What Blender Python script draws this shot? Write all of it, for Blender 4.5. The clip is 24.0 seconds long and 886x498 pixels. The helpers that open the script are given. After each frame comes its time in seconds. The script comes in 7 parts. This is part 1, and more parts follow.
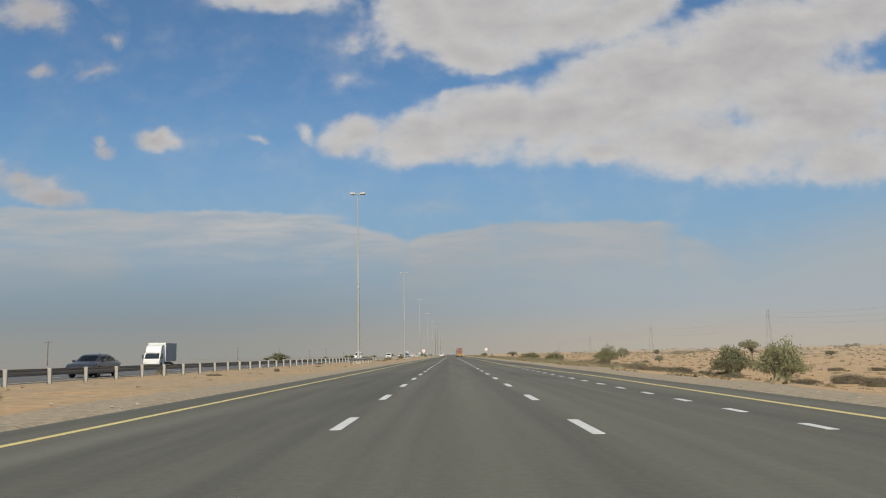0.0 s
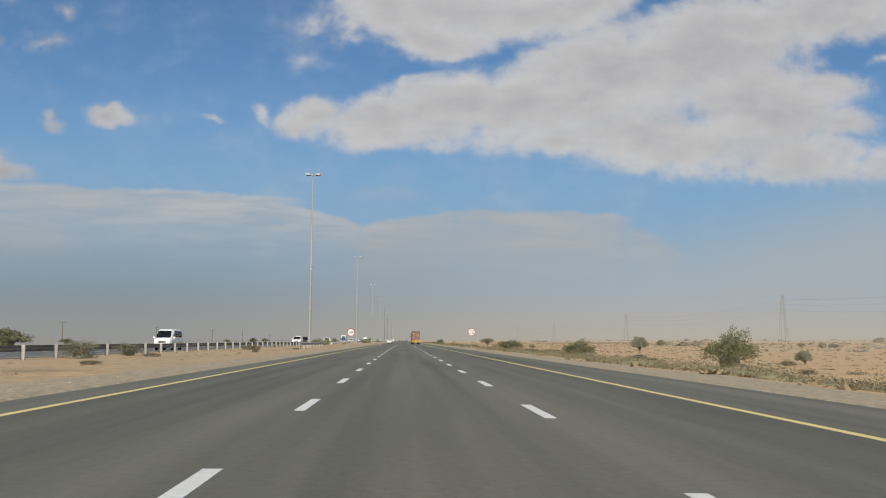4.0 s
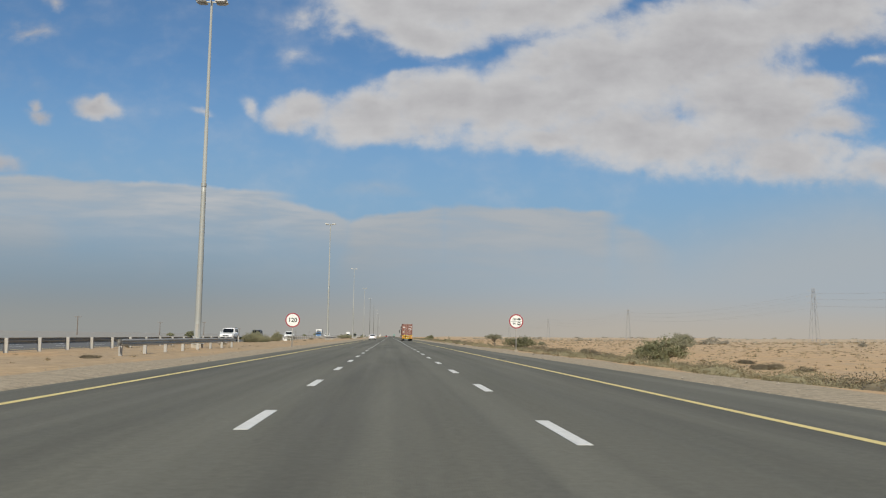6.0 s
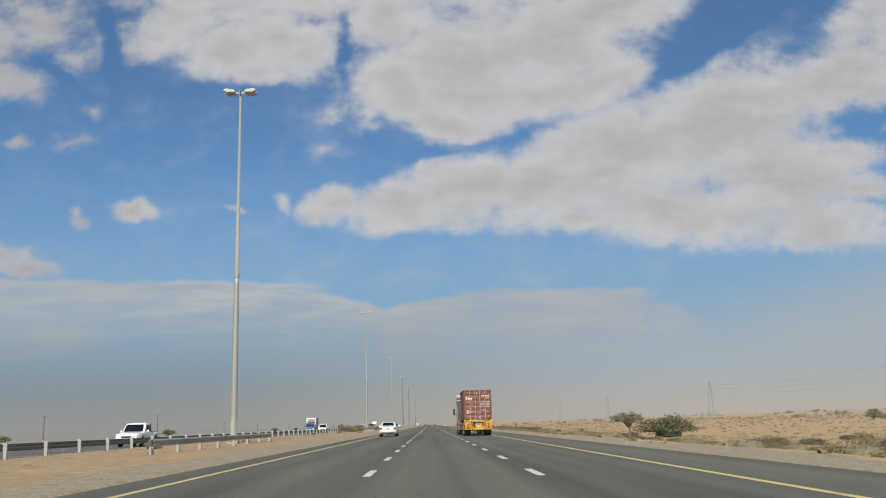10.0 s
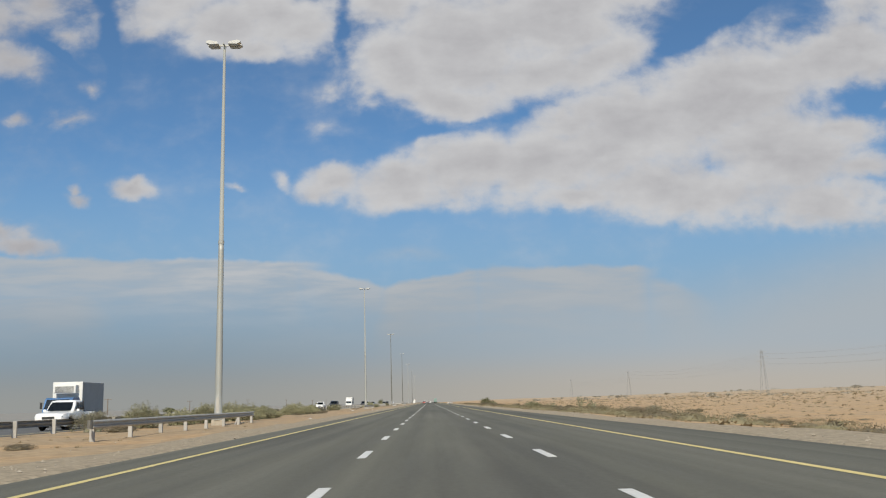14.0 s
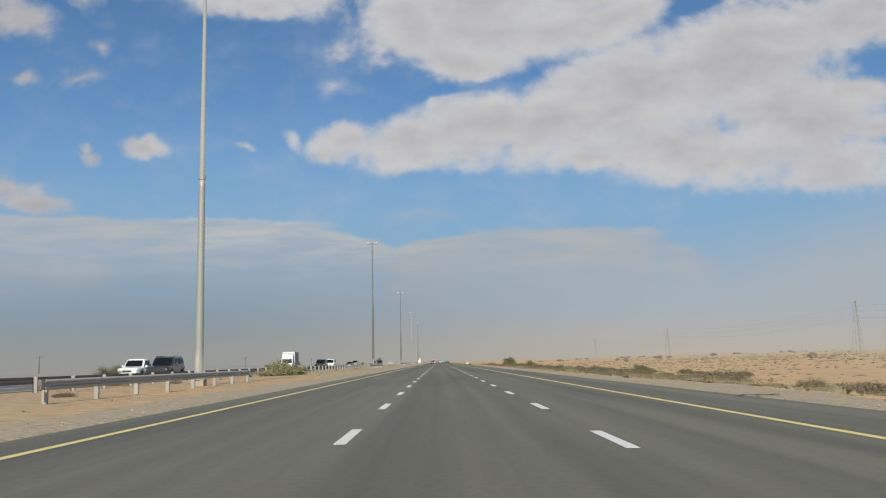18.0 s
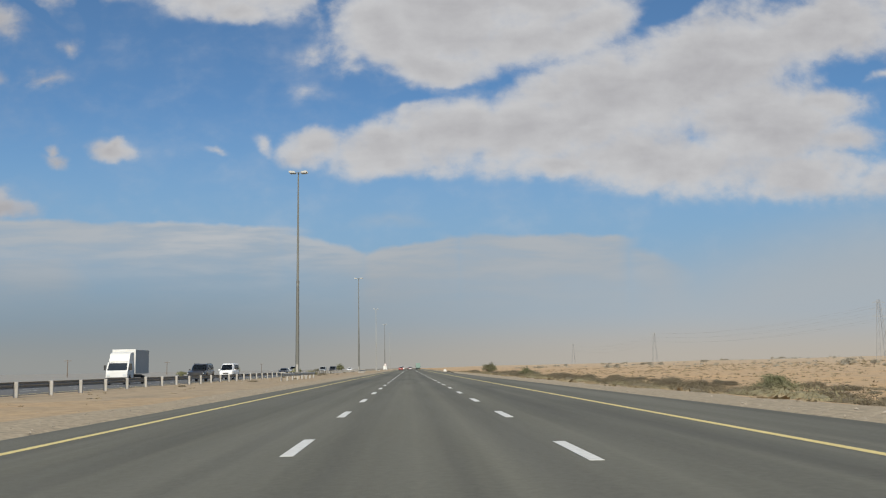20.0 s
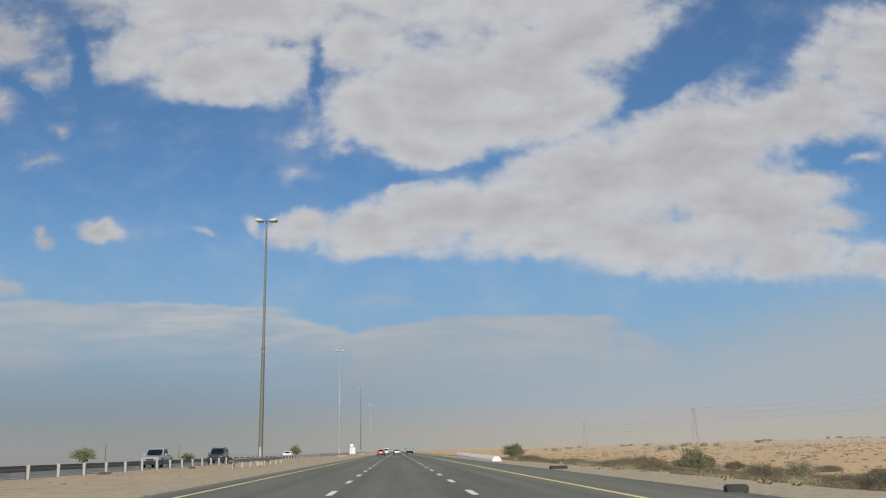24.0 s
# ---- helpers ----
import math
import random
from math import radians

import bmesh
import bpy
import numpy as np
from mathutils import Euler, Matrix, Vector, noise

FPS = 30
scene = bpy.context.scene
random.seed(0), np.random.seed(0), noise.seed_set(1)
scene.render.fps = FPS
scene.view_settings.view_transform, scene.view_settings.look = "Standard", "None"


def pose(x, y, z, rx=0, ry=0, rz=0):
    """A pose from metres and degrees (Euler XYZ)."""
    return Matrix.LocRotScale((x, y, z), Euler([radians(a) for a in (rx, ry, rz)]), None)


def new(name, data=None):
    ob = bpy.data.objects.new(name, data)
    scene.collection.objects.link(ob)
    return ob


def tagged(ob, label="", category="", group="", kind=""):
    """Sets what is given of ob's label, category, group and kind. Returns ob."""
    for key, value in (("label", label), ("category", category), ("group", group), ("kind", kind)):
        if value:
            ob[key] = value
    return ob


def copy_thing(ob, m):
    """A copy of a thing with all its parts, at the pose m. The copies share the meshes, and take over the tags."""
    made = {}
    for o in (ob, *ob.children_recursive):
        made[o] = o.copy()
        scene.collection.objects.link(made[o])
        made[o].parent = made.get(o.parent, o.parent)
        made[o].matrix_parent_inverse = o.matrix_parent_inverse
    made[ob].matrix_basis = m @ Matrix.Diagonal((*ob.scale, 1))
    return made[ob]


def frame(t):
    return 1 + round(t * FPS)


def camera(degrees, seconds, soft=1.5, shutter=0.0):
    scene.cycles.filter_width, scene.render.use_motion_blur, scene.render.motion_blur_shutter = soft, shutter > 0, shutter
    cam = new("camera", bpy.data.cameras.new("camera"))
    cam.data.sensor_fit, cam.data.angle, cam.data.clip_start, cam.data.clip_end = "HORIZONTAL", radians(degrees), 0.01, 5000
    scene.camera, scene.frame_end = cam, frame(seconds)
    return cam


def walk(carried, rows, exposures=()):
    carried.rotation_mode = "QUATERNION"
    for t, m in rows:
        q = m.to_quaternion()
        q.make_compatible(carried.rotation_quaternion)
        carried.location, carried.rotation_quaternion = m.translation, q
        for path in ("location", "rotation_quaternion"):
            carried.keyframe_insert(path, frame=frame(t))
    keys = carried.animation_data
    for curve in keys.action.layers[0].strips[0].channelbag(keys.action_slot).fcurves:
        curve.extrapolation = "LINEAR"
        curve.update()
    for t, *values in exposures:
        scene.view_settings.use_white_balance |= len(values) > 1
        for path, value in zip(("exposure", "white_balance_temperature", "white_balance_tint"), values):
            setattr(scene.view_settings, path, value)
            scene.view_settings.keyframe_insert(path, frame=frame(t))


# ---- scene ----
cam = camera(54.0, 24.0, soft=1.15)
PATH = [
    (0.0, pose(-0.116, 0.00, 1.071, 96.93, 0.86, 0.53)),
    (0.5, pose(-0.130, 16.20, 1.075, 97.64, 1.00, -1.01)),
    (1.0, pose(-0.150, 32.40, 1.080, 97.72, 0.85, -0.80)),
    (1.5, pose(-0.180, 48.80, 1.083, 97.33, 0.45, -0.90)),
    (2.0, pose(-0.210, 65.13, 1.085, 96.39, 0.15, -1.12)),
    (2.5, pose(-0.285, 81.15, 1.071, 96.06, 0.04, -1.29)),
    (3.0, pose(-0.319, 97.06, 1.071, 95.81, -0.11, -1.91)),
    (3.5, pose(-0.295, 113.04, 1.071, 96.12, -0.30, -2.25)),
    (4.0, pose(-0.270, 129.01, 1.071, 96.03, -0.42, -2.64)),
    (4.5, pose(-0.245, 144.98, 1.071, 95.94, -0.53, -3.03)),
    (5.0, pose(-0.220, 160.96, 1.071, 95.85, -0.65, -3.42)),
    (5.5, pose(-0.196, 176.96, 1.071, 95.76, -0.77, -3.81)),
    (6.0, pose(-0.171, 192.97, 1.071, 95.77, -0.86, -3.46)),
    (6.5, pose(-0.272, 208.93, 1.071, 95.78, -1.16, -3.41)),
    (7.0, pose(-0.374, 224.92, 1.071, 95.88, -0.97, -2.96)),
    (7.5, pose(-0.403, 240.99, 1.071, 96.69, -0.60, -2.67)),
    (8.0, pose(-0.432, 257.08, 1.071, 97.40, 0.47, -1.67)),
    (8.5, pose(-0.451, 273.24, 1.071, 97.99, 1.22, -1.31)),
    (9.0, pose(-0.470, 289.42, 1.071, 99.58, 1.17, -1.24)),
    (9.5, pose(-0.450, 305.61, 1.071, 101.39, 1.45, -1.06)),
    (10.0, pose(-0.430, 321.82, 1.071, 101.39, 1.48, -0.86)),
    (10.5, pose(-0.411, 338.08, 1.071, 101.38, 1.52, -0.66)),
    (11.0, pose(-0.391, 354.38, 1.071, 101.37, 1.55, -0.45)),
    (11.5, pose(-0.371, 370.72, 1.071, 101.37, 1.58, -0.25)),
    (12.0, pose(-0.351, 387.10, 1.071, 101.08, 1.46, -0.27)),
    (12.5, pose(-0.376, 403.52, 1.071, 100.83, 1.51, -0.40)),
    (13.0, pose(-0.400, 419.99, 1.071, 100.78, 1.85, -0.42)),
    (13.5, pose(-0.422, 436.52, 1.071, 100.36, 1.85, -0.35)),
    (14.0, pose(-0.445, 453.11, 1.071, 99.94, 1.55, -0.89)),
    (14.5, pose(-0.484, 469.82, 1.071, 99.82, 1.30, -1.41)),
    (15.0, pose(-0.522, 486.60, 1.071, 99.70, 1.06, -2.04)),
    (15.5, pose(-0.583, 503.44, 1.071, 99.51, 0.92, -2.26)),
    (16.0, pose(-0.645, 520.36, 1.071, 99.62, 0.88, -1.87)),
    (16.5, pose(-0.581, 537.32, 1.071, 98.59, 0.97, -1.30)),
    (17.0, pose(-0.518, 554.36, 1.071, 97.45, 1.26, -0.34)),
    (17.5, pose(-0.498, 571.49, 1.071, 97.31, 1.17, -0.19)),
    (18.0, pose(-0.479, 588.69, 1.071, 97.36, 1.08, -0.25)),
    (18.5, pose(-0.429, 606.01, 1.071, 97.46, 1.10, -0.72)),
    (19.0, pose(-0.380, 623.41, 1.071, 97.57, 1.12, -1.09)),
    (19.5, pose(-0.331, 640.90, 1.071, 97.65, 1.05, -1.64)),
    (20.0, pose(-0.282, 658.47, 1.071, 97.74, 0.97, -2.20)),
    (20.5, pose(-0.233, 676.12, 1.071, 97.83, 0.89, -2.76)),
    (21.0, pose(-0.184, 693.85, 1.071, 98.04, 0.82, -3.64)),
    (21.5, pose(-0.137, 711.66, 1.071, 98.19, 0.45, -3.95)),
    (22.0, pose(-0.090, 729.56, 1.071, 98.24, 0.22, -4.05)),
    (22.5, pose(-0.103, 747.52, 1.071, 98.68, 0.50, -3.80)),
    (23.0, pose(-0.116, 765.57, 1.071, 99.64, 1.02, -3.64)),
    (23.5, pose(-0.098, 783.79, 1.071, 101.42, 1.05, -3.45)),
    (24.0, pose(-0.090, 802.11, 1.073, 103.01, 1.13, -2.98)),
]
walk(cam, PATH, [(0.0, -0.10, 6700, 10), (2.0, -0.10, 6570, 10), (9.5, -0.08, 6500, 10), (12.0, -0.12, 6460, 10), (14.0, -0.03, 6500, 10), (18.0, -0.03, 6500, 10), (21.0, -0.07, 6450, 10), (24.0, -0.07, 6400, 10)])

# ---- light ----
SUN_TO = Vector((-0.04, -0.77, 0.635)).normalized()
sun = new("sun", bpy.data.lights.new("sun", "SUN"))
sun.data.energy, sun.data.angle, sun.data.color = 4.9, radians(3.0), (1.0, 0.925, 0.775)
sun.rotation_euler = SUN_TO.to_track_quat("Z", "Y").to_euler()


def lin(r, g, b, k=1.0):
    """Linear colour from 0-255 display values."""
    f = lambda c: (c / 255 / 12.92 if c <= 10 else ((c / 255 + 0.055) / 1.055) ** 2.4) * k
    return (f(r), f(g), f(b), 1.0)


world = bpy.data.worlds.new("world")
scene.world = world
world.use_nodes = True
wt = world.node_tree
wt.nodes.clear()


def wmath(op, a, b=0.0, c=0.0, clamp=False):
    n = wt.nodes.new("ShaderNodeMath")
    n.operation, n.use_clamp = op, clamp
    for i, v in enumerate((a, b, c)):
        if isinstance(v, (int, float)):
            n.inputs[i].default_value = v
        else:
            wt.links.new(v, n.inputs[i])
    return n.outputs[0]


def wramp(value, lo, hi, to0=0.0, to1=1.0):
    n = wt.nodes.new("ShaderNodeMapRange")
    n.interpolation_type = "SMOOTHSTEP"
    wt.links.new(value, n.inputs[0])
    for i, v in enumerate((lo, hi, to0, to1)):
        n.inputs[1 + i].default_value = v
    return n.outputs[0]


def wmix(fac, a, b):
    n = wt.nodes.new("ShaderNodeMix")
    n.data_type = "RGBA"
    for i, v in ((0, fac), (6, a), (7, b)):
        if isinstance(v, (int, float, tuple)):
            n.inputs[i].default_value = v
        else:
            wt.links.new(v, n.inputs[i])
    return n.outputs[2]


SKY_POWER = 0.1
direction = wt.nodes.new("ShaderNodeTexCoord").outputs["Generated"]
split = wt.nodes.new("ShaderNodeSeparateXYZ")
wt.links.new(direction, split.inputs[0])
ahead = wmath("MAXIMUM", wmath("ABSOLUTE", split.outputs[1]), 0.12)
sky_u = wmath("DIVIDE", split.outputs[0], ahead)
sky_v = wmath("DIVIDE", split.outputs[2], ahead)
plane = wt.nodes.new("ShaderNodeCombineXYZ")
wt.links.new(sky_u, plane.inputs[0])
wt.links.new(sky_v, plane.inputs[1])


def wnoise(scale, detail, rough, stretch=1.0, shift=0.0, warp=0.0, off=(0, 0), turn=0.0):
    m = wt.nodes.new("ShaderNodeMapping")
    m.inputs[1].default_value = (shift + off[0], shift * 0.7 + off[1] * stretch, 0)
    m.inputs[2].default_value = (0, 0, radians(turn))
    m.inputs[3].default_value = (1, stretch, 1)
    wt.links.new(plane.outputs[0], m.inputs[0])
    n = wt.nodes.new("ShaderNodeTexNoise")
    n.inputs["Scale"].default_value, n.inputs["Detail"].default_value = scale, detail
    n.inputs["Roughness"].default_value, n.inputs["Distortion"].default_value = rough, warp
    wt.links.new(m.outputs[0], n.inputs["Vector"])
    return n.outputs[0]


# edges of the clouds are bent by a slow noise
bend = wt.nodes.new("ShaderNodeTexNoise")
bend.inputs["Scale"].default_value, bend.inputs["Detail"].default_value, bend.inputs["Roughness"].default_value = 13.0, 6.0, 0.55
wt.links.new(plane.outputs[0], bend.inputs["Vector"])
bent = wt.nodes.new("ShaderNodeMix")
bent.data_type, bent.blend_type = "RGBA", "LINEAR_LIGHT"
bent.inputs[0].default_value = 0.022
wt.links.new(plane.outputs[0], bent.inputs[6])
wt.links.new(bend.outputs[1], bent.inputs[7])
cover = [0.0, 0.0, 0.0]


def puff(u, v, a, b, tilt, weight, layer=0):
    """One soft oval of cloud at the slope (u, v) ahead, with half axes a and b; layer 1 is low cloud, layer 2 a gap."""
    m = wt.nodes.new("ShaderNodeMapping")
    m.vector_type = "TEXTURE"
    m.inputs[1].default_value = (u, v, 0)
    m.inputs[2].default_value = (0, 0, radians(tilt))
    m.inputs[3].default_value = (a * 1.4, b * 1.4, 1)
    wt.links.new(bent.outputs[2], m.inputs[0])
    flat = wt.nodes.new("ShaderNodeVectorMath")
    flat.operation = "MULTIPLY"
    flat.inputs[1].default_value = (1, 1, 0)
    wt.links.new(m.outputs[0], flat.inputs[0])
    g = wt.nodes.new("ShaderNodeTexGradient")
    g.gradient_type = "SPHERICAL"
    wt.links.new(flat.outputs[0], g.inputs[0])
    cover[layer] = wmath("SMOOTH_MAX", wmath("MULTIPLY", g.outputs[1], weight), cover[layer], 0.10)


# the broad cloud high ahead
puff(0.047, 0.421, 0.131, 0.080, 0, 1.0)
puff(-0.029, 0.405, 0.070, 0.055, -12, 0.95)
puff(0.146, 0.455, 0.142, 0.073, 15, 1.0)
puff(0.225, 0.500, 0.146, 0.051, 25, 1.0)
puff(0.036, 0.356, 0.064, 0.032, -8, 0.92)
puff(0.135, 0.390, 0.090, 0.036, 16, 0.95)
puff(0.215, 0.400, 0.080, 0.034, 24, 0.9)
puff(0.150, 0.590, 0.260, 0.085, 5, 1.0)
puff(-0.040, 0.500, 0.060, 0.050, 0, 0.95)
puff(-0.062, 0.368, 0.030, 0.020, 20, 0.55)
# the long band that rises to the right
puff(-0.166, 0.264, 0.018, 0.009, -35, 0.4)
puff(-0.108, 0.259, 0.040, 0.024, 9, 0.95)
puff(-0.032, 0.256, 0.067, 0.032, 7, 1.0)
puff(0.056, 0.273, 0.088, 0.040, 12, 1.0)
puff(0.144, 0.283, 0.095, 0.050, 12, 1.0)
puff(0.247, 0.315, 0.126, 0.070, 21, 1.0)
puff(0.180, 0.330, 0.085, 0.030, 18, 0.85)
puff(0.367, 0.355, 0.140, 0.072, 23, 1.0)
puff(0.505, 0.405, 0.128, 0.043, 12, 1.0)
puff(0.660, 0.470, 0.150, 0.090, 12, 1.0)
puff(0.289, 0.240, 0.146, 0.042, -5, 0.95)
puff(0.425, 0.285, 0.105, 0.070, -3, 1.0)
puff(0.500, 0.305, 0.062, 0.022, 4, 0.85)
puff(0.520, 0.262, 0.060, 0.020, 0, 0.75)
puff(0.470, 0.222, 0.105, 0.034, -3, 0.85)
puff(0.182, 0.234, 0.067, 0.018, 0, 0.8)
puff(0.580, 0.348, 0.030, 0.012, 8, 0.45)
puff(0.600, 0.210, 0.110, 0.030, 0, 0.6)
# high on the left
puff(-0.167, 0.467, 0.077, 0.048, -7, 1.0)
puff(-0.236, 0.455, 0.069, 0.038, 0, 0.95)
puff(-0.299, 0.492, 0.069, 0.045, 10, 0.8)
puff(-0.201, 0.426, 0.041, 0.018, 0, 0.8)
puff(-0.333, 0.452, 0.034, 0.016, 9, 0.45)
puff(-0.195, 0.545, 0.172, 0.063, 0, 1.0)
puff(-0.455, 0.490, 0.070, 0.043, -17, 0.62)
puff(-0.422, 0.446, 0.034, 0.020, -22, 0.55)
puff(-0.500, 0.417, 0.053, 0.028, -22, 0.62)
puff(-0.545, 0.480, 0.055, 0.050, 0, 0.7)
puff(-0.520, 0.600, 0.160, 0.070, 0, 0.4)
# small scattered ones
puff(-0.340, 0.261, 0.029, 0.015, -7, 0.74)
puff(-0.333, 0.268, 0.014, 0.012, 0, 0.7)
puff(-0.409, 0.247, 0.020, 0.010, -8, 0.55)
puff(-0.414, 0.259, 0.008, 0.008, 0, 0.5)
puff(-0.222, 0.253, 0.017, 0.006, -5, 0.45)
puff(-0.420, 0.343, 0.029, 0.013, 4, 0.46)
puff(-0.397, 0.380, 0.020, 0.012, 4, 0.52)
puff(-0.477, 0.342, 0.017, 0.010, 0, 0.45)
puff(-0.112, 0.374, 0.036, 0.020, 30, 0.34)
puff(-0.119, 0.327, 0.032, 0.012, 0, 0.24)
puff(-0.495, 0.209, 0.047, 0.020, -9, 0.55)
puff(-0.467, 0.190, 0.047, 0.015, -9, 0.6)
puff(-0.560, 0.217, 0.053, 0.030, 0, 0.6)
# gaps of blue between them
puff(0.060, 0.329, 0.045, 0.008, 11, 0.42, 2)
puff(0.010, 0.317, 0.041, 0.009, 14, 0.4, 2)
puff(0.375, 0.462, 0.085, 0.017, 32, 0.9, 2)
puff(0.209, 0.288, 0.013, 0.006, 0, 0.34, 2)
puff(-0.094, 0.450, 0.009, 0.060, 4, 0.5, 2)
puff(-0.377, 0.450, 0.011, 0.066, 9, 0.5, 2)
puff(-0.442, 0.427, 0.044, 0.007, -36, 0.45, 2)
puff(0.545, 0.345, 0.043, 0.011, 25, 0.6, 2)
# thin low wisps
puff(-0.184, 0.131, 0.074, 0.010, 1, 0.5, 1)
puff(-0.020, 0.167, 0.047, 0.008, 1, 0.32, 1)
fluff = wnoise(15.0, 8.0, 0.56, 1.35, 3.0, 0.15, turn=-12)
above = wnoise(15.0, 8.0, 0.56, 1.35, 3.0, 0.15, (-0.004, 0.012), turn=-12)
fine = wnoise(55.0, 4.0, 0.55, 1.3, 7.0)
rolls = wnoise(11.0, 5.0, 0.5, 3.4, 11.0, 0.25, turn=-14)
edge = wmath("ADD", wmath("MULTIPLY", wmath("SUBTRACT", fluff, 0.5), 0.95), wmath("MULTIPLY", wmath("SUBTRACT", fine, 0.5), 0.22))
covered = wmath("SUBTRACT", cover[0], wmath("MULTIPLY", cover[2], 0.55))
# the noise thins the clouds, but brings none into the open sky
depth = wmath("ADD", covered, wmath("MULTIPLY", edge, wramp(cover[0], 0.0, 0.25, 0.25, 1.0)))
high = wmath("ADD", wmath("MULTIPLY", wramp(depth, 0.0, 0.42), 0.62), wmath("MULTIPLY", wramp(depth, 0.14, 0.60), 0.38))
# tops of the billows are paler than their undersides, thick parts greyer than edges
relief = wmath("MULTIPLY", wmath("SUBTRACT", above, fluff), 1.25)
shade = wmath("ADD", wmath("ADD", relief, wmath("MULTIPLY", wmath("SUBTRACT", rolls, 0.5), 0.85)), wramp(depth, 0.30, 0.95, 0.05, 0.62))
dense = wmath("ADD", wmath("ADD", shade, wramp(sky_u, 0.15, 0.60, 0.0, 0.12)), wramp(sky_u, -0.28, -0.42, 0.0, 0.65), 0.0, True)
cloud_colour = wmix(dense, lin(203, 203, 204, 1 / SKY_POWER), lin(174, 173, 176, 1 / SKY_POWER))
sky = wt.nodes.new("ShaderNodeTexSky")
sky.sky_type, sky.sun_disc = "NISHITA", False
sky.sun_elevation = math.asin(SUN_TO.z)
sky.sun_rotation = math.atan2(SUN_TO.x, SUN_TO.y)
sky.altitude, sky.air_density, sky.dust_density, sky.ozone_density = 50, 1.0, 0.6, 2.0
blue = wt.nodes.new("ShaderNodeMix")
blue.data_type, blue.blend_type = "RGBA", "MULTIPLY"
blue.inputs[0].default_value = 1.0
blue.inputs[7].default_value = (0.57, 0.83, 1.0, 1)
wt.links.new(sky.outputs[0], blue.inputs[6])
veil = wramp(sky_v, 0.33, 0.09, 0.0, 0.85)
clear = wmix(veil, blue.outputs[2], lin(136, 168, 195, 1 / SKY_POWER))
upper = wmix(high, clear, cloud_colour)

# long low banks of stratus: a clear upper edge that fades downwards
streaks = wnoise(9.0, 5.0, 0.55, 6.0, 5.0, 0.2)
swell = wmath("MULTIPLY", wmath("SUBTRACT", wnoise(24.0, 5.0, 0.55, 1.0, 2.0), 0.5), 0.016)
bank_cover = cover[1]


def bank(u0, u1, ends, v0, v1, soft, depth, weight):
    global bank_cover
    line = wmath("ADD", wmath("MULTIPLY", wmath("SUBTRACT", sky_u, u0), (v1 - v0) / (u1 - u0)), v0)
    under = wmath("ADD", wmath("SUBTRACT", line, sky_v), swell)
    inside = wmath("MULTIPLY", wramp(under, 0.0, soft), wramp(under, depth, depth * 0.25, 0.25, 1.0))
    span = wmath("MULTIPLY", wramp(sky_u, u0 - ends, u0 + ends), wramp(sky_u, u1 + ends, u1 - ends))
    bank_cover = wmath("MAXIMUM", bank_cover, wmath("MULTIPLY", wmath("MULTIPLY", inside, span), weight))


bank(-0.80, -0.13, 0.03, 0.194, 0.1665, 0.007, 0.09, 0.95)
bank(-0.75, -0.36, 0.05, 0.140, 0.134, 0.008, 0.08, 0.85)
bank(-0.16, -0.04, 0.02, 0.166, 0.136, 0.008, 0.07, 0.9)
bank(-0.06, 0.07, 0.02, 0.134, 0.157, 0.007, 0.12, 1.0)
bank(0.05, 0.26, 0.02, 0.1555, 0.152, 0.007, 0.12, 1.0)
bank(0.25, 0.32, 0.03, 0.151, 0.120, 0.014, 0.10, 0.8)
bank_cover = wmath("MULTIPLY", bank_cover, wramp(streaks, 0.30, 0.62, 0.72, 1.0))
pale = wramp(wmath("ADD", streaks, wmath("MULTIPLY", sky_v, 2.0)), 0.62, 0.95)
pale = wmath("MULTIPLY", wmath("MULTIPLY", pale, wramp(sky_u, 0.02, -0.16, 0.25, 0.8)), wramp(sky_u, -0.40, -0.20, 0.4, 1.0))
banks = wmix(bank_cover, upper, wmix(pale, lin(168, 176, 183, 1 / SKY_POWER), lin(193, 195, 197, 1 / SKY_POWER)))
# dust over the horizon, browner towards the right
side = wramp(sky_u, -0.35, 0.35)
dust_high = wmix(side, lin(136, 149, 158, 1 / SKY_POWER), lin(171, 179, 185, 1 / SKY_POWER))
dust_low = wmix(side, lin(152, 153, 149, 1 / SKY_POWER), lin(186, 178, 166, 1 / SKY_POWER))
reach = wmath("SUBTRACT", sky_v, wramp(sky_u, 0.22, 0.60, 0.0, 0.070))
dust = wmix(wramp(sky_v, 0.065, 0.004), dust_high, dust_low)
hazy = wmix(wramp(reach, 0.152, 0.025, 0.0, 0.95), banks, dust)
ground_glow = wmix(wramp(sky_v, 0.0, -0.05), hazy, (2.2, 1.8, 1.4, 1))
back = wt.nodes.new("ShaderNodeBackground")
back.inputs[1].default_value = SKY_POWER
wt.links.new(ground_glow, back.inputs[0])
wt.links.new(back.outputs[0], wt.nodes.new("ShaderNodeOutputWorld").inputs[0])


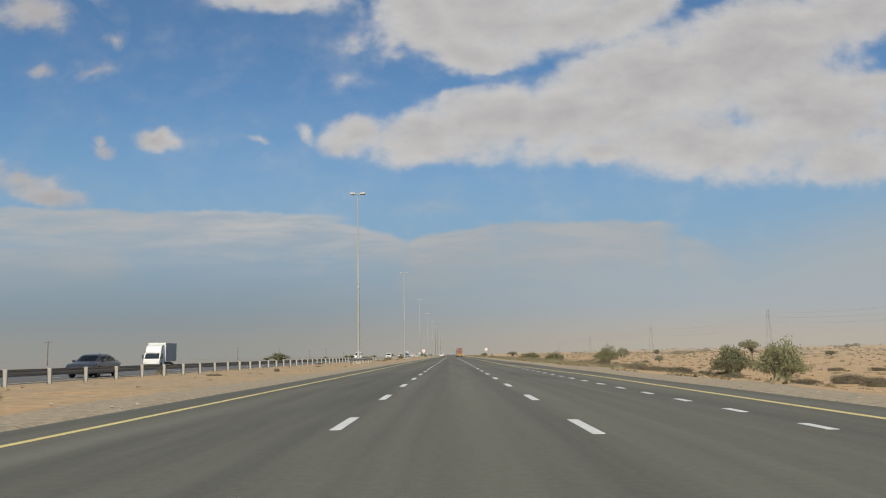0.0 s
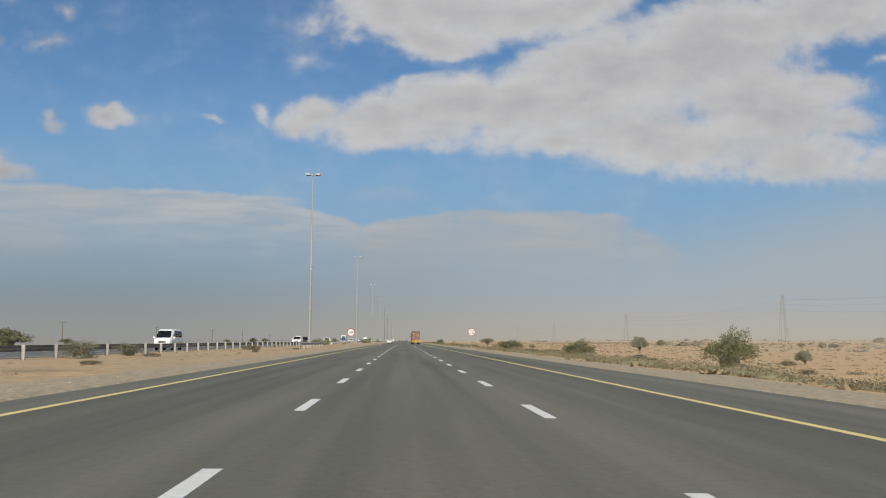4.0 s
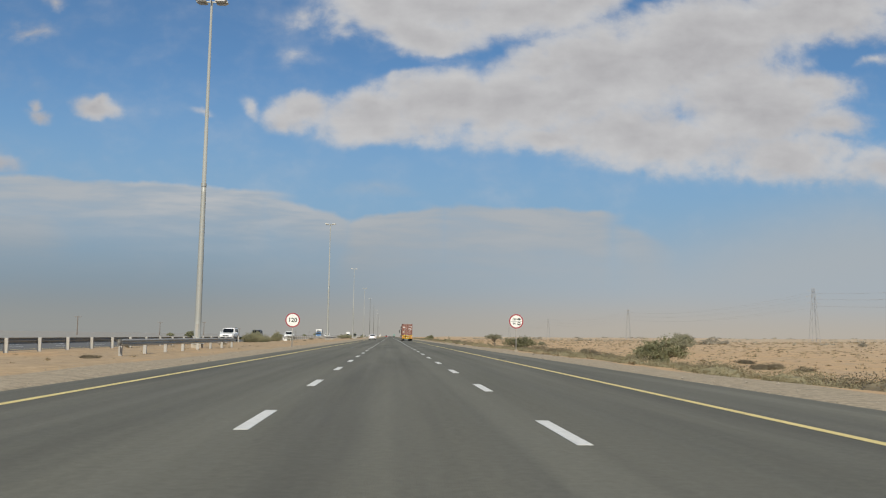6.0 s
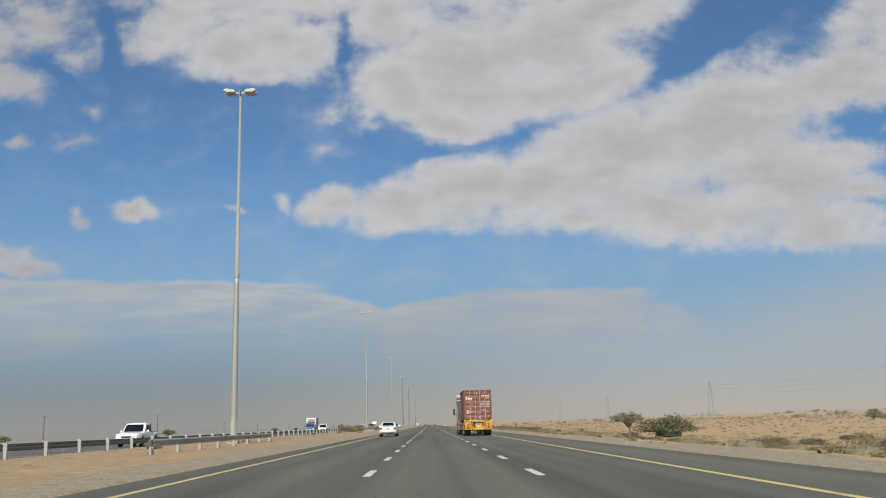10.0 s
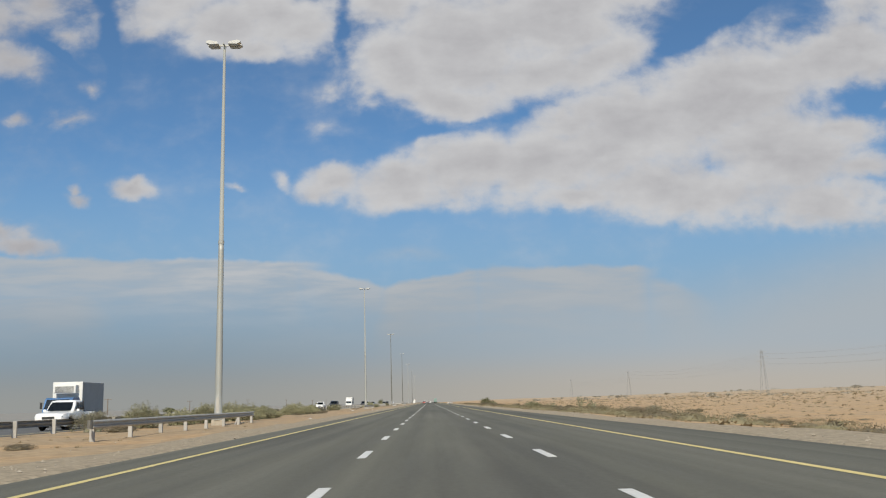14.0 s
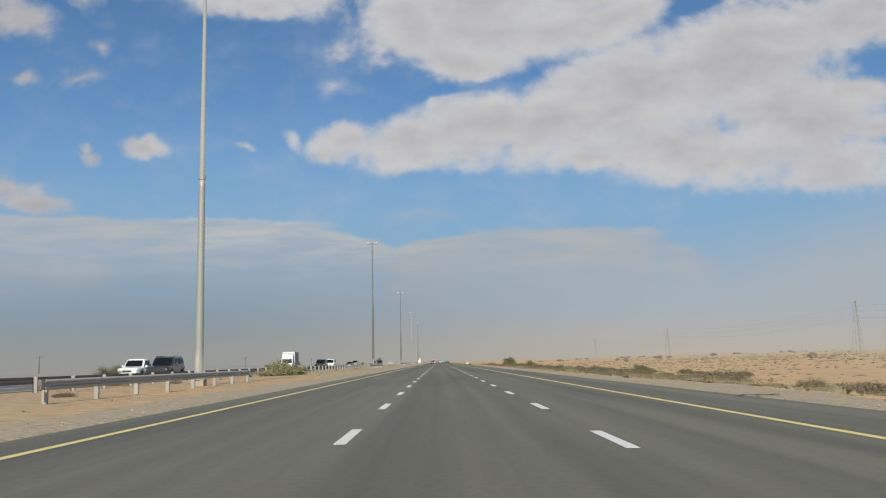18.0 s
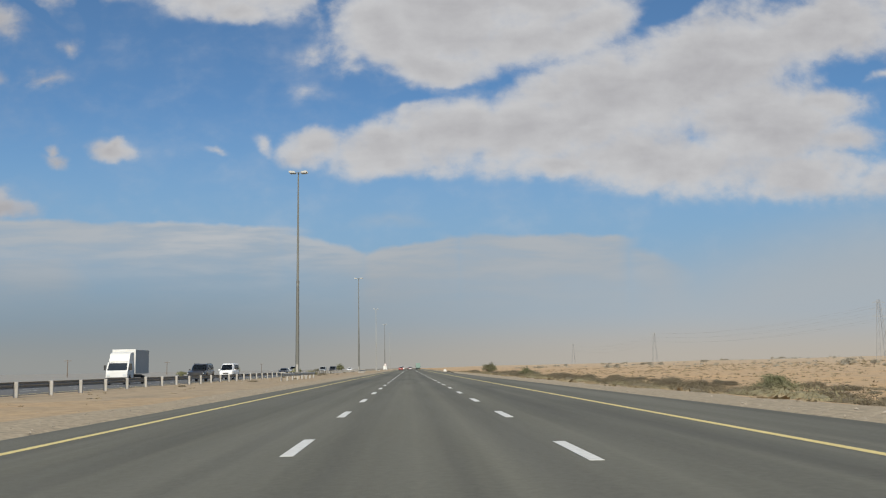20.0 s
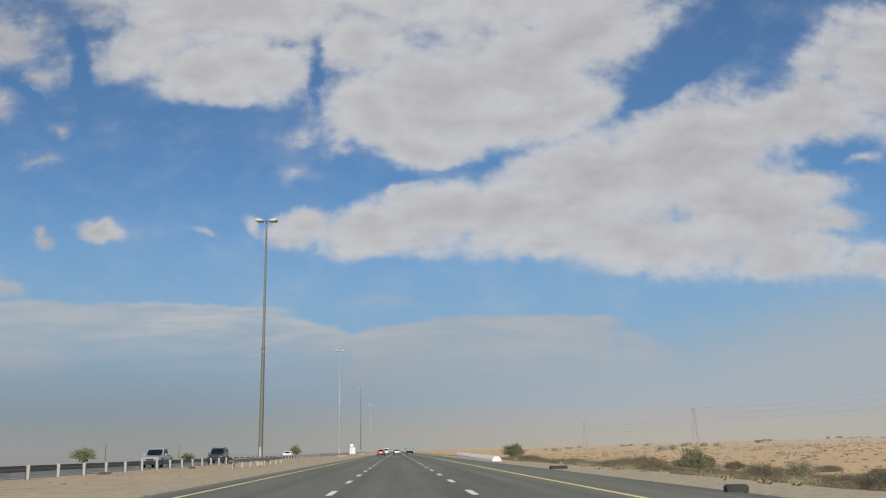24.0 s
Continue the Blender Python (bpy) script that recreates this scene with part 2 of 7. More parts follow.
# ---- materials ----
def mat(name, c1, c2=None, scale=3.0, rough=0.6, metal=0.0, bump=0.0, bscale=40.0, grime=None, grime_scale=0.6, grime_lo=0.55, stretch=(1, 1, 1), spec=0.5, coat=0.0, per_piece=0.0, thin=False, streak=0.0, haze_tint=None, transmission=0.0, speck=0.0, speck_scale=6.0):
    """A surface of two tones at one scale, stains of a third at another, and fine relief."""
    m = bpy.data.materials.new(name)
    m.use_nodes = True
    t = m.node_tree
    p = t.nodes["Principled BSDF"]
    coord = t.nodes.new("ShaderNodeTexCoord")
    mp = t.nodes.new("ShaderNodeMapping")
    mp.inputs[3].default_value = stretch
    t.links.new(coord.outputs["Object"], mp.inputs[0])

    def noise_of(s, detail):
        n = t.nodes.new("ShaderNodeTexNoise")
        n.inputs["Scale"].default_value, n.inputs["Detail"].default_value, n.inputs["Roughness"].default_value = s, detail, 0.62
        t.links.new(mp.outputs[0], n.inputs["Vector"])
        return n.outputs[0]

    def mixed(f, a, b, mode="MIX"):
        n = t.nodes.new("ShaderNodeMix")
        n.data_type, n.blend_type = "RGBA", mode
        for i, v in ((0, f), (6, a), (7, b)):
            if isinstance(v, (int, float, tuple)):
                n.inputs[i].default_value = v
            else:
                t.links.new(v, n.inputs[i])
        return n.outputs[2]

    def ranged(v, lo, hi, a=0.0, b=1.0):
        n = t.nodes.new("ShaderNodeMapRange")
        for i, q in enumerate((lo, hi, a, b)):
            n.inputs[1 + i].default_value = q
        t.links.new(v, n.inputs[0])
        return n.outputs[0]

    colour = tuple(c1) + (1,) if len(c1) == 3 else c1
    if c2:
        colour = mixed(ranged(noise_of(scale, 6), 0.3, 0.7), colour, tuple(c2) + (1,) if len(c2) == 3 else c2)
    if grime:
        colour = mixed(ranged(noise_of(grime_scale, 5), grime_lo, grime_lo + 0.18, 0.0, 0.85), colour, tuple(grime) + (1,))
    if streak:
        run = t.nodes.new("ShaderNodeMapping")
        run.inputs[3].default_value = (1.0, 0.004, 1.0)
        t.links.new(coord.outputs["Object"], run.inputs[0])
        n = t.nodes.new("ShaderNodeTexNoise")
        n.inputs["Scale"].default_value, n.inputs["Detail"].default_value = 1.1, 3.0
        t.links.new(run.outputs[0], n.inputs["Vector"])
        colour = mixed(ranged(n.outputs[0], 0.35, 0.65, 0.0, streak), colour, (0.055, 0.054, 0.048, 1))
    if haze_tint:
        # desert haze put into the colour: stronger farther out from the road
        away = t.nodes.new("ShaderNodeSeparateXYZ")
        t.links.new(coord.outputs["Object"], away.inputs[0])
        colour = mixed(ranged(away.outputs[0], 30, 320, 0.0, 0.8), colour, haze_tint + (1,))
    if speck:
        grit = t.nodes.new("ShaderNodeTexNoise")
        grit.inputs["Scale"].default_value, grit.inputs["Detail"].default_value, grit.inputs["Roughness"].default_value = speck_scale, 8.0, 0.75
        t.links.new(coord.outputs["Object"], grit.inputs["Vector"])
        colour = mixed(1.0, colour, ranged(grit.outputs[0], 0.3, 0.7, 1 - speck, 1 + speck), "MULTIPLY")
    if per_piece:
        info = t.nodes.new("ShaderNodeObjectInfo")
        g = ranged(info.outputs["Random"], 0, 1, 1 - per_piece, 1 + per_piece)
        colour = mixed(1.0, colour, g, "MULTIPLY")
    if isinstance(colour, tuple):
        p.inputs["Base Color"].default_value = colour
    else:
        t.links.new(colour, p.inputs["Base Color"])
    p.inputs["Metallic"].default_value, p.inputs["Specular IOR Level"].default_value = metal, spec
    p.inputs["Coat Weight"].default_value, p.inputs["Coat Roughness"].default_value = coat, 0.08
    p.inputs["Transmission Weight"].default_value = transmission
    t.links.new(ranged(noise_of(scale * 2.3, 4), 0.3, 0.7, max(rough - 0.1, 0.02), min(rough + 0.1, 1)), p.inputs["Roughness"])
    if thin:
        t.links.new(ranged(noise_of(1.6, 5), 0.40, 0.66, 0.0, 0.78), p.inputs["Alpha"])
    if bump:
        b = t.nodes.new("ShaderNodeBump")
        b.inputs["Strength"].default_value, b.inputs["Distance"].default_value = bump, 0.02
        t.links.new(noise_of(bscale, 6), b.inputs["Height"])
        t.links.new(b.outputs[0], p.inputs["Normal"])
    return m


M = {}
M["asphalt"] = mat("asphalt", (0.130, 0.128, 0.100), (0.166, 0.162, 0.129), 0.5, 0.88, bump=0.5, bscale=90, grime=(0.094, 0.092, 0.077), grime_scale=0.28, grime_lo=0.50, stretch=(1, 0.06, 1), spec=0.3, streak=0.45, speck=0.16, speck_scale=9.0)
M["asphalt_far"] = mat("asphalt_opposite", (0.10, 0.10, 0.097), (0.13, 0.127, 0.12), 0.5, 0.9, bump=0.3, bscale=60, stretch=(1, 0.08, 1))
M["sand"] = mat("sand", (0.49, 0.322, 0.168), (0.415, 0.295, 0.175), 0.05, 0.95, bump=1.0, bscale=2.2, grime=(0.36, 0.272, 0.178), grime_scale=0.16, grime_lo=0.48, spec=0.15, speck=0.30, speck_scale=0.9, haze_tint=(0.45, 0.36, 0.255))
M["gravel"] = mat("gravel", (0.285, 0.240, 0.172), (0.37, 0.305, 0.215), 7.0, 0.95, bump=0.5, bscale=26, grime=(0.22, 0.188, 0.14), grime_scale=1.4, spec=0.2, speck=0.35, speck_scale=3.5)
M["median_sand"] = mat("median_sand", (0.335, 0.258, 0.170), (0.40, 0.292, 0.175), 0.25, 0.95, bump=1.0, bscale=5, grime=(0.45, 0.295, 0.155), grime_scale=0.13, grime_lo=0.5, spec=0.15, speck=0.34, speck_scale=1.6)
M["blown_sand"] = mat("blown_sand", (0.33, 0.305, 0.24), (0.28, 0.26, 0.205), 2.0, 0.95, bump=0.4, bscale=60, stretch=(0.35, 1.6, 1), thin=True)
# ground left of both roads, greyed to the haze tone over the horizon
M["plain"] = mat("haze_grey_plain", (0.285, 0.268, 0.235), (0.25, 0.240, 0.215), 0.03, 0.95, bump=0.6, bscale=3.0)
# sand darkened in its colour to stand for a cloud's shadow
M["soil"] = mat("cloud_shaded_ground", (0.315, 0.252, 0.172), (0.375, 0.290, 0.192), 0.12, 0.95, bump=1.0, bscale=3.0, grime=(0.26, 0.215, 0.155), grime_scale=0.3, grime_lo=0.5, spec=0.15, speck=0.32, speck_scale=1.2)
M["pale_blue"] = mat("pale_blue_label", (0.33, 0.50, 0.56), (0.42, 0.56, 0.60), 9.0, 0.5)
M["old_paper"] = mat("weathered_label", (0.46, 0.43, 0.37), (0.38, 0.34, 0.29), 8.0, 0.8)
M["white_paint"] = mat("white_road_paint", (0.68, 0.68, 0.65), (0.55, 0.55, 0.52), 6.0, 0.7, bump=0.3, bscale=120, grime=(0.34, 0.33, 0.31), grime_scale=3.0, grime_lo=0.62)
M["yellow_paint"] = mat("yellow_road_paint", (0.68, 0.56, 0.23), (0.60, 0.49, 0.21), 3.0, 0.7, bump=0.3, bscale=120, grime=(0.30, 0.25, 0.15), grime_scale=1.2, grime_lo=0.6, stretch=(1, 0.4, 1))
M["galvanised"] = mat("galvanised_steel", (0.44, 0.43, 0.395), (0.34, 0.33, 0.30), 1.4, 0.55, 0.35, bump=0.15, bscale=50, grime=(0.27, 0.235, 0.19), grime_scale=0.9, per_piece=0.07)
# darker copy of galvanised: shade on the rail's back put into the colour
M["galvanised_shaded"] = mat("shaded_dusty_galvanised_steel", (0.27, 0.258, 0.232), (0.21, 0.20, 0.18), 1.4, 0.6, 0.3, bump=0.15, bscale=50, grime=(0.19, 0.165, 0.135), grime_scale=0.9, per_piece=0.08)
M["post_steel"] = mat("weathered_steel_post", (0.40, 0.385, 0.355), (0.33, 0.315, 0.285), 2.0, 0.7, 0.1, bump=0.2, bscale=40, grime=(0.33, 0.27, 0.2), grime_scale=2.0, per_piece=0.1)
M["pole_steel"] = mat("galvanised_mast_steel", (0.37, 0.375, 0.345), (0.31, 0.315, 0.295), 0.7, 0.5, 0.2, bump=0.1, bscale=20, stretch=(1, 1, 0.15))
# shaded copy of the mast steel
M["pole_shaded"] = mat("cloud_shaded_mast_steel", (0.175, 0.175, 0.155), (0.135, 0.135, 0.122), 0.7, 0.6, 0.2, bump=0.1, bscale=20, stretch=(1, 1, 0.15))
M["lamp_white"] = mat("lamp_housing", (0.50, 0.50, 0.47), (0.42, 0.42, 0.40), 3.0, 0.45)
M["lamp_glass"] = mat("lamp_glass", (0.42, 0.45, 0.47), None, 3.0, 0.12, spec=0.7)
# pylon steel made paler to stand for the haze before it
M["hazed_steel"] = mat("haze_paled_lattice_steel", (0.36, 0.355, 0.345), (0.31, 0.305, 0.295), 0.4, 0.6, 0.2)
M["wire"] = mat("wire", (0.42, 0.42, 0.42), None, 1.0, 0.6)
M["wood_pole"] = mat("weathered_timber", (0.13, 0.10, 0.08), (0.19, 0.155, 0.12), 2.0, 0.9, bump=0.4, bscale=30)
M["leaf_green"] = mat("green_desert_leaves", (0.14, 0.145, 0.070), (0.20, 0.198, 0.108), 1.6, 0.75, per_piece=0.22)
M["leaf_grey"] = mat("grey_green_leaves", (0.165, 0.165, 0.105), (0.22, 0.205, 0.14), 1.6, 0.8, per_piece=0.2)
M["leaf_dry"] = mat("dry_brown_scrub", (0.20, 0.165, 0.10), (0.255, 0.21, 0.13), 1.6, 0.85, per_piece=0.2)
# far foliage: haze is put into this pale leaf colour
M["leaf_hazy"] = mat("haze_paled_leaves", (0.33, 0.30, 0.235), (0.38, 0.34, 0.265), 1.6, 0.85, per_piece=0.15)
M["leaf_scrub"] = mat("dark_brown_olive_scrub", (0.128, 0.106, 0.066), (0.175, 0.145, 0.092), 5.0, 0.85, per_piece=0.15)
M["leaf_verge"] = mat("dusty_olive_verge_scrub", (0.175, 0.158, 0.090), (0.235, 0.205, 0.122), 4.0, 0.85, per_piece=0.2)
M["leaf_feather"] = mat("dusty_olive_feathery_leaves", (0.215, 0.212, 0.118), (0.285, 0.270, 0.160), 2.2, 0.8, per_piece=0.2)
M["leaf_tuft"] = mat("dry_olive_brown_tufts", (0.215, 0.175, 0.105), (0.27, 0.215, 0.135), 3.0, 0.9)
M["leaf_pale"] = mat("pale_green_broad_leaves", (0.24, 0.245, 0.15), (0.17, 0.18, 0.10), 2.0, 0.7)
M["twig"] = mat("bare_twigs", (0.20, 0.165, 0.12), (0.13, 0.11, 0.085), 4.0, 0.9)
M["stone"] = mat("pale_stones", (0.33, 0.285, 0.22), (0.40, 0.35, 0.28), 5.0, 0.9, bump=0.4)
M["sign_white"] = mat("sign_white", (0.74, 0.75, 0.72), (0.66, 0.67, 0.64), 4.0, 0.4)
M["sign_red"] = mat("sign_red", (0.33, 0.035, 0.05), (0.27, 0.035, 0.045), 4.0, 0.4)
M["sign_black"] = mat("sign_black", (0.015, 0.015, 0.015), None, 4.0, 0.5)
M["sign_back"] = mat("sign_back_aluminium", (0.42, 0.43, 0.43), None, 3.0, 0.5, 0.6)
M["white_car"] = mat("white_car_paint", (0.80, 0.80, 0.79), (0.76, 0.76, 0.75), 0.8, 0.35, coat=0.4)
M["black_car"] = mat("dark_car_paint", (0.025, 0.026, 0.03), (0.04, 0.04, 0.042), 1.0, 0.35, coat=0.6)
M["red_car"] = mat("red_car_paint", (0.42, 0.05, 0.03), (0.36, 0.05, 0.035), 1.0, 0.35, coat=0.6)
M["silver_car"] = mat("silver_car_paint", (0.40, 0.41, 0.41), (0.36, 0.365, 0.365), 1.0, 0.35, 0.4, coat=0.5)
M["blue_paint"] = mat("blue_cab_paint", (0.05, 0.16, 0.36), (0.06, 0.14, 0.30), 1.0, 0.4, coat=0.4)
M["green_truck"] = mat("pale_green_truck_paint", (0.21, 0.30, 0.265), (0.18, 0.26, 0.23), 1.0, 0.6)
M["glass_dark"] = mat("tinted_window_glass", (0.018, 0.022, 0.025), None, 1.0, 0.08, spec=0.8)
M["glass_blue"] = mat("cab_window_glass", (0.035, 0.055, 0.065), None, 1.0, 0.08, spec=0.8)
M["plastic_black"] = mat("black_plastic", (0.02, 0.02, 0.02), (0.04, 0.038, 0.035), 3.0, 0.65, bump=0.1)
M["duct_grey"] = mat("faded_black_duct_plastic", (0.055, 0.058, 0.06), (0.085, 0.085, 0.083), 2.0, 0.6, bump=0.15)
M["rubber"] = mat("tyre_rubber", (0.022, 0.021, 0.02), (0.06, 0.052, 0.042), 3.0, 0.85, bump=0.3, bscale=30)
M["rim"] = mat("alloy_rim", (0.33, 0.33, 0.32), (0.25, 0.25, 0.24), 3.0, 0.4, 0.7)
M["rim_dusty"] = mat("dusty_truck_rim", (0.27, 0.25, 0.22), (0.35, 0.32, 0.28), 3.0, 0.75, 0.2)
M["chrome"] = mat("chrome", (0.62, 0.62, 0.62), None, 3.0, 0.15, 1.0)
M["tail_red"] = mat("red_lamp_lens", (0.34, 0.015, 0.015), (0.26, 0.016, 0.016), 12.0, 0.2, coat=0.4)
M["tail_pale"] = mat("pale_lamp_lens", (0.62, 0.42, 0.36), None, 12.0, 0.25, coat=0.4)
M["amber"] = mat("amber_lens", (0.60, 0.24, 0.03), None, 8.0, 0.25)
M["headlamp"] = mat("headlamp_glass", (0.60, 0.63, 0.64), None, 8.0, 0.1, coat=0.5)
M["maroon"] = mat("faded_maroon_container_paint", (0.215, 0.088, 0.066), (0.165, 0.064, 0.050), 1.3, 0.6, bump=0.15, bscale=25, grime=(0.31, 0.155, 0.118), grime_scale=2.6, grime_lo=0.56, stretch=(1, 1, 0.35), speck=0.12, speck_scale=14.0)
M["maroon_dark"] = mat("maroon_frame_paint", (0.12, 0.045, 0.042), (0.16, 0.06, 0.052), 2.0, 0.6, bump=0.2, bscale=30, grime=(0.10, 0.07, 0.06), grime_scale=4.0)
M["bar_steel"] = mat("worn_locking_bar_steel", (0.56, 0.50, 0.44), (0.42, 0.34, 0.28), 6.0, 0.55, 0.1, grime=(0.27, 0.14, 0.10), grime_scale=6.0, grime_lo=0.60)
M["maroon_worn"] = mat("worn_maroon_frame_paint", (0.17, 0.068, 0.054), (0.13, 0.050, 0.042), 2.4, 0.65, bump=0.2, bscale=30, grime=(0.33, 0.235, 0.185), grime_scale=7.0, grime_lo=0.56)
M["casting"] = mat("scuffed_casting_steel", (0.24, 0.165, 0.135), (0.15, 0.085, 0.07), 8.0, 0.65, 0.1, bump=0.3, bscale=40, grime=(0.36, 0.29, 0.24), grime_scale=9.0, grime_lo=0.54)
M["seal_brown"] = mat("perished_brown_door_seal", (0.16, 0.095, 0.072), (0.22, 0.145, 0.11), 6.0, 0.8, grime=(0.08, 0.05, 0.04), grime_scale=5.0)
M["guard_tan"] = mat("dusty_tan_chassis_paint", (0.34, 0.245, 0.145), (0.25, 0.17, 0.095), 2.4, 0.8, bump=0.3, bscale=30, grime=(0.12, 0.075, 0.045), grime_scale=2.4, grime_lo=0.52)
M["tyre_dusty"] = mat("dusty_truck_tyre", (0.070, 0.065, 0.058), (0.115, 0.105, 0.092), 3.0, 0.9, bump=0.3, bscale=30)
M["cream_plate"] = mat("grubby_cream_plate", (0.58, 0.53, 0.40), (0.48, 0.42, 0.30), 8.0, 0.6)
M["dull_reflector"] = mat("dull_pink_reflector", (0.42, 0.17, 0.12), (0.33, 0.13, 0.09), 12.0, 0.4)
M["stencil"] = mat("white_stencil_paint", (0.74, 0.73, 0.70), (0.62, 0.59, 0.56), 9.0, 0.6)
M["trailer_yellow"] = mat("grubby_yellow_bumper_paint", (0.57, 0.315, 0.018), (0.47, 0.245, 0.020), 4.0, 0.5, bump=0.1, bscale=40, grime=(0.20, 0.115, 0.045), grime_scale=6.5, grime_lo=0.60)
M["chevron"] = mat("faded_dark_red_chevron_film", (0.055, 0.018, 0.012), (0.10, 0.035, 0.018), 9.0, 0.5)
M["reflector_yellow"] = mat("reflective_yellow", (0.80, 0.68, 0.03), (0.74, 0.62, 0.04), 6.0, 0.35)
M["rust_yellow"] = mat("rusty_ochre_chassis_paint", (0.215, 0.120, 0.050), (0.145, 0.082, 0.042), 2.2, 0.8, bump=0.3, bscale=30, grime=(0.075, 0.045, 0.030), grime_scale=1.7, grime_lo=0.50)
M["fender_grey"] = mat("grey_plastic_fender", (0.20, 0.205, 0.20), (0.27, 0.265, 0.25), 3.0, 0.6)
M["cab_white"] = mat("cream_white_cab_paint", (0.72, 0.70, 0.63), (0.65, 0.625, 0.55), 1.2, 0.42, coat=0.3, grime=(0.52, 0.475, 0.39), grime_scale=1.4, grime_lo=0.6)
M["cab_grey"] = mat("dusty_frame_grey", (0.13, 0.125, 0.115), (0.20, 0.185, 0.16), 3.0, 0.8, bump=0.2)
M["tank"] = mat("dull_aluminium_tank", (0.42, 0.41, 0.39), (0.34, 0.33, 0.30), 2.0, 0.5, 0.6)
M["box_white"] = mat("white_box_body", (0.68, 0.68, 0.66), (0.60, 0.60, 0.57), 1.0, 0.5)
M["box_grey"] = mat("grey_box_body", (0.36, 0.37, 0.37), (0.30, 0.31, 0.31), 1.0, 0.55)
M["white_wall"] = mat("white_barrier_paint", (0.74, 0.73, 0.69), (0.64, 0.62, 0.57), 0.8, 0.7)


# ---- building helpers ----
def part(name, bm, material, parent=None, label="", smooth=False):
    """Links a bmesh as one mesh object, under a thing or a part."""
    me = bpy.data.meshes.new(name)
    bm.to_mesh(me)
    bm.free()
    for f in me.polygons:
        f.use_smooth = smooth
    for m in material if isinstance(material, (list, tuple)) else [material]:
        me.materials.append(m)
    ob = new(name, me)
    if parent:
        ob.parent = parent
    return tagged(ob, label)


def share(name, like, parent, m):
    """Another object on the mesh of an existing one."""
    ob = new(name, like.data)
    ob.parent = parent
    ob.matrix_basis = m
    return ob


def thing(name, m, label, category, group="", kind=""):
    ob = new(name)
    ob.empty_display_size = 0.3
    ob.matrix_basis = m
    return tagged(ob, label, category, group, kind)


def box(bm, x0, x1, y0, y1, z0, z1, bevel=0.0, mi=0):
    vs = [bm.verts.new((x, y, z)) for x in (x0, x1) for y in (y0, y1) for z in (z0, z1)]
    fs = [bm.faces.new([vs[i] for i in q]) for q in ((0, 1, 3, 2), (4, 6, 7, 5), (0, 4, 5, 1), (2, 3, 7, 6), (0, 2, 6, 4), (1, 5, 7, 3))]
    for f in fs:
        f.material_index = mi
    if bevel:
        es = {e for f in fs for e in f.edges}
        bmesh.ops.bevel(bm, geom=list(es), offset=bevel, segments=2, affect="EDGES", profile=0.6)
    return bm


def rod(bm, p0, p1, r0, r1=None, seg=10, caps=True):
    """A round bar from p0 to p1."""
    r1 = r0 if r1 is None else r1
    p0, p1 = Vector(p0), Vector(p1)
    q = (p1 - p0).to_track_quat("Z", "Y")
    rings = []
    for p, r in ((p0, r0), (p1, r1)):
        rings.append([bm.verts.new(p + q @ Vector((r * math.cos(a), r * math.sin(a), 0))) for a in (2 * math.pi * i / seg for i in range(seg))])
    for i in range(seg):
        bm.faces.new((rings[0][i], rings[0][(i + 1) % seg], rings[1][(i + 1) % seg], rings[1][i]))
    if caps:
        bm.faces.new(list(reversed(rings[0])))
        bm.faces.new(rings[1])
    return bm


def tube(bm, pts, r, seg=4):
    """One round cable through all the points."""
    pts = [Vector(p) for p in pts]
    rings = []
    for i, p in enumerate(pts):
        q = (pts[min(i + 1, len(pts) - 1)] - pts[max(i - 1, 0)]).to_track_quat("Z", "Y")
        rings.append([bm.verts.new(p + q @ Vector((r * math.cos(6.2832 * k / seg), r * math.sin(6.2832 * k / seg), 0))) for k in range(seg)])
    for a, b in zip(rings, rings[1:]):
        for k in range(seg):
            bm.faces.new((a[k], a[(k + 1) % seg], b[(k + 1) % seg], b[k]))
    return bm


def beam(bm, p0, p1, w, h):
    """A square bar from p0 to p1."""
    p0, p1 = Vector(p0), Vector(p1)
    q = (p1 - p0).to_track_quat("Y", "Z")
    rings = [[bm.verts.new(p + q @ Vector((sx * w / 2, 0, sz * h / 2))) for sx, sz in ((-1, -1), (1, -1), (1, 1), (-1, 1))] for p in (p0, p1)]
    for i in range(4):
        bm.faces.new((rings[0][i], rings[0][(i + 1) % 4], rings[1][(i + 1) % 4], rings[1][i]))
    bm.faces.new(rings[0])
    bm.faces.new(list(reversed(rings[1])))
    return bm


def lathe(bm, profile, axis="X", seg=24, centre=(0, 0, 0), caps=True):
    """Turns (radius, along) pairs round an axis through centre."""
    c = Vector(centre)
    rings = []
    for r, s in profile:
        ring = []
        for i in range(seg):
            a = 2 * math.pi * i / seg
            p = (s, r * math.cos(a), r * math.sin(a)) if axis == "X" else (r * math.cos(a), s, r * math.sin(a)) if axis == "Y" else (r * math.cos(a), r * math.sin(a), s)
            ring.append(bm.verts.new(c + Vector(p)))
        rings.append(ring)
    for a, b in zip(rings, rings[1:]):
        for i in range(seg):
            bm.faces.new((a[i], a[(i + 1) % seg], b[(i + 1) % seg], b[i]))
    if caps and profile[0][0] > 1e-4:
        bm.faces.new(rings[0])
    if caps and profile[-1][0] > 1e-4:
        bm.faces.new(rings[-1])
    return bm


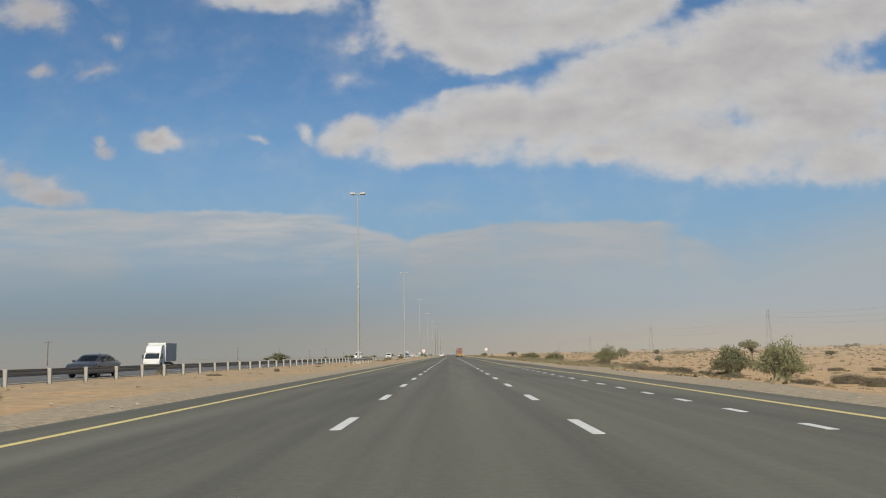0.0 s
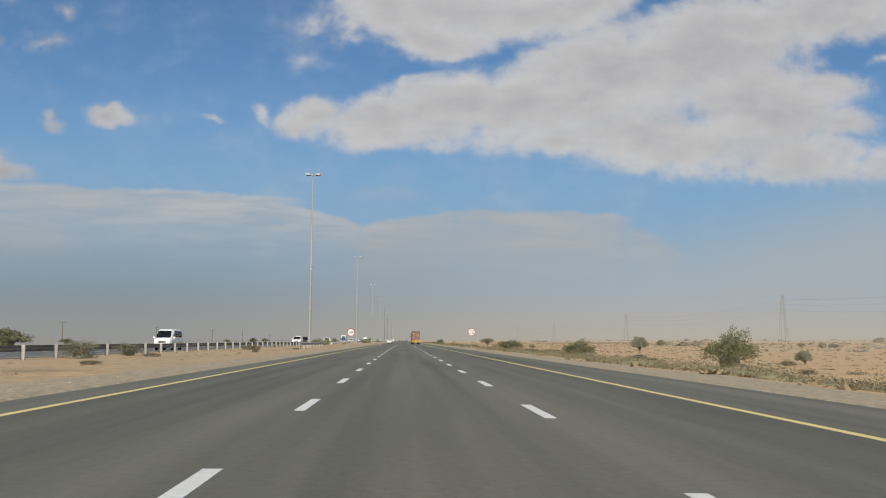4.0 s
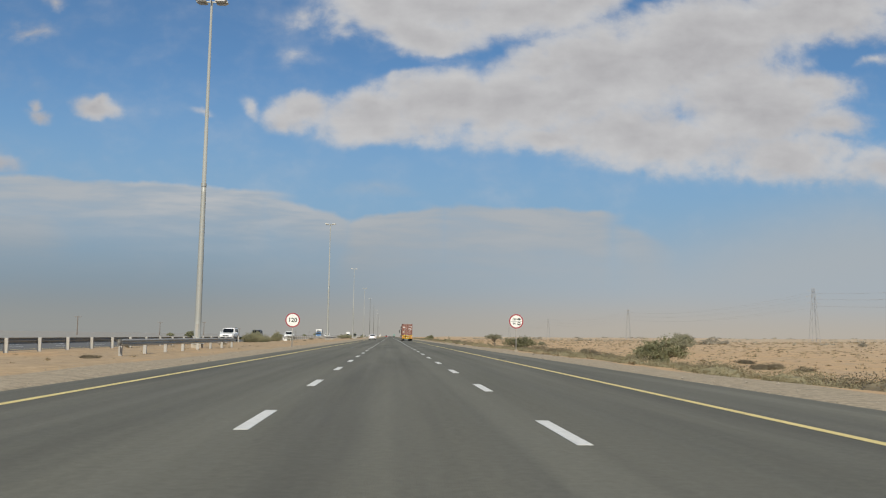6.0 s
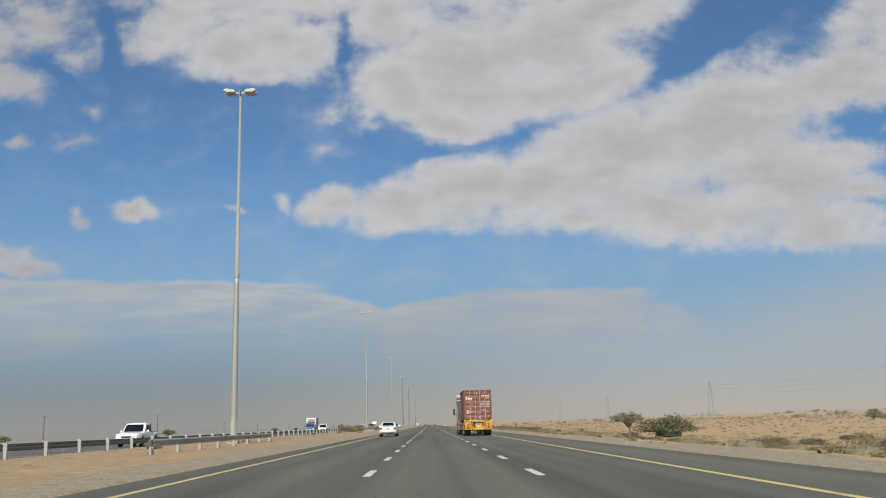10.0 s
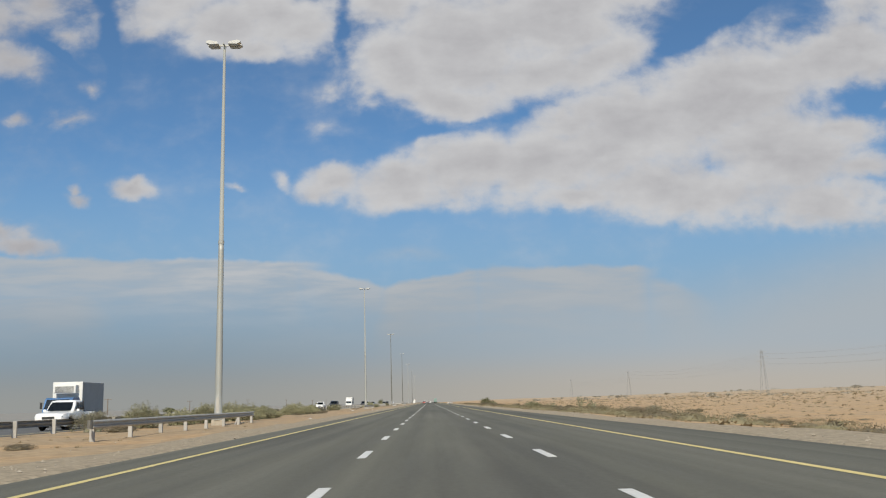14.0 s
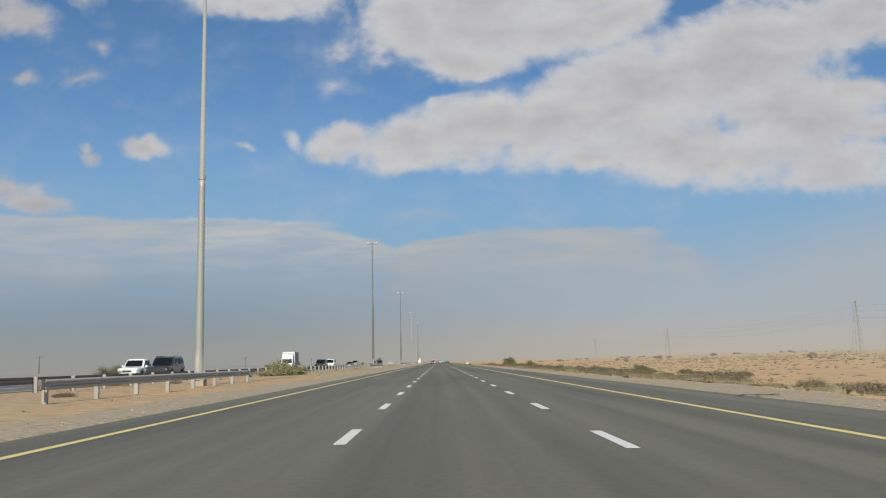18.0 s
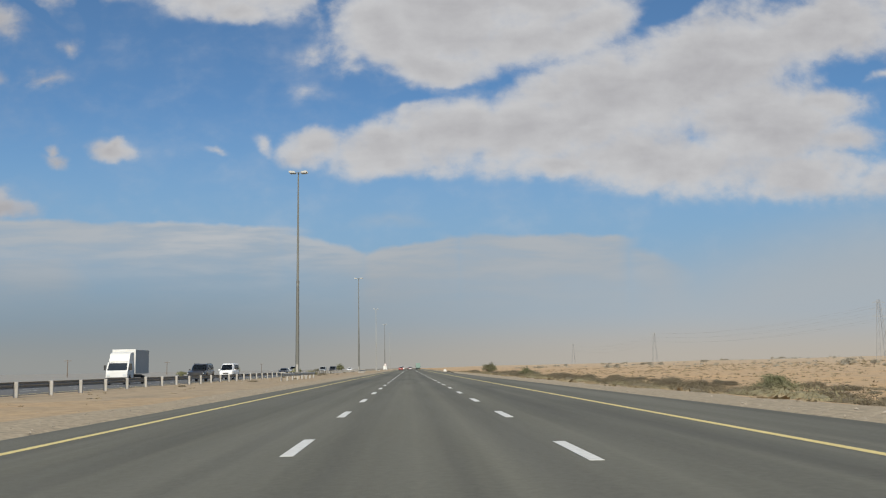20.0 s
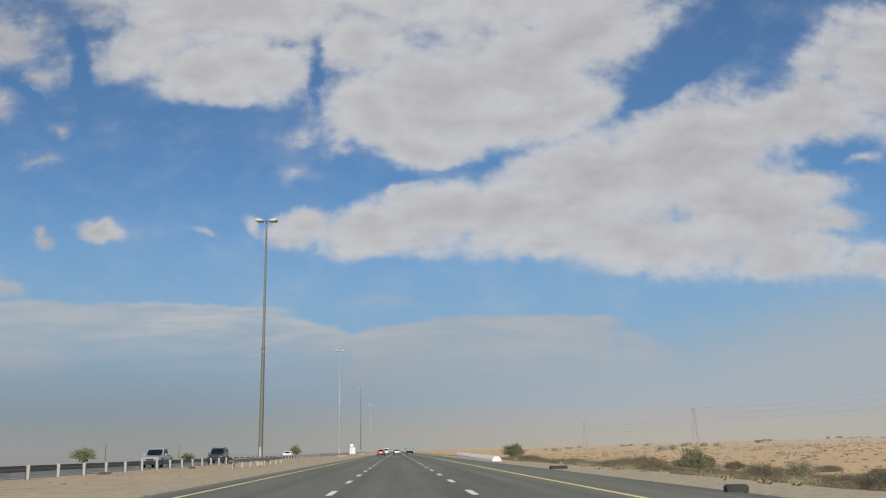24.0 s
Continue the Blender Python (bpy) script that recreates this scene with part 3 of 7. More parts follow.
def prism(bm, outline, axis, lo, hi):
    """A flat outline given thickness along an axis: pairs are the two other axes in order."""
    def at(a, b, s):
        return (s, a, b) if axis == "X" else (a, s, b) if axis == "Y" else (a, b, s)
    r0, r1 = [bm.verts.new(at(a, b, lo)) for a, b in outline], [bm.verts.new(at(a, b, hi)) for a, b in outline]
    n = len(outline)
    for i in range(n):
        bm.faces.new((r0[i], r0[(i + 1) % n], r1[(i + 1) % n], r1[i]))
    bm.faces.new(list(reversed(r0)))
    bm.faces.new(r1)
    return bm


def fixed(bm):
    bmesh.ops.recalc_face_normals(bm, faces=bm.faces)
    return bm


def lettering(name, text, size, m, material, parent, width=1.0):
    """Words in the built-in font, as a thin mesh that stands at m."""
    cu = bpy.data.curves.new(name, "FONT")
    cu.body, cu.size, cu.align_x, cu.align_y, cu.extrude, cu.resolution_u = text, size, "CENTER", "CENTER", 0.002, 3
    cu.offset = size * 0.022
    tmp = bpy.data.objects.new(name, cu)
    scene.collection.objects.link(tmp)
    bpy.context.view_layer.update()
    me = bpy.data.meshes.new_from_object(tmp.evaluated_get(bpy.context.evaluated_depsgraph_get()))
    bpy.data.objects.remove(tmp)
    me.materials.append(material)
    ob = new(name, me)
    ob.parent = parent
    ob.matrix_basis = m @ Matrix.Diagonal((width, 1, 1, 1))
    return ob


def hill(x, y):
    """Height of the desert floor."""
    n = noise.noise(Vector((x * 0.006, y * 0.004, 0))) + 0.5 * noise.noise(Vector((x * 0.02, y * 0.013, 5)))
    fine = noise.noise(Vector((x * 0.11, y * 0.07, 9)))
    if x > 8.5:
        far = min(max((x - 40) / 420, 0), 1)
        near = min((x - 8.5) / 2.5, 1)
        # the sand falls away slowly from the shoulder to 2.3 m below the road
        bank = 2.3 * min(max((x - 10.5) / 24, 0), 1)
        return -bank - 0.05 * near + near * (0.13 * fine + 0.06 * noise.noise(Vector((x * 0.5, y * 0.32, 4)))) + far * far * (3 - 2 * far) * (6.7 + 2.0 * n) + min(max((x - 14) / 40, 0), 1) * 0.35 * n
    if -20 < x < -7.2:
        u = min(1, (-7.2 - x) / 2, (x + 20) / 1.5)
        return 0.08 * u * fine + 0.22 * u * max(n - 0.1, 0) + 0.07 * u * noise.noise(Vector((x * 0.5, y * 0.32, 2)))
    if x < -34:
        return min(1, (-34 - x) / 30) * (0.3 * n + 0.1 * fine) - 0.02
    return 0.0


# ---- ground, roads ----
xs = [-3000, -1500, -800, -420, -240, -150, -100, -75, -60, -50, -43, -38, -34.5, -34.2, -20.4, -20.1, -19, -18, -17, -16, -15, -14, -13, -12, -11, -10, -9.2, -8.5, -7.8, -7.3, -7.0, 7.6, 8.0, 8.6, 9.2, 10, 11, 12, 13, 14, 16, 18, 21, 25, 30, 36, 43, 52, 64, 80, 100, 125, 155, 190, 235, 290, 360, 460, 600, 850, 1400, 3000]
ys = [-1500, -500, -200, -100] + [-60 + 3 * i for i in range(340)] + [975 + 12 * i for i in range(20)] + [1240, 1300, 1400, 1550, 1750, 2000, 2400, 3000, 4000, 4900]
grid = [[(x, y, hill(x, y) - (0.09 if -34.3 < x < -20.2 or -7.1 < x < 7.7 else 0)) for x in xs] for y in ys]
nx = len(xs)
faces, slots = [], []
for j in range(len(ys) - 1):
    for i in range(nx - 1):
        faces.append((j * nx + i, j * nx + i + 1, (j + 1) * nx + i + 1, (j + 1) * nx + i))
        xm = (xs[i] + xs[i + 1]) / 2
        ym = (ys[j] + ys[j + 1]) / 2
        ragged = 6 * noise.noise(Vector((xm * 0.1, ym * 0.06, 8)))
        # from y 695 on, cloud shadow is painted on the ground beside the road
        dull = ym + 4 * ragged > 695 and (11.4 < xm < 33 + ragged or -20 < xm < -9.4)
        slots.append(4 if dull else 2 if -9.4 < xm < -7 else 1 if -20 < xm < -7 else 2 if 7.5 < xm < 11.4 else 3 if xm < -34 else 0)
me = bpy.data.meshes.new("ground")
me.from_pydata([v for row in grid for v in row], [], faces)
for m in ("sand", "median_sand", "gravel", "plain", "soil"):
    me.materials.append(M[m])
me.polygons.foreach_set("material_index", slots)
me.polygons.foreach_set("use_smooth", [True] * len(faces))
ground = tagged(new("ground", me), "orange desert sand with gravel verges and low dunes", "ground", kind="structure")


def slab(name, x0, x1, y0, y1, z, label, material, edge=0.0):
    """A road sheet 8 cm thick, with slightly ragged sides."""
    bm = bmesh.new()
    n = 260
    rows = []
    for j in range(n + 1):
        s = j / n
        y = y0 + (y1 - y0) * (s ** 1.6 if y1 - y0 > 1000 else s)
        w = edge * noise.noise(Vector((0, y * 0.35, x0)))
        v = edge * noise.noise(Vector((4, y * 0.35, x1)))
        rows.append([bm.verts.new(p) for p in ((x0 + w, y, z - 0.08), (x0 + w, y, z), (x1 + v, y, z), (x1 + v, y, z - 0.08))])
    for a, b in zip(rows, rows[1:]):
        for i in range(3):
            bm.faces.new((a[i], a[i + 1], b[i + 1], b[i]))
    return tagged(part(name, fixed(bm), material), label, "road", kind="structure")


road = slab("road", -7.0, 7.75, -60, 4800, 0.0, "dark grey asphalt carriageway with three lanes and shoulders", M["asphalt"], 0.12)
road_opposite = slab("road_opposite", -34.0, -20.4, -60, 4800, 0.0, "grey asphalt carriageway for the oncoming traffic", M["asphalt_far"], 0.1)


def edge_line(name, parent, xf, y0, y1, width, material, step=6.0):
    bm = bmesh.new()
    n = max(int((y1 - y0) / step), 2)
    rows = []
    for j in range(n + 1):
        y = y0 + (y1 - y0) * j / n
        x = xf(y)
        rows.append((bm.verts.new((x - width / 2, y, 0.004)), bm.verts.new((x + width / 2, y, 0.004))))
    for a, b in zip(rows, rows[1:]):
        bm.faces.new((a[0], a[1], b[1], b[0]))
    return part(name, bm, material, parent)


def merge_edge(y):
    s = min(max((y - 34) / 62, 0), 1)
    return 6.5 - (6.5 - 5.13) * s * s * (3 - 2 * s)


edge_line("yellow_line", road, lambda y: -5.81, -60, 4700, 0.165, M["yellow_paint"], 30)
edge_line("yellow_line", road, merge_edge, -60, 130, 0.165, M["yellow_paint"], 4)
edge_line("yellow_line", road, lambda y: 5.13, 130, 4700, 0.165, M["yellow_paint"], 30)
for x in (-21.2, -32.2):
    edge_line("yellow_line", road_opposite, lambda y: x, -60, 4700, 0.18, M["yellow_paint"], 30)

PERIOD = 8.641
bm = bmesh.new()
box(bm, -0.085, 0.085, -1.28, 1.28, -0.002, 0.005)
dash = part("lane_dash", bm, M["white_paint"], road)
dash.matrix_basis = pose(-1.825, -3.097, 0)
for x, y0 in ((-1.825, -3.097), (1.825, -4.277)):
    for k in range(0 if x > 0 else 1, 132):
        share("lane_dash", dash, road, pose(x, y0 + PERIOD * k, 0))
bm = bmesh.new()
for x, y0 in ((-1.825, -3.097), (1.825, -4.277)):
    for k in range(132, 330):
        box(bm, x - 0.085, x + 0.085, y0 + PERIOD * k - 1.28, y0 + PERIOD * k + 1.28, -0.002, 0.005)
tagged(part("far_lane_dashes", bm, M["white_paint"], road), kind="stuff")
bm = bmesh.new()
box(bm, -0.08, 0.08, -0.52, 0.52, -0.002, 0.005)
short = part("merge_dash", bm, M["white_paint"], road)
short.matrix_basis = pose(4.98, -16.0, 0)
for k in range(1, 32):
    share("merge_dash", short, road, pose(4.98, -16.0 + 3.55 * k, 0))
bm = bmesh.new()
for x in (-24.9, -28.5):
    for k in range(250):
        box(bm, x - 0.08, x + 0.08, -50 + 8.6 * k, -47.5 + 8.6 * k, -0.002, 0.005)
tagged(part("opposite_lane_dashes", bm, M["white_paint"], road_opposite), kind="stuff")

# sand blown across the lanes in thin tongues
rng = random.Random(4)
bm = bmesh.new()
for y, x0, x1, w in ((262, -6.9, -1.2, 1.1), (270, -6.9, 1.6, 1.5), (275, -6.9, 5.0, 0.9), (283, -6.9, -0.5, 2.2), (276, 2.2, 7.6, 1.4), (290, -6.9, 2.5, 1.6), (299, -6.9, -3.0, 1.4), (238, 5.4, 7.7, 1.0)):
    n = 26
    lo, hi = [], []
    for i in range(n + 1):
        s = i / n
        x = x0 + (x1 - x0) * s
        taper = w * (1 - s) ** 0.8 * (0.35 + rng.random() * 0.5)
        yc = y + 2.6 * s + 0.5 * noise.noise(Vector((x * 0.7, y, 0)))
        lo.append(bm.verts.new((x, yc - taper, 0.0075)))
        hi.append(bm.verts.new((x, yc + taper, 0.0075)))
    for i in range(n):
        bm.faces.new((lo[i], lo[i + 1], hi[i + 1], hi[i]))
tagged(part("blown_sand", fixed(bm), M["blown_sand"]), "thin tongues of blown sand on the asphalt", "sand", kind="stuff")

# ---- guard rails ----
WPROFILE = ((0.0, -0.155), (0.02, -0.15), (0.075, -0.11), (0.08, -0.075), (0.015, -0.03), (0.01, 0.03), (0.08, 0.075), (0.075, 0.11), (0.02, 0.15), (0.0, 0.155))


def w_beam(length, side=1):
    """A corrugated rail along y, bulging to side."""
    bm = bmesh.new()
    for k, (y0, y1) in enumerate(((0, length),)):
        a = [[bm.verts.new((side * (d + t), y, z)) for d, z in WPROFILE] for t in (0, -0.006) for y in (y0, y1)]
        for p, q in ((a[0], a[1]), (a[2], a[3])):
            for i in range(len(WPROFILE) - 1):
                bm.faces.new((p[i], p[i + 1], q[i + 1], q[i]))
        for i in (0, len(WPROFILE) - 1):
            bm.faces.new((a[0][i], a[1][i], a[3][i], a[2][i]))
    return fixed(bm)


def rail_post(height, w=0.15, d=0.11):
    bm = bmesh.new()
    box(bm, -d / 2, d / 2, -w / 2, w / 2, -0.5, height, 0.012)
    return bm


rail = thing("guard_rail", pose(-18.5, -40, 0), "long galvanised guard rail on pale posts along the median", "guard rail")
post = part("post", rail_post(0.73, 0.10, 0.20), M["post_steel"], rail)
span = part("beam", w_beam(3.98, -1), M["galvanised_shaded"], rail)
span.matrix_basis = pose(-0.08, 0, 0.56)
for k in range(1, 265):
    share("post", post, rail, pose(0, 4 * k, hill(-18.5, -40 + 4 * k) * 0.5))
    share("beam", span, rail, pose(-0.08, 4 * k, 0.56))
bm = bmesh.new()
for k in range(265, 480):
    box(bm, -0.07, 0.07, 4 * k - 0.12, 4 * k + 0.12, -0.5, 0.73)
box(bm, -0.16, -0.09, 1060, 1920, 0.41, 0.71)
tagged(part("far_rail", bm, M["galvanised_shaded"], rail), kind="stuff")

POLES = [127.7, 255.05, 381.8, 508.6, 636.8, 763.8, 892.0, 1014.6, 1141, 1268]
short_rail = thing("pole_guard_rail", pose(-12.3, POLES[0] - 21.8, 0), "short galvanised guard rail in front of a lamp mast", "guard rail", "guard rails by the masts")
for k in range(8):
    part("post", rail_post(0.70, 0.12, 0.16), M["post_steel"], short_rail).matrix_basis = pose(-0.12, 0.4 + 4 * k, 0)
    bm = bmesh.new()
    box(bm, -0.05, 0.0, -0.06, 0.06, 0.5, 0.72)
    part("spacer", bm, M["galvanised"], short_rail).matrix_basis = pose(0, 0.4 + 4 * k, 0)
for k in range(7):
    part("beam", w_beam(4.06), M["galvanised"], short_rail).matrix_basis = pose(0, 4.06 * k, 0.60)
bm = bmesh.new()
ring = []
for i in range(9):
    a = math.pi * i / 8
    ring.append([bm.verts.new((0.02 + 0.12 * (math.cos(a) - 1) * 0.8, -0.12 * math.sin(a) * 1.4, z)) for z in (-0.155, 0.155)])
for a, b in zip(ring, ring[1:]):
    bm.faces.new((a[0], b[0], b[1], a[1]))
bmesh.ops.solidify(bm, geom=bm.faces[:], thickness=0.006)
part("end_piece", fixed(bm), M["galvanised"], short_rail, "rounded rail end").matrix_basis = pose(0.03, 0, 0.60)
for y in POLES[1:]:
    copy_thing(short_rail, pose(-12.3, y - (24.2 if y == 508.6 else 21.8), 0))

# ---- lamp masts ----
mast = thing("lamp_mast", pose(-13.64, POLES[0], 0), "tall tapered galvanised highway lamp mast with four floodlights", "street lamp", "lamp masts in the median")
MAST_H = 25.1
bm = bmesh.new()
lathe(bm, [(0.245, 0.35), (0.23, 2.0), (0.172, 11.0), (0.168, 11.6)], "Z", 16)
part("lower_shaft", bm, M["pole_steel"], mast, smooth=True)
bm = bmesh.new()
lathe(bm, [(0.155, 11.6), (0.08, MAST_H)], "Z", 16)
part("upper_shaft", bm, M["pole_steel"], mast, smooth=True)
bm = bmesh.new()
lathe(bm, [(0.16, 11.45), (0.19, 11.45), (0.19, 11.7), (0.15, 11.72)], "Z", 16)
part("joint_collar", bm, M["pole_steel"], mast)
bm = bmesh.new()
box(bm, -0.35, 0.35, -0.35, 0.35, -0.1, 0.32, 0.02)
part("foundation", bm, M["stone"], mast, "pale concrete foot")
bm = bmesh.new()
lathe(bm, [(0.42, 0.32), (0.42, 0.36), (0.29, 0.36)], "Z", 16)
part("base_flange", bm, M["pole_steel"], mast)
for i in range(8):
    a = math.pi * i / 4
    bm = bmesh.new()
    rod(bm, (0.36 * math.cos(a), 0.36 * math.sin(a), 0.35), (0.36 * math.cos(a), 0.36 * math.sin(a), 0.43), 0.025, seg=6)
    part("bolt", bm, M["galvanised"], mast)
bm = bmesh.new()
box(bm, -0.1, 0.1, -0.25, -0.21, 0.8, 1.7, 0.01)
part("access_door", bm, M["post_steel"], mast)
bm = bmesh.new()
beam(bm, (-0.95, 0, MAST_H - 0.05), (0.95, 0, MAST_H - 0.05), 0.09, 0.09)
beam(bm, (0, -0.4, MAST_H - 0.05), (0, 0.4, MAST_H - 0.05), 0.07, 0.07)
part("cross_arm", bm, M["pole_steel"], mast)
for sx in (-1, 1):
    for sy in (-1, 1):
        bm = bmesh.new()
        prism(bm, [(sx * 0.32, 0.0), (sx * 0.40, 0.16), (sx * 0.95, 0.26), (sx * 1.12, 0.20), (sx * 1.14, 0.10), (sx * 0.9, -0.02)], "Y", -0.19, 0.19)
        fl = part("floodlight", fixed(bm), M["lamp_white"], mast)
        fl.matrix_basis = pose(0, sy * 0.27, MAST_H - 0.1)
        bm = bmesh.new()
        box(bm, min(sx * 0.45, sx * 0.95), max(sx * 0.45, sx * 0.95), -0.15, 0.15, -0.035, 0.0)
        part("lens", bm, M["lamp_glass"], fl).matrix_basis = pose(0, 0, 0)
for y in POLES[1:]:
    m = copy_thing(mast, pose(-13.64, y, 0))
    if y in (763.8, 892.0, 1141):
        # cloud shadow is put into the darker shaft colour of these masts
        tagged(m, "tall tapered lamp mast, steel coloured dark for cloud shadow", "street lamp", "lamp masts in the median")
        for piece in m.children:
            if piece.data.materials[0] == M["pole_steel"]:
                piece.data = piece.data.copy()
                piece.data.materials[0] = M["pole_shaded"]


# ---- road signs ----
def round_sign(x, y, zc, r, label):
    s = thing("speed_sign", pose(x, y, 0), label, "road sign", "speed limit signs")
    bm = bmesh.new()
    rod(bm, (0, 0.05, -0.3), (0, 0.05, zc + r * 0.7), 0.045, seg=12)
    part("post", bm, M["post_steel"], s, smooth=True)
    bm = bmesh.new()
    rod(bm, (0, 0.0, zc), (0, 0.012, zc), r, seg=48)
    part("back_plate", bm, M["sign_back"], s)
    bm = bmesh.new()
    lathe(bm, [(r * 0.84, -0.004), (r, -0.004), (r, 0.0), (r * 0.84, 0.0)], "Y", 48, (0, 0, zc), False)
    part("red_ring", fixed(bm), M["sign_red"], s)
    bm = bmesh.new()
    rod(bm, (0, -0.003, zc), (0, 0.0, zc), r * 0.85, seg=48)
    part("white_face", bm, M["sign_white"], s)
    for k in (-0.25, 0.25):
        bm = bmesh.new()
        box(bm, -0.12, 0.12, 0.012, 0.03, zc + k - 0.025, zc + k + 0.025)
        part("bracket", bm, M["sign_back"], s)
    bm = bmesh.new()
    box(bm, -0.16, 0.16, -0.12, 0.2, -0.1, 0.05, 0.02)
    part("footing", bm, M["stone"], s)
    return s


sg = round_sign(-8.5, 268, 2.3, 0.62, "round white speed limit sign with a red rim")
lettering("number", "120", 0.50, pose(0, -0.006, 2.3, 90), M["sign_black"], sg, 1.02)
sg = round_sign(10.7, 268, 2.5, 0.62, "round red-rimmed sign with separate limits for cars and buses")
lettering("number", "120", 0.24, pose(-0.16, -0.006, 2.68, 90), M["sign_black"], sg)
lettering("number", "80", 0.24, pose(-0.16, -0.006, 2.30, 90), M["sign_black"], sg)
bm = bmesh.new()
box(bm, -0.52, 0.52, -0.006, -0.003, 2.485, 2.505)
part("dividing_bar", bm, M["sign_black"], sg)
bm = bmesh.new()
prism(bm, [(0.10, 2.62), (0.10, 2.70), (0.14, 2.72), (0.17, 2.78), (0.31, 2.78), (0.34, 2.72), (0.38, 2.70), (0.38, 2.62), (0.33, 2.62), (0.33, 2.59), (0.28, 2.59), (0.28, 2.62), (0.20, 2.62), (0.20, 2.59), (0.15, 2.59), (0.15, 2.62)], "Y", -0.006, -0.003)
part("car_symbol", fixed(bm), M["sign_black"], sg)
bm = bmesh.new()
prism(bm, [(0.11, 2.20), (0.11, 2.44), (0.37, 2.44), (0.37, 2.20), (0.33, 2.20), (0.33, 2.16), (0.28, 2.16), (0.28, 2.20), (0.20, 2.20), (0.20, 2.16), (0.15, 2.16), (0.15, 2.20)], "Y", -0.006, -0.003)
part("bus_symbol", fixed(bm), M["sign_black"], sg)
bm = bmesh.new()
box(bm, 0.14, 0.34, -0.009, -0.006, 2.29, 2.39)
part("bus_window", bm, M["sign_white"], sg)
sg = round_sign(-9.2, 985, 2.3, 0.45, "small round speed sign far along the median")

# ---- power line and utility poles ----
def pylon(x, y, h):
    z = hill(x, y)
    p = thing("power_pylon", pose(x, y, z), "slender steel lattice power pylon, colour paled for haze", "pylon", "pylons across the desert")
    half = lambda s: 2.5 * (1 - s) + 0.55 * s
    for sx in (-1, 1):
        for sy in (-1, 1):
            bm = bmesh.new()
            beam(bm, (sx * half(0), sy * half(0), -0.3), (sx * half(1), sy * half(1), h), 0.15, 0.15)
            part("leg", bm, M["hazed_steel"], p)
    bm = bmesh.new()
    n = 9
    for k in range(n):
        a, b = k / n, (k + 1) / n
        for s in (-1, 1):
            f = 1 if k % 2 else -1
            beam(bm, (f * half(a), s * half(a), a * h), (-f * half(b), s * half(b), b * h), 0.07, 0.07)
            beam(bm, (s * half(a), f * half(a), a * h), (s * half(b), -f * half(b), b * h), 0.07, 0.07)
    part("bracing", bm, M["hazed_steel"], p)
    for k, (zz, w) in enumerate(((h * 0.72, 4.2), (h * 0.84, 4.8), (h * 0.95, 3.6))):
        bm = bmesh.new()
        beam(bm, (-w, 0, zz), (w, 0, zz), 0.12, 0.12)
        beam(bm, (-w, 0, zz), (0, 0, zz + 1.6), 0.07, 0.07)
        beam(bm, (w, 0, zz), (0, 0, zz + 1.6), 0.07, 0.07)
        part("cross_arm", bm, M["hazed_steel"], p)
    return p


LINE = ((260, 298, 33), (258, 711, 33), (257, 1125, 33), (238, 1500, 30), (232, 1890, 30))
for x, y, h in LINE:
    pylon(x, y, h)
for i, ((xa, ya, h), (xb, yb, _)) in enumerate(zip(LINE, LINE[1:])):
    wires = thing("power_line", pose(0, 0, 0), "sagging power cables between pylons", "power line", "power cables")
    for zz, w in ((h * 0.72, 4.2), (h * 0.84, 4.8), (h * 0.95, 3.6)):
        for s in (-1, 1):
            bm = bmesh.new()
            pts = []
            for k in range(13):
                u = k / 12
                z0, z1 = hill(xa, ya) + zz, hill(xb, yb) + zz
                pts.append((xa + (xb - xa) * u + s * w, ya + (yb - ya) * u, z0 + (z1 - z0) * u - 1.5 - 22 * u * (1 - u)))
            tube(bm, pts, 0.03)
            part("cable", bm, M["wire"], wires)


def utility_pole(x, y, h):
    p = thing("utility_pole", pose(x, y, hill(x, y)), "dark weathered utility pole with a short cross arm", "utility pole", "utility poles beyond the road")
    bm = bmesh.new()
    rod(bm, (0, 0, -0.4), (0, 0, h), 0.15, 0.10, 8)
    part("pole", bm, M["wood_pole"], p)
    bm = bmesh.new()
    beam(bm, (-0.9, 0, h - 0.25), (0.9, 0, h - 0.25), 0.12, 0.12)
    part("cross_arm", bm, M["wood_pole"], p)
    for k in (-0.8, 0, 0.8):
        bm = bmesh.new()
        rod(bm, (k, 0, h - 0.19), (k, 0, h + 0.02), 0.05, seg=6)
        part("insulator", bm, M["post_steel"], p)
    return p


for x, y, h in ((-88, 190, 5.4), (-88.6, 274, 5.4), (-87, 356, 5.2), (-86.9, 441, 5.3), (-83, 513, 5.0), (-86.3, 603, 6.3), (-84, 684, 4.2), (-90.3, 786, 4.0), (-90.9, 895, 4.6), (-82, 958, 4.4), (-79, 1049, 4.6), (-80, 1135, 4.8)):
    utility_pole(x, y, h)


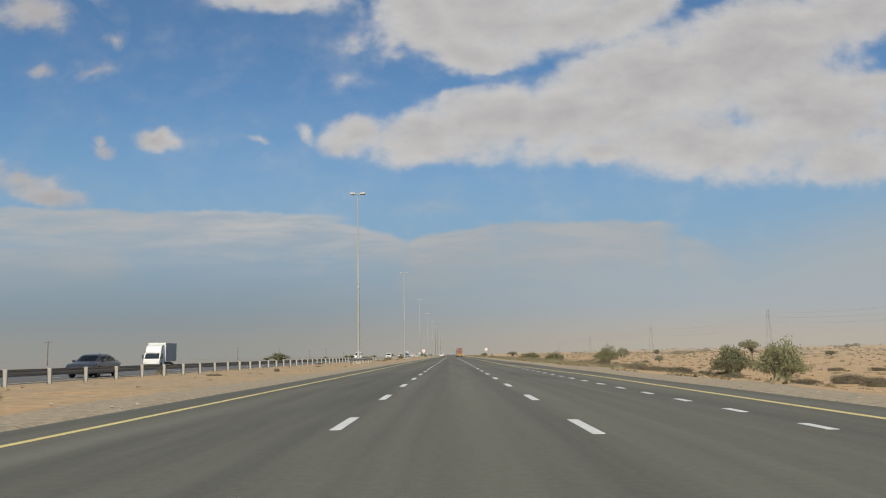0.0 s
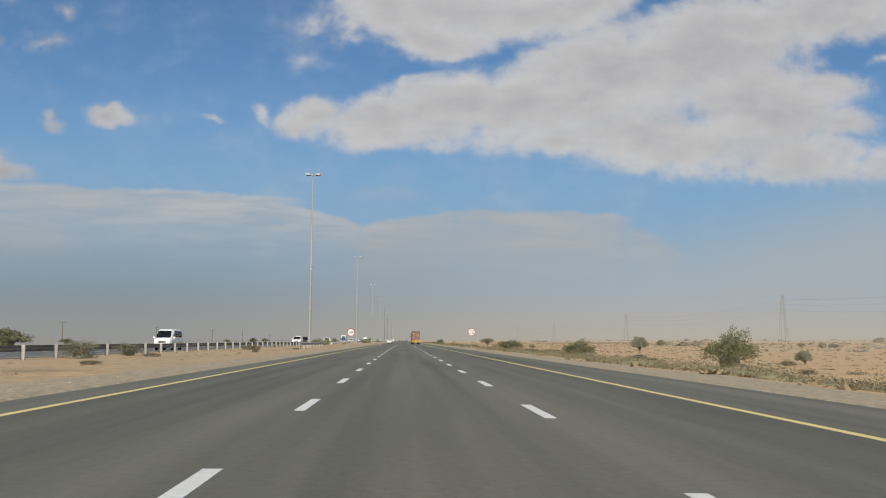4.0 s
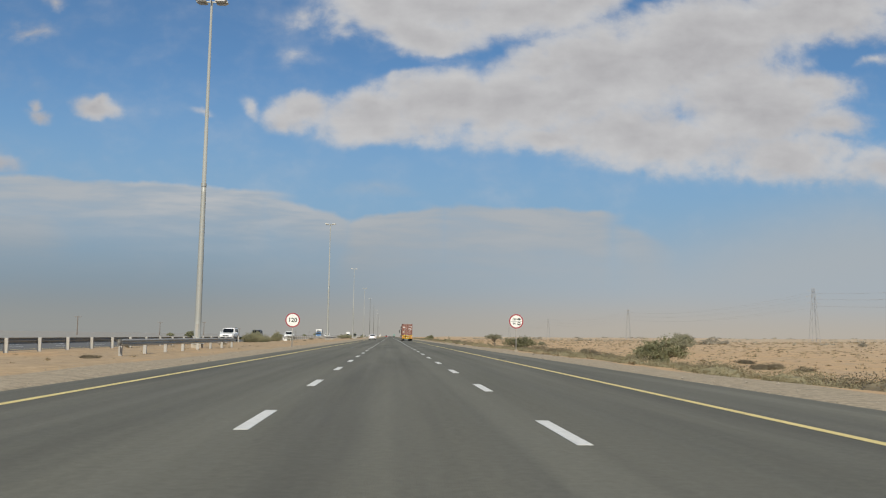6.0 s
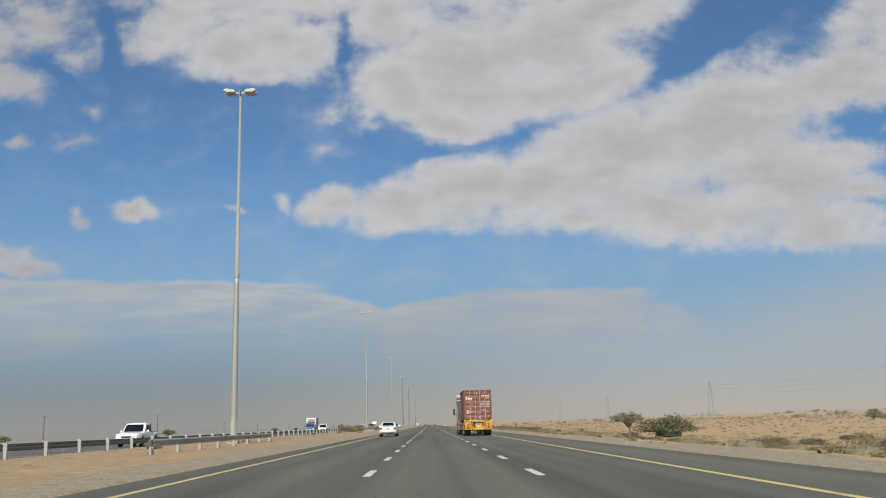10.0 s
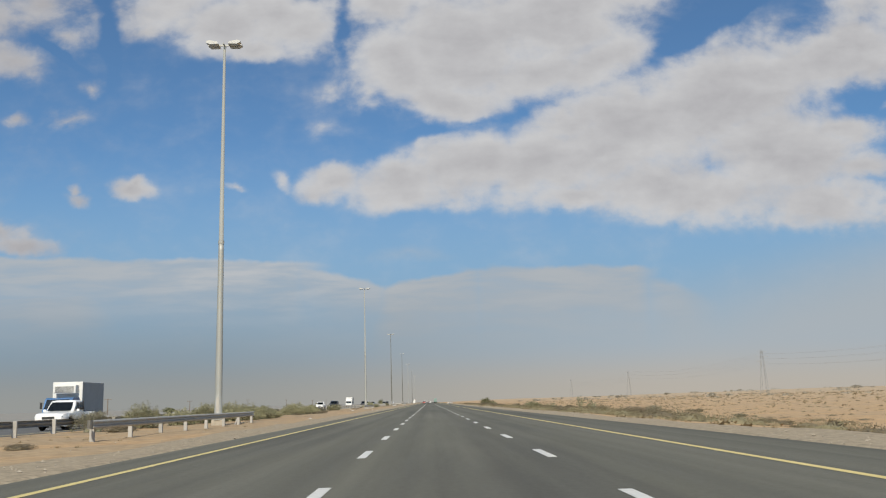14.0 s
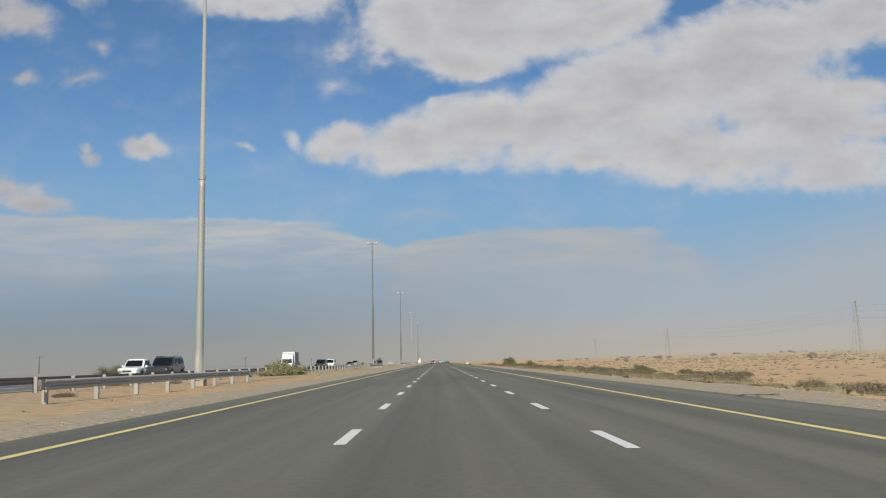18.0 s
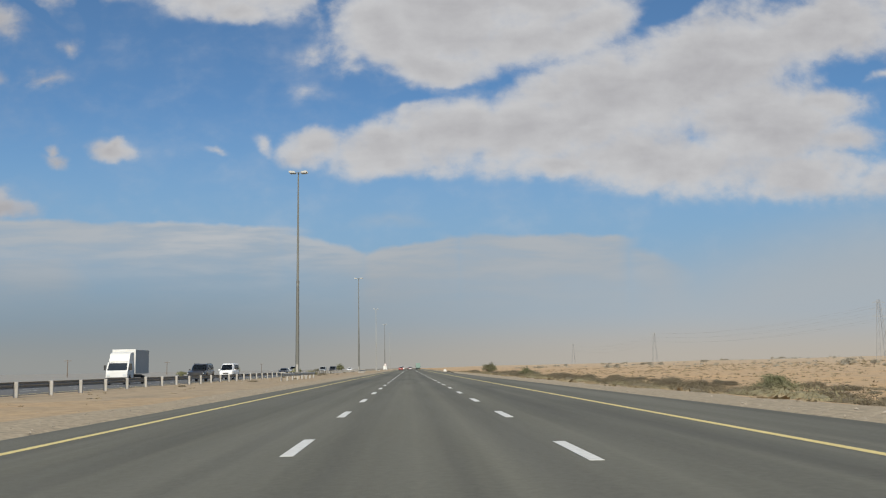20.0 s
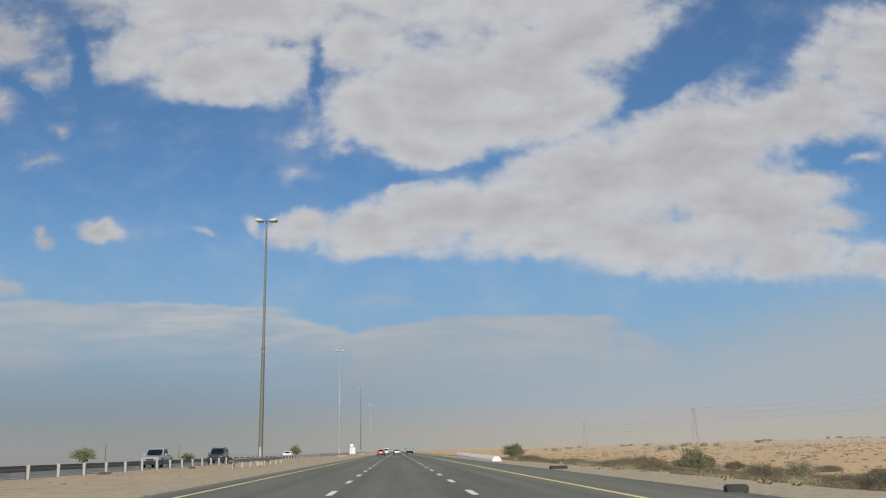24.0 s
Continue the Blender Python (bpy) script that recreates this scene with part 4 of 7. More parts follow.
# ---- plants and stones ----
def leaf_mesh(name, pts, size, material, seed, droop=0.3, slim=0.4, cores=()):
    """Many small leaves, one four-sided blade at each point."""
    r = random.Random(seed)
    verts, quads = [], []
    for p in pts:
        d = Vector((r.gauss(0, 1), r.gauss(0, 1), r.gauss(droop, 0.8))).normalized()
        s = d.cross(Vector((r.gauss(0, 1), r.gauss(0, 1), r.gauss(0, 1)))).normalized()
        l = size * r.uniform(0.6, 1.4)
        k = len(verts)
        verts += [p, p + d * l * 0.5 + s * l * slim * 0.5, p + d * l, p + d * l * 0.5 - s * l * slim * 0.5]
        quads.append((k, k + 1, k + 2, k + 3))
    for cx, cy, cz, w, h in cores:
        # the dense inside of a clump: a lumpy dome
        k = len(verts)
        for j in range(5):
            for i in range(10):
                a, q = 6.2832 * i / 10, (j + 0.15) / 4.6 * 1.5708
                s = 0.85 + 0.3 * noise.noise(Vector((cx + math.cos(a) * 1.5, cy + math.sin(a) * 1.5, q * 2 + seed)))
                verts.append(Vector((cx + math.cos(a) * math.cos(q) * w * s, cy + math.sin(a) * math.cos(q) * w * s, cz + math.sin(q) * h * s)))
        quads += [(k + j * 10 + i, k + j * 10 + (i + 1) % 10, k + j * 10 + 10 + (i + 1) % 10, k + j * 10 + 10 + i) for j in range(4) for i in range(10)]
        quads.append(tuple(k + 40 + i for i in range(10)))
    me = bpy.data.meshes.new(name)
    me.from_pydata([tuple(v) for v in verts], [], quads)
    me.materials.append(material)
    return me


TOPS = {"acacia": 1.1, "bush_tree": 1.5, "grey": 1.0, "dry": 1.05, "low": 0.42, "tree": 1.2, "stem": 1.3, "umbrella": 1.6, "feather": 1.0}
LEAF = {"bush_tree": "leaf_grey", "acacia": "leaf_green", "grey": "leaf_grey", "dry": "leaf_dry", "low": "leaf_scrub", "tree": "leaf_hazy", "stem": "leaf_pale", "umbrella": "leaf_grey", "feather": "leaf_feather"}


def shrub(kind, seed, label):
    """A desert plant about 2 m wide at the origin; moved and scaled when copied."""
    r = random.Random(seed)
    woody = kind in ("tree", "umbrella", "bush_tree")
    t = thing("tree" if woody else "shrub", Matrix(), label, "tree" if woody else "shrub", "desert trees" if woody else "desert shrubs")
    bm = bmesh.new()
    pts, cores = [], []
    lean = Vector((r.uniform(-0.15, 0.15), r.uniform(-0.15, 0.15), 0))
    top = TOPS[kind]
    if kind in ("acacia", "tree", "umbrella", "bush_tree"):
        # arching limbs that end in flat sprays of small leaves
        floor_z = {"acacia": 0.0, "tree": 0.08, "umbrella": 0.85, "bush_tree": 0.3}[kind]
        n, m = {"acacia": (85, 62), "tree": (60, 60), "umbrella": (52, 60), "bush_tree": (90, 60)}[kind]
        foot = Vector((0, 0, floor_z * 0.8))
        for i in range(n):
            a = 2.39996 * i + r.uniform(-0.3, 0.3)
            q = math.sqrt((i + 0.5) / n)
            lump = 0.82 + 0.34 * noise.noise(Vector((math.cos(a) * 1.3, math.sin(a) * 1.3, seed + q * 2)))
            tip = Vector((math.cos(a) * q * lump, math.sin(a) * q * lump, floor_z + (top - floor_z) * math.sqrt(max(1 - (q * 0.93) ** 2, 0.03)) * lump * r.uniform(0.72, 1.08))) + lean
            if kind in ("tree", "bush_tree") and i % 3 == 0:
                tip.z = floor_z + (tip.z - floor_z) * r.uniform(0.15, 0.6)
            mid = foot.lerp(tip, 0.55) + Vector((0, 0, 0.12 * top))
            if i % 2 == 0:
                rod(bm, foot + Vector((r.gauss(0, 0.05), r.gauss(0, 0.05), -0.04)), mid, 0.022, 0.012, 4, False)
                rod(bm, mid, tip, 0.012, 0.003, 3, False)
            out = Vector((math.cos(a), math.sin(a), 0.35)).normalized()
            for k in range(m):
                u = r.random()
                p = mid.lerp(tip, 0.35 + 0.75 * u)
                sp = 0.115 * (1.1 - 0.6 * u)
                p = p + out * r.gauss(0, 0.05) + Vector((r.gauss(0, sp), r.gauss(0, sp), r.gauss(0, sp * 0.45)))
                if p.z > 0.02:
                    pts.append(p)
        cores = {"acacia": [(lean.x * 0.5, lean.y * 0.5, 0.02, 0.36, 0.55)], "tree": [(0, 0, 0.12, 0.62, 0.66)], "bush_tree": [(0, 0, 0.45, 0.6, 0.7)], "umbrella": [(0, 0, 0.95, 0.42, 0.3)]}[kind]
        if woody:
            rod(bm, (0, 0, -0.1), foot, 0.06, 0.04, 8, False)
    elif kind == "feather":
        # plumes that rise from the ground, arch outwards and carry close slim leaves
        for i in range(120):
            a = 2.39996 * i + r.uniform(-0.3, 0.3)
            q = math.sqrt((i + 0.5) / 120)
            lump = 0.86 + 0.42 * noise.noise(Vector((math.cos(a) * 1.4, math.sin(a) * 1.4, seed + q)))
            base = Vector((math.cos(a) * q * 0.55, math.sin(a) * q * 0.55, -0.04))
            tip = Vector((math.cos(a) * q * lump, math.sin(a) * q * lump, top * math.sqrt(max(1 - (q * 0.95) ** 2, 0.05)) * lump * r.uniform(0.7, 1.12))) + lean
            mid = base.lerp(tip, 0.55) + Vector((0, 0, 0.10))
            if i % 3 == 0:
                rod(bm, base, mid, 0.014, 0.008, 4, False)
                rod(bm, mid, tip, 0.008, 0.002, 3, False)
            for k in range(105):
                u = r.random() ** 0.8
                p = base.lerp(mid, u * 2) if u < 0.5 else mid.lerp(tip, u * 2 - 1)
                sp = 0.085 * (1.15 - 0.7 * u)
                p = p + Vector((r.gauss(0, sp), r.gauss(0, sp), r.gauss(0, sp)))
                if p.z > 0.0:
                    pts.append(p)
        cores = [(lean.x * 0.3, lean.y * 0.3, 0.0, 0.5, 0.5)]
    elif kind == "stem":
        # upright pale stems with few broad leaves
        for i in range(15):
            a, o = 2.39996 * i, r.uniform(0.1, 0.75)
            tip = Vector((math.cos(a) * o, math.sin(a) * o, top * r.uniform(0.55, 1.05) * (1 - 0.25 * o)))
            base = Vector((math.cos(a) * 0.12 * o, math.sin(a) * 0.12 * o, -0.04))
            mid = base.lerp(tip, 0.5) - Vector((math.cos(a), math.sin(a), 0)) * 0.06
            rod(bm, base, mid, 0.02, 0.014, 4, False)
            rod(bm, mid, tip, 0.014, 0.006, 4, False)
            for k in range(15):
                u = 0.25 + 0.75 * r.random()
                pts.append((base.lerp(mid, u * 2) if u < 0.5 else mid.lerp(tip, u * 2 - 1)) + Vector((r.gauss(0, 0.05), r.gauss(0, 0.05), r.gauss(0, 0.03))))
    else:
        n = {"grey": 40, "dry": 34, "low": 30}[kind]
        for i in range(n):
            a = 2 * math.pi * i / n + r.uniform(-0.25, 0.25)
            reach = r.uniform(0.3, 1.0)
            out = reach * r.uniform(0.8, 1.1)
            tip = Vector((math.cos(a) * out, math.sin(a) * out, top * math.sqrt(max(1 - (reach * 0.86) ** 2, 0.05)) * r.uniform(0.7, 1.08))) + lean
            base = Vector((r.uniform(-0.14, 0.14), r.uniform(-0.14, 0.14), -0.04))
            mid = base.lerp(tip, 0.5) + Vector((0, 0, 0.14 * top + r.uniform(-0.05, 0.08)))
            rod(bm, base, mid, 0.020, 0.012, 4, False)
            rod(bm, mid, tip, 0.012, 0.003, 3, False)
            for k in range({"grey": 75, "dry": 34, "low": 70}[kind]):
                u = r.random() ** 0.6
                p = (base.lerp(mid, u * 2) if u < 0.5 else mid.lerp(tip, u * 2 - 1)) + Vector((r.gauss(0, 0.09), r.gauss(0, 0.09), r.gauss(0, 0.06)))
                if p.z > 0.01:
                    pts.append(p)
            for k in range(5 if kind != "low" else 2):
                s = mid.lerp(tip, r.random())
                rod(bm, s, s + Vector((r.gauss(0, 0.14), r.gauss(0, 0.14), r.uniform(0.02, 0.2))), 0.005, 0.002, 3, False)
        for k in range({"grey": 1500, "dry": 150, "low": 5600}[kind]):
            a, q = r.uniform(0, 6.283), math.acos(r.uniform(0.0, 1.0))
            lump = 0.78 + 0.34 * noise.noise(Vector((math.cos(a) * 1.6, math.sin(a) * 1.6, seed + q * 1.5)))
            rad = lump * r.uniform(0.55, 1.0) ** 0.5
            pts.append(Vector((math.cos(a) * math.sin(q) * rad, math.sin(a) * math.sin(q) * rad, max(math.cos(q) * rad * top, 0.02) + r.uniform(0, 0.06))) + lean * 0.6)
        cores = {"grey": [(0.1, 0, 0, 0.4, 0.42)], "dry": [], "low": [(0, 0, 0, 0.62, 0.25), (0.35, 0.2, 0, 0.36, 0.2)]}[kind]
    part("trunk" if woody else "branch_frame", bm, M["twig"], t)
    size = {"acacia": 0.058, "bush_tree": 0.075, "tree": 0.075, "umbrella": 0.08, "low": 0.028, "grey": 0.05, "dry": 0.06, "stem": 0.13, "feather": 0.055}[kind]
    crown = new("crown", leaf_mesh("crown", pts, size, M[LEAF[kind]], seed, slim={"stem": 0.8, "feather": 0.4}.get(kind, 0.55), cores=cores))
    crown.parent = t
    return t


SHRUBS = {
    "acacia": [shrub("acacia", 11, "dense green acacia shrub on the sandy verge"), shrub("acacia", 12, "spreading green desert shrub with flat twigs"), shrub("acacia", 14, "green acacia bush with arching feathery twigs")],
    "grey": [shrub("grey", 21, "grey-green desert shrub with loose branches"), shrub("grey", 22, "sparse greyish shrub with bare twigs")],
    "dry": [shrub("dry", 31, "dry pale brown bush of bare twigs")],
    "low": [shrub("low", 41, "low brown-green scrub mound on the sand"), shrub("low", 42, "flat dusty scrub clump on the sand"), shrub("low", 43, "low dark scrub tuft beside the road")],
    "feather": [shrub("feather", 71, "dusty olive feathery bush in the median sand"), shrub("feather", 72, "spreading pale olive bush beside the guard rail"), shrub("feather", 73, "low feathery olive bush on the median")],
    "stem": [shrub("stem", 61, "upright pale-stemmed plant with few broad leaves")],
    "tree": [shrub("tree", 51, "small far desert tree, leaf colour paled for haze"), shrub("tree", 52, "rounded far desert tree, leaf colour paled for haze")],
    "bush_tree": [shrub("bush_tree", 57, "rounded grey-green tree standing in the open sand")],
    "umbrella": [shrub("umbrella", 55, "small flat-topped desert tree on a bare trunk")],
}
used = set()


def grow(kind, which, x, y, w, h, turn=0.0, w2=0.0):
    src = SHRUBS[kind][which % len(SHRUBS[kind])]
    m = pose(x, y, hill(x, y), 0, 0, turn) @ Matrix.Diagonal((w / 2.1, (w2 or w) / 2.1, h / TOPS[kind], 1))
    if src.name in used:
        c = copy_thing(src, pose(0, 0, 0))
        c.matrix_basis = m
        return c
    used.add(src.name)
    src.matrix_basis = m
    return src


# verge on the right: the shrubs that stand out
for kind, which, x, y, w, h, turn in (
        ("acacia", 1, 29.0, 90.7, 5.6, 3.9, 20), ("acacia", 0, 29.0, 77.6, 5.73, 3.96, 70), ("stem", 0, 29.0, 136.9, 3.85, 1.42, 0),         ("dry", 0, 29.0, 133.6, 2.40, 1.18, 0), ("acacia", 2, 42.4, 242.0, 8.6, 5.0, 140), ("low", 0, 39.4, 331.7, 5.0, 1.1, 200), ("acacia", 2, 36.3, 309.9, 10.0, 3.6, 100),
        ("acacia", 0, 44.1, 486.9, 15.65, 4.15, 15), ("stem", 0, 29.0, 625.1, 2.66, 3.20, 0), ("grey", 1, 29.0, 569.7, 3.28, 1.77, 0), ("grey", 0, 24.8, 585.4, 2.51, 0.99, 60),
        ("feather", 0, 16.2, 597.1, 2.9, 1.45, 0), ("acacia", 1, 34.7, 741, 5.8, 2.6, 10), ("stem", 0, 20.3, 566, 2.5, 1.75, 45),
        ("stem", 0, 18.7, 590, 2.6, 1.3, 130), ("acacia", 2, 31.7, 895, 5.6, 2.9, 0), ("acacia", 0, 43, 1128, 11.0, 5.8, 20), ("dry", 0, 33.5, 389, 6.0, 1.9, 60),
        ("dry", 0, 32.5, 382, 5.0, 1.6, 200), ("umbrella", 0, 33.0, 470, 6.5, 4.6, 0), ("grey", 1, 30, 868, 3.6, 1.8, 20)):
    grow(kind, which, x, y, w, h, turn)
# wide dark mounds of scrub, longer along the road than across it
for x, y, w, l, h in (
        (29.0, 114.5, 5.4, 9.7, 0.89), (38.0, 85.0, 4.0, 7.2, 0.90), (29.0, 142.4, 5.7, 10.2, 0.98), (29.0, 167.9, 4.8, 8.7, 1.52), (29.0, 127.9, 3.4, 6.0, 0.88), (37.6, 383.9, 9.0, 12.0, 1.34),
        (39.1, 363.4, 5.6, 10.0, 1.27), (34.0, 412, 5.0, 9.0, 1.2), (38.4, 344.4, 3.2, 5.8, 0.84), (35.8, 299.4, 4.0, 7.2, 0.63), (29.0, 606.9, 5.7, 10.2, 1.62), (29.0, 583.0, 6.5, 11.7, 1.37), (29.0, 552.2, 3.3, 6.0, 1.05),
        (17.0, 563.0, 1.7, 3.1, 0.45), (17.0, 556.0, 3.1, 5.5, 0.43), (17.0, 568.7, 2.3, 4.1, 0.41), (17.0, 576.7, 2.5, 4.4, 0.48), (29.0, 682.0, 9.1, 12.0, 1.31), (29.0, 658.5, 2.8, 5.0, 0.83),
        (29.0, 649.8, 4.0, 7.2, 0.86), (29.0, 828.5, 5.9, 10.5, 1.42), (36.4, 803.8, 5.5, 9.9, 1.08), (29.0, 788.4, 7.3, 12.0, 0.86), (35.5, 778.3, 4.5, 8.1, 0.71), (29.0, 756.2, 4.6, 8.3, 1.45),
        (29.0, 747.0, 4.6, 8.2, 1.38), (29.0, 909.1, 10.6, 12.0, 1.82), (29.0, 860.2, 6.3, 11.4, 0.87), (29.0, 845.0, 5.8, 10.5, 0.67), (29.0, 831.8, 5.3, 9.6, 0.84), (29.0, 823.9, 3.9, 7.0, 0.74)):
    grow("low", int(y), x, y, w, h, (y * 7) % 13 - 6, l)
# thick brown scrub on the low ground beside the last stretch
belt = random.Random(29)
for k in range(84):
    x, y = 20.5 + 30 * belt.random() ** 1.3, 730 + 2.9 * k + belt.uniform(-2, 2)
    grow("low", k, x, y, belt.uniform(2.6, 5.5), belt.uniform(0.55, 1.15), belt.uniform(-20, 20), belt.uniform(4, 8))
for x, y, w, h in ((86, 445, 7.0, 5.5), (91, 462, 8.0, 6.0), (40, 104, 3.6, 2.6), (62, 262, 3.4, 2.4), (136, 315, 4.9, 2.0), (120, 330, 5, 3.4), (52, 150, 3.0, 1.6), (140, 600, 6, 4), (64, 560, 4, 2.2)):
    grow("bush_tree", 0, x, y, w, h, x * 40)
grow("acacia", 1, -45.5, 231, 7.2, 2.6, 40)
grow("acacia", 0, -68, 1000, 6.8, 3.2, 10)
grow("acacia", 2, -38, 1140, 6.0, 4.0, 80)
grow("umbrella", 0, 78.5, 229.5, 6.8, 6.1, 40)
# median: along the rail
rng = random.Random(17)
for kind, x, y, w, h in (
        ("grey", -20.0, 60, 1.2, 0.5), ("low", -16.2, 222, 2.8, 0.5), ("feather", -17.4, 302, 2.6, 1.2), ("feather", -17.0, 304.2, 2.6, 1.35), ("feather", -16.4, 306.4, 2.4, 0.9), ("grey", -17.4, 315, 2.2, 0.62),
        ("feather", -17.5, 327, 2.2, 1.4), ("grey", -17.4, 346, 2.2, 0.9), ("grey", -17.8, 499, 2.6, 1.15),
        ("low", -15.6, 497, 2.0, 0.4), ("feather", -17.2, 505.5, 2.8, 1.4), ("feather", -16.8, 512, 2.8, 1.1), ("feather", -16.4, 515.6, 3.0, 1.25), ("feather", -16.9, 519.4, 3.2, 1.35), ("feather", -15.9, 521.6, 2.8, 0.95),
        ("feather", -16.9, 523.5, 3.4, 1.4), ("feather", -15.4, 526, 3.2, 1.05), ("feather", -16.7, 528, 3.4, 1.4), ("feather", -15.3, 530.4, 3.4, 1.15), ("feather", -16.6, 532.4, 3.4, 1.3), ("feather", -15.1, 534.6, 3.0, 0.95),
        ("feather", -16.6, 536.6, 3.2, 1.1), ("feather", -16.2, 540, 3.0, 0.85), ("feather", -17.0, 543.4, 2.4, 0.75), ("grey", -17.2, 548, 1.8, 0.5), ("feather", -16.6, 554.6, 2.6, 1.25), ("feather", -15.8, 556.6, 3.0, 1.4), ("feather", -15.5, 559.6, 2.8, 1.0),
        ("feather", -16.8, 563, 2.4, 0.9), ("feather", -16.2, 571, 2.6, 0.9), ("feather", -16.4, 574.5, 2.6, 1.05), ("feather", -17.0, 579.5, 2.6, 1.1), ("grey", -17.6, 586, 2.2, 0.5), ("grey", -17.9, 597, 2.8, 0.55), ("feather", -17.5, 611.5, 3.2, 1.25), ("low", -14.0, 561, 2.6, 0.3), ("low", -14.4, 571, 1.2, 0.35),
        ("feather", -14.8, 668.5, 3.6, 1.4), ("feather", -14.0, 671.5, 3.6, 1.1), ("feather", -15.6, 666.5, 2.4, 0.7), ("grey", -19.7, 640, 2.4, 1.2),
        ("grey", -17.2, 176, 2.6, 1.0), ("grey", -17.2, 184, 2.2, 0.8), ("feather", -19.7, 807.5, 2.5, 1.35), ("feather", -18.0, 819, 2.9, 0.95), ("grey", -19.7, 842, 2.4, 1.3), ("low", -16.4, 822, 2.0, 0.4)):
    grow(kind, rng.randrange(3), x, y, w, h, rng.uniform(0, 360))
for k in range(40):
    y = 25 + 23 * k + rng.uniform(-6, 6)
    grow("low", rng.randrange(3), rng.uniform(-19.4, -12.5), y, rng.uniform(0.6, 1.4), rng.uniform(0.12, 0.28), rng.uniform(0, 360))
for k in range(9):
    grow("acacia", k, rng.uniform(-75, -40), 300 + 85 * k + rng.uniform(-15, 15), rng.uniform(3, 5), rng.uniform(1.0, 1.8), rng.uniform(0, 360))
# scrub belt beside the right shoulder
for k in range(150):
    y = 20 + 6.0 * k + rng.uniform(-2, 2)
    dense = 0.3 + 0.6 * (noise.noise(Vector((0, y * 0.02, 3))) > -0.1)
    if rng.random() < dense:
        big = 2.0
        x = 27 + abs(rng.gauss(0, 12.0))
        grow("low" if rng.random() < 0.9 else "grey", rng.randrange(3), x, y, big * rng.uniform(0.8, 1.7), big * rng.uniform(0.22, 0.42), rng.uniform(-12, 12), big * rng.uniform(1.5, 4.0))
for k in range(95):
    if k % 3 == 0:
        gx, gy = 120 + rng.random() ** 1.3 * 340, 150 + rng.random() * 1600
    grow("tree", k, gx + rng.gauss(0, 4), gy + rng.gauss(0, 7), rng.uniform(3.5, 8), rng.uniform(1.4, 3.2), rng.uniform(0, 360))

# more low scrub behind the belt, joined
def mound(leaves, cores, r, x, y, w, l, h, count):
    """A low mound of leaves on the sand, w and l half across."""
    z = hill(x, y) - 0.03
    cores.append((x, y, z, w * 0.45, h * 0.45))
    k = r.random() * 50
    for i in range(count):
        a, q = r.uniform(0, 6.283), math.acos(r.random())
        rad = r.uniform(0.5, 1.0) * (0.8 + 0.35 * noise.noise(Vector((math.cos(a) * 2, math.sin(a) * 2, k))))
        leaves.append(Vector((x + w * math.cos(a) * math.sin(q) * rad, y + l * math.sin(a) * math.sin(q) * rad, z + h * math.cos(q) * rad)))


scrub, mounds = [], []
for k in range(700):
    x, y = 24.0 + abs(rng.gauss(0, 17)), 15 + rng.random() * 1000
    w, h, m = rng.uniform(0.5, 1.6), rng.uniform(0.2, 0.5), 170
    if k >= 400:
        x, y, w, h, m = 21 + abs(rng.gauss(0, 13)), 735 + rng.random() * 270, rng.uniform(1.0, 2.6), rng.uniform(0.35, 0.75), 330
    mound(scrub, mounds, rng, x, y, w, w * rng.uniform(1.0, 2.2), h, m)
# olive scrub on the slope below the shoulder, stretch by stretch: how closely it stands and how far it spreads
olive, olive_mounds = [], []
slope = random.Random(83)
for y0, y1, step, x0, spread, brown in (
        (84, 120, 1.6, 13.5, 6.0, 0.1), (120, 215, 0.42, 13.0, 6.5, 0.08), (215, 262, 0.7, 13.5, 6.0, 0.1), (262, 300, 2.2, 14, 7.0, 0.2), (300, 345, 0.8, 17, 7.0, 0.2), (345, 430, 2.2, 15, 8.0, 0.2),
        (440, 505, 2.6, 15, 8.0, 0.3), (505, 588, 0.7, 12.6, 5.5, 0.25), (588, 605, 2.0, 18.5, 6.0, 0.25), (605, 640, 2.2, 14, 6.0, 0.4), (640, 700, 1.4, 15, 6.0, 0.4), (700, 745, 1.1, 15.5, 6.0, 0.75), (745, 960, 1.2, 16, 7.0, 0.75)):
    y = y0
    while y < y1:
        x = x0 + abs(slope.gauss(0, spread))
        w = (slope.uniform(0.3, 1.0) if slope.random() < 0.6 else slope.uniform(1.2, 2.6)) * (1 + (x - 13) * 0.02)
        into, cores_ = (scrub, mounds) if slope.random() < brown else (olive, olive_mounds)
        mound(into, cores_, slope, x, y, w, w * slope.uniform(1.0, 2.4), w * slope.uniform(0.24, 0.5), int(120 + 380 * w))
        y += step * slope.uniform(0.3, 1.7)
crest, crest_mounds = [], []
far = random.Random(5)
for k in range(170):
    cx, cy = 150 + far.random() ** 1.2 * 260, 120 + far.random() * 1500
    for j in range(far.choice((1, 2, 2, 3, 4))):
        x, y, w = cx + far.gauss(0, 4), cy + far.gauss(0, 6), far.uniform(1.0, 2.6)
        mound(crest, crest_mounds, far, x, y, w, w * far.uniform(0.9, 1.6), w * far.uniform(0.5, 0.95), 90)
tagged(new("far_scrub", leaf_mesh("far_scrub", crest, 0.34, M["leaf_hazy"], 79, slim=0.6, cores=crest_mounds)), "bushes along the far desert rise, leaf colour paled for haze", "scrub", kind="stuff")
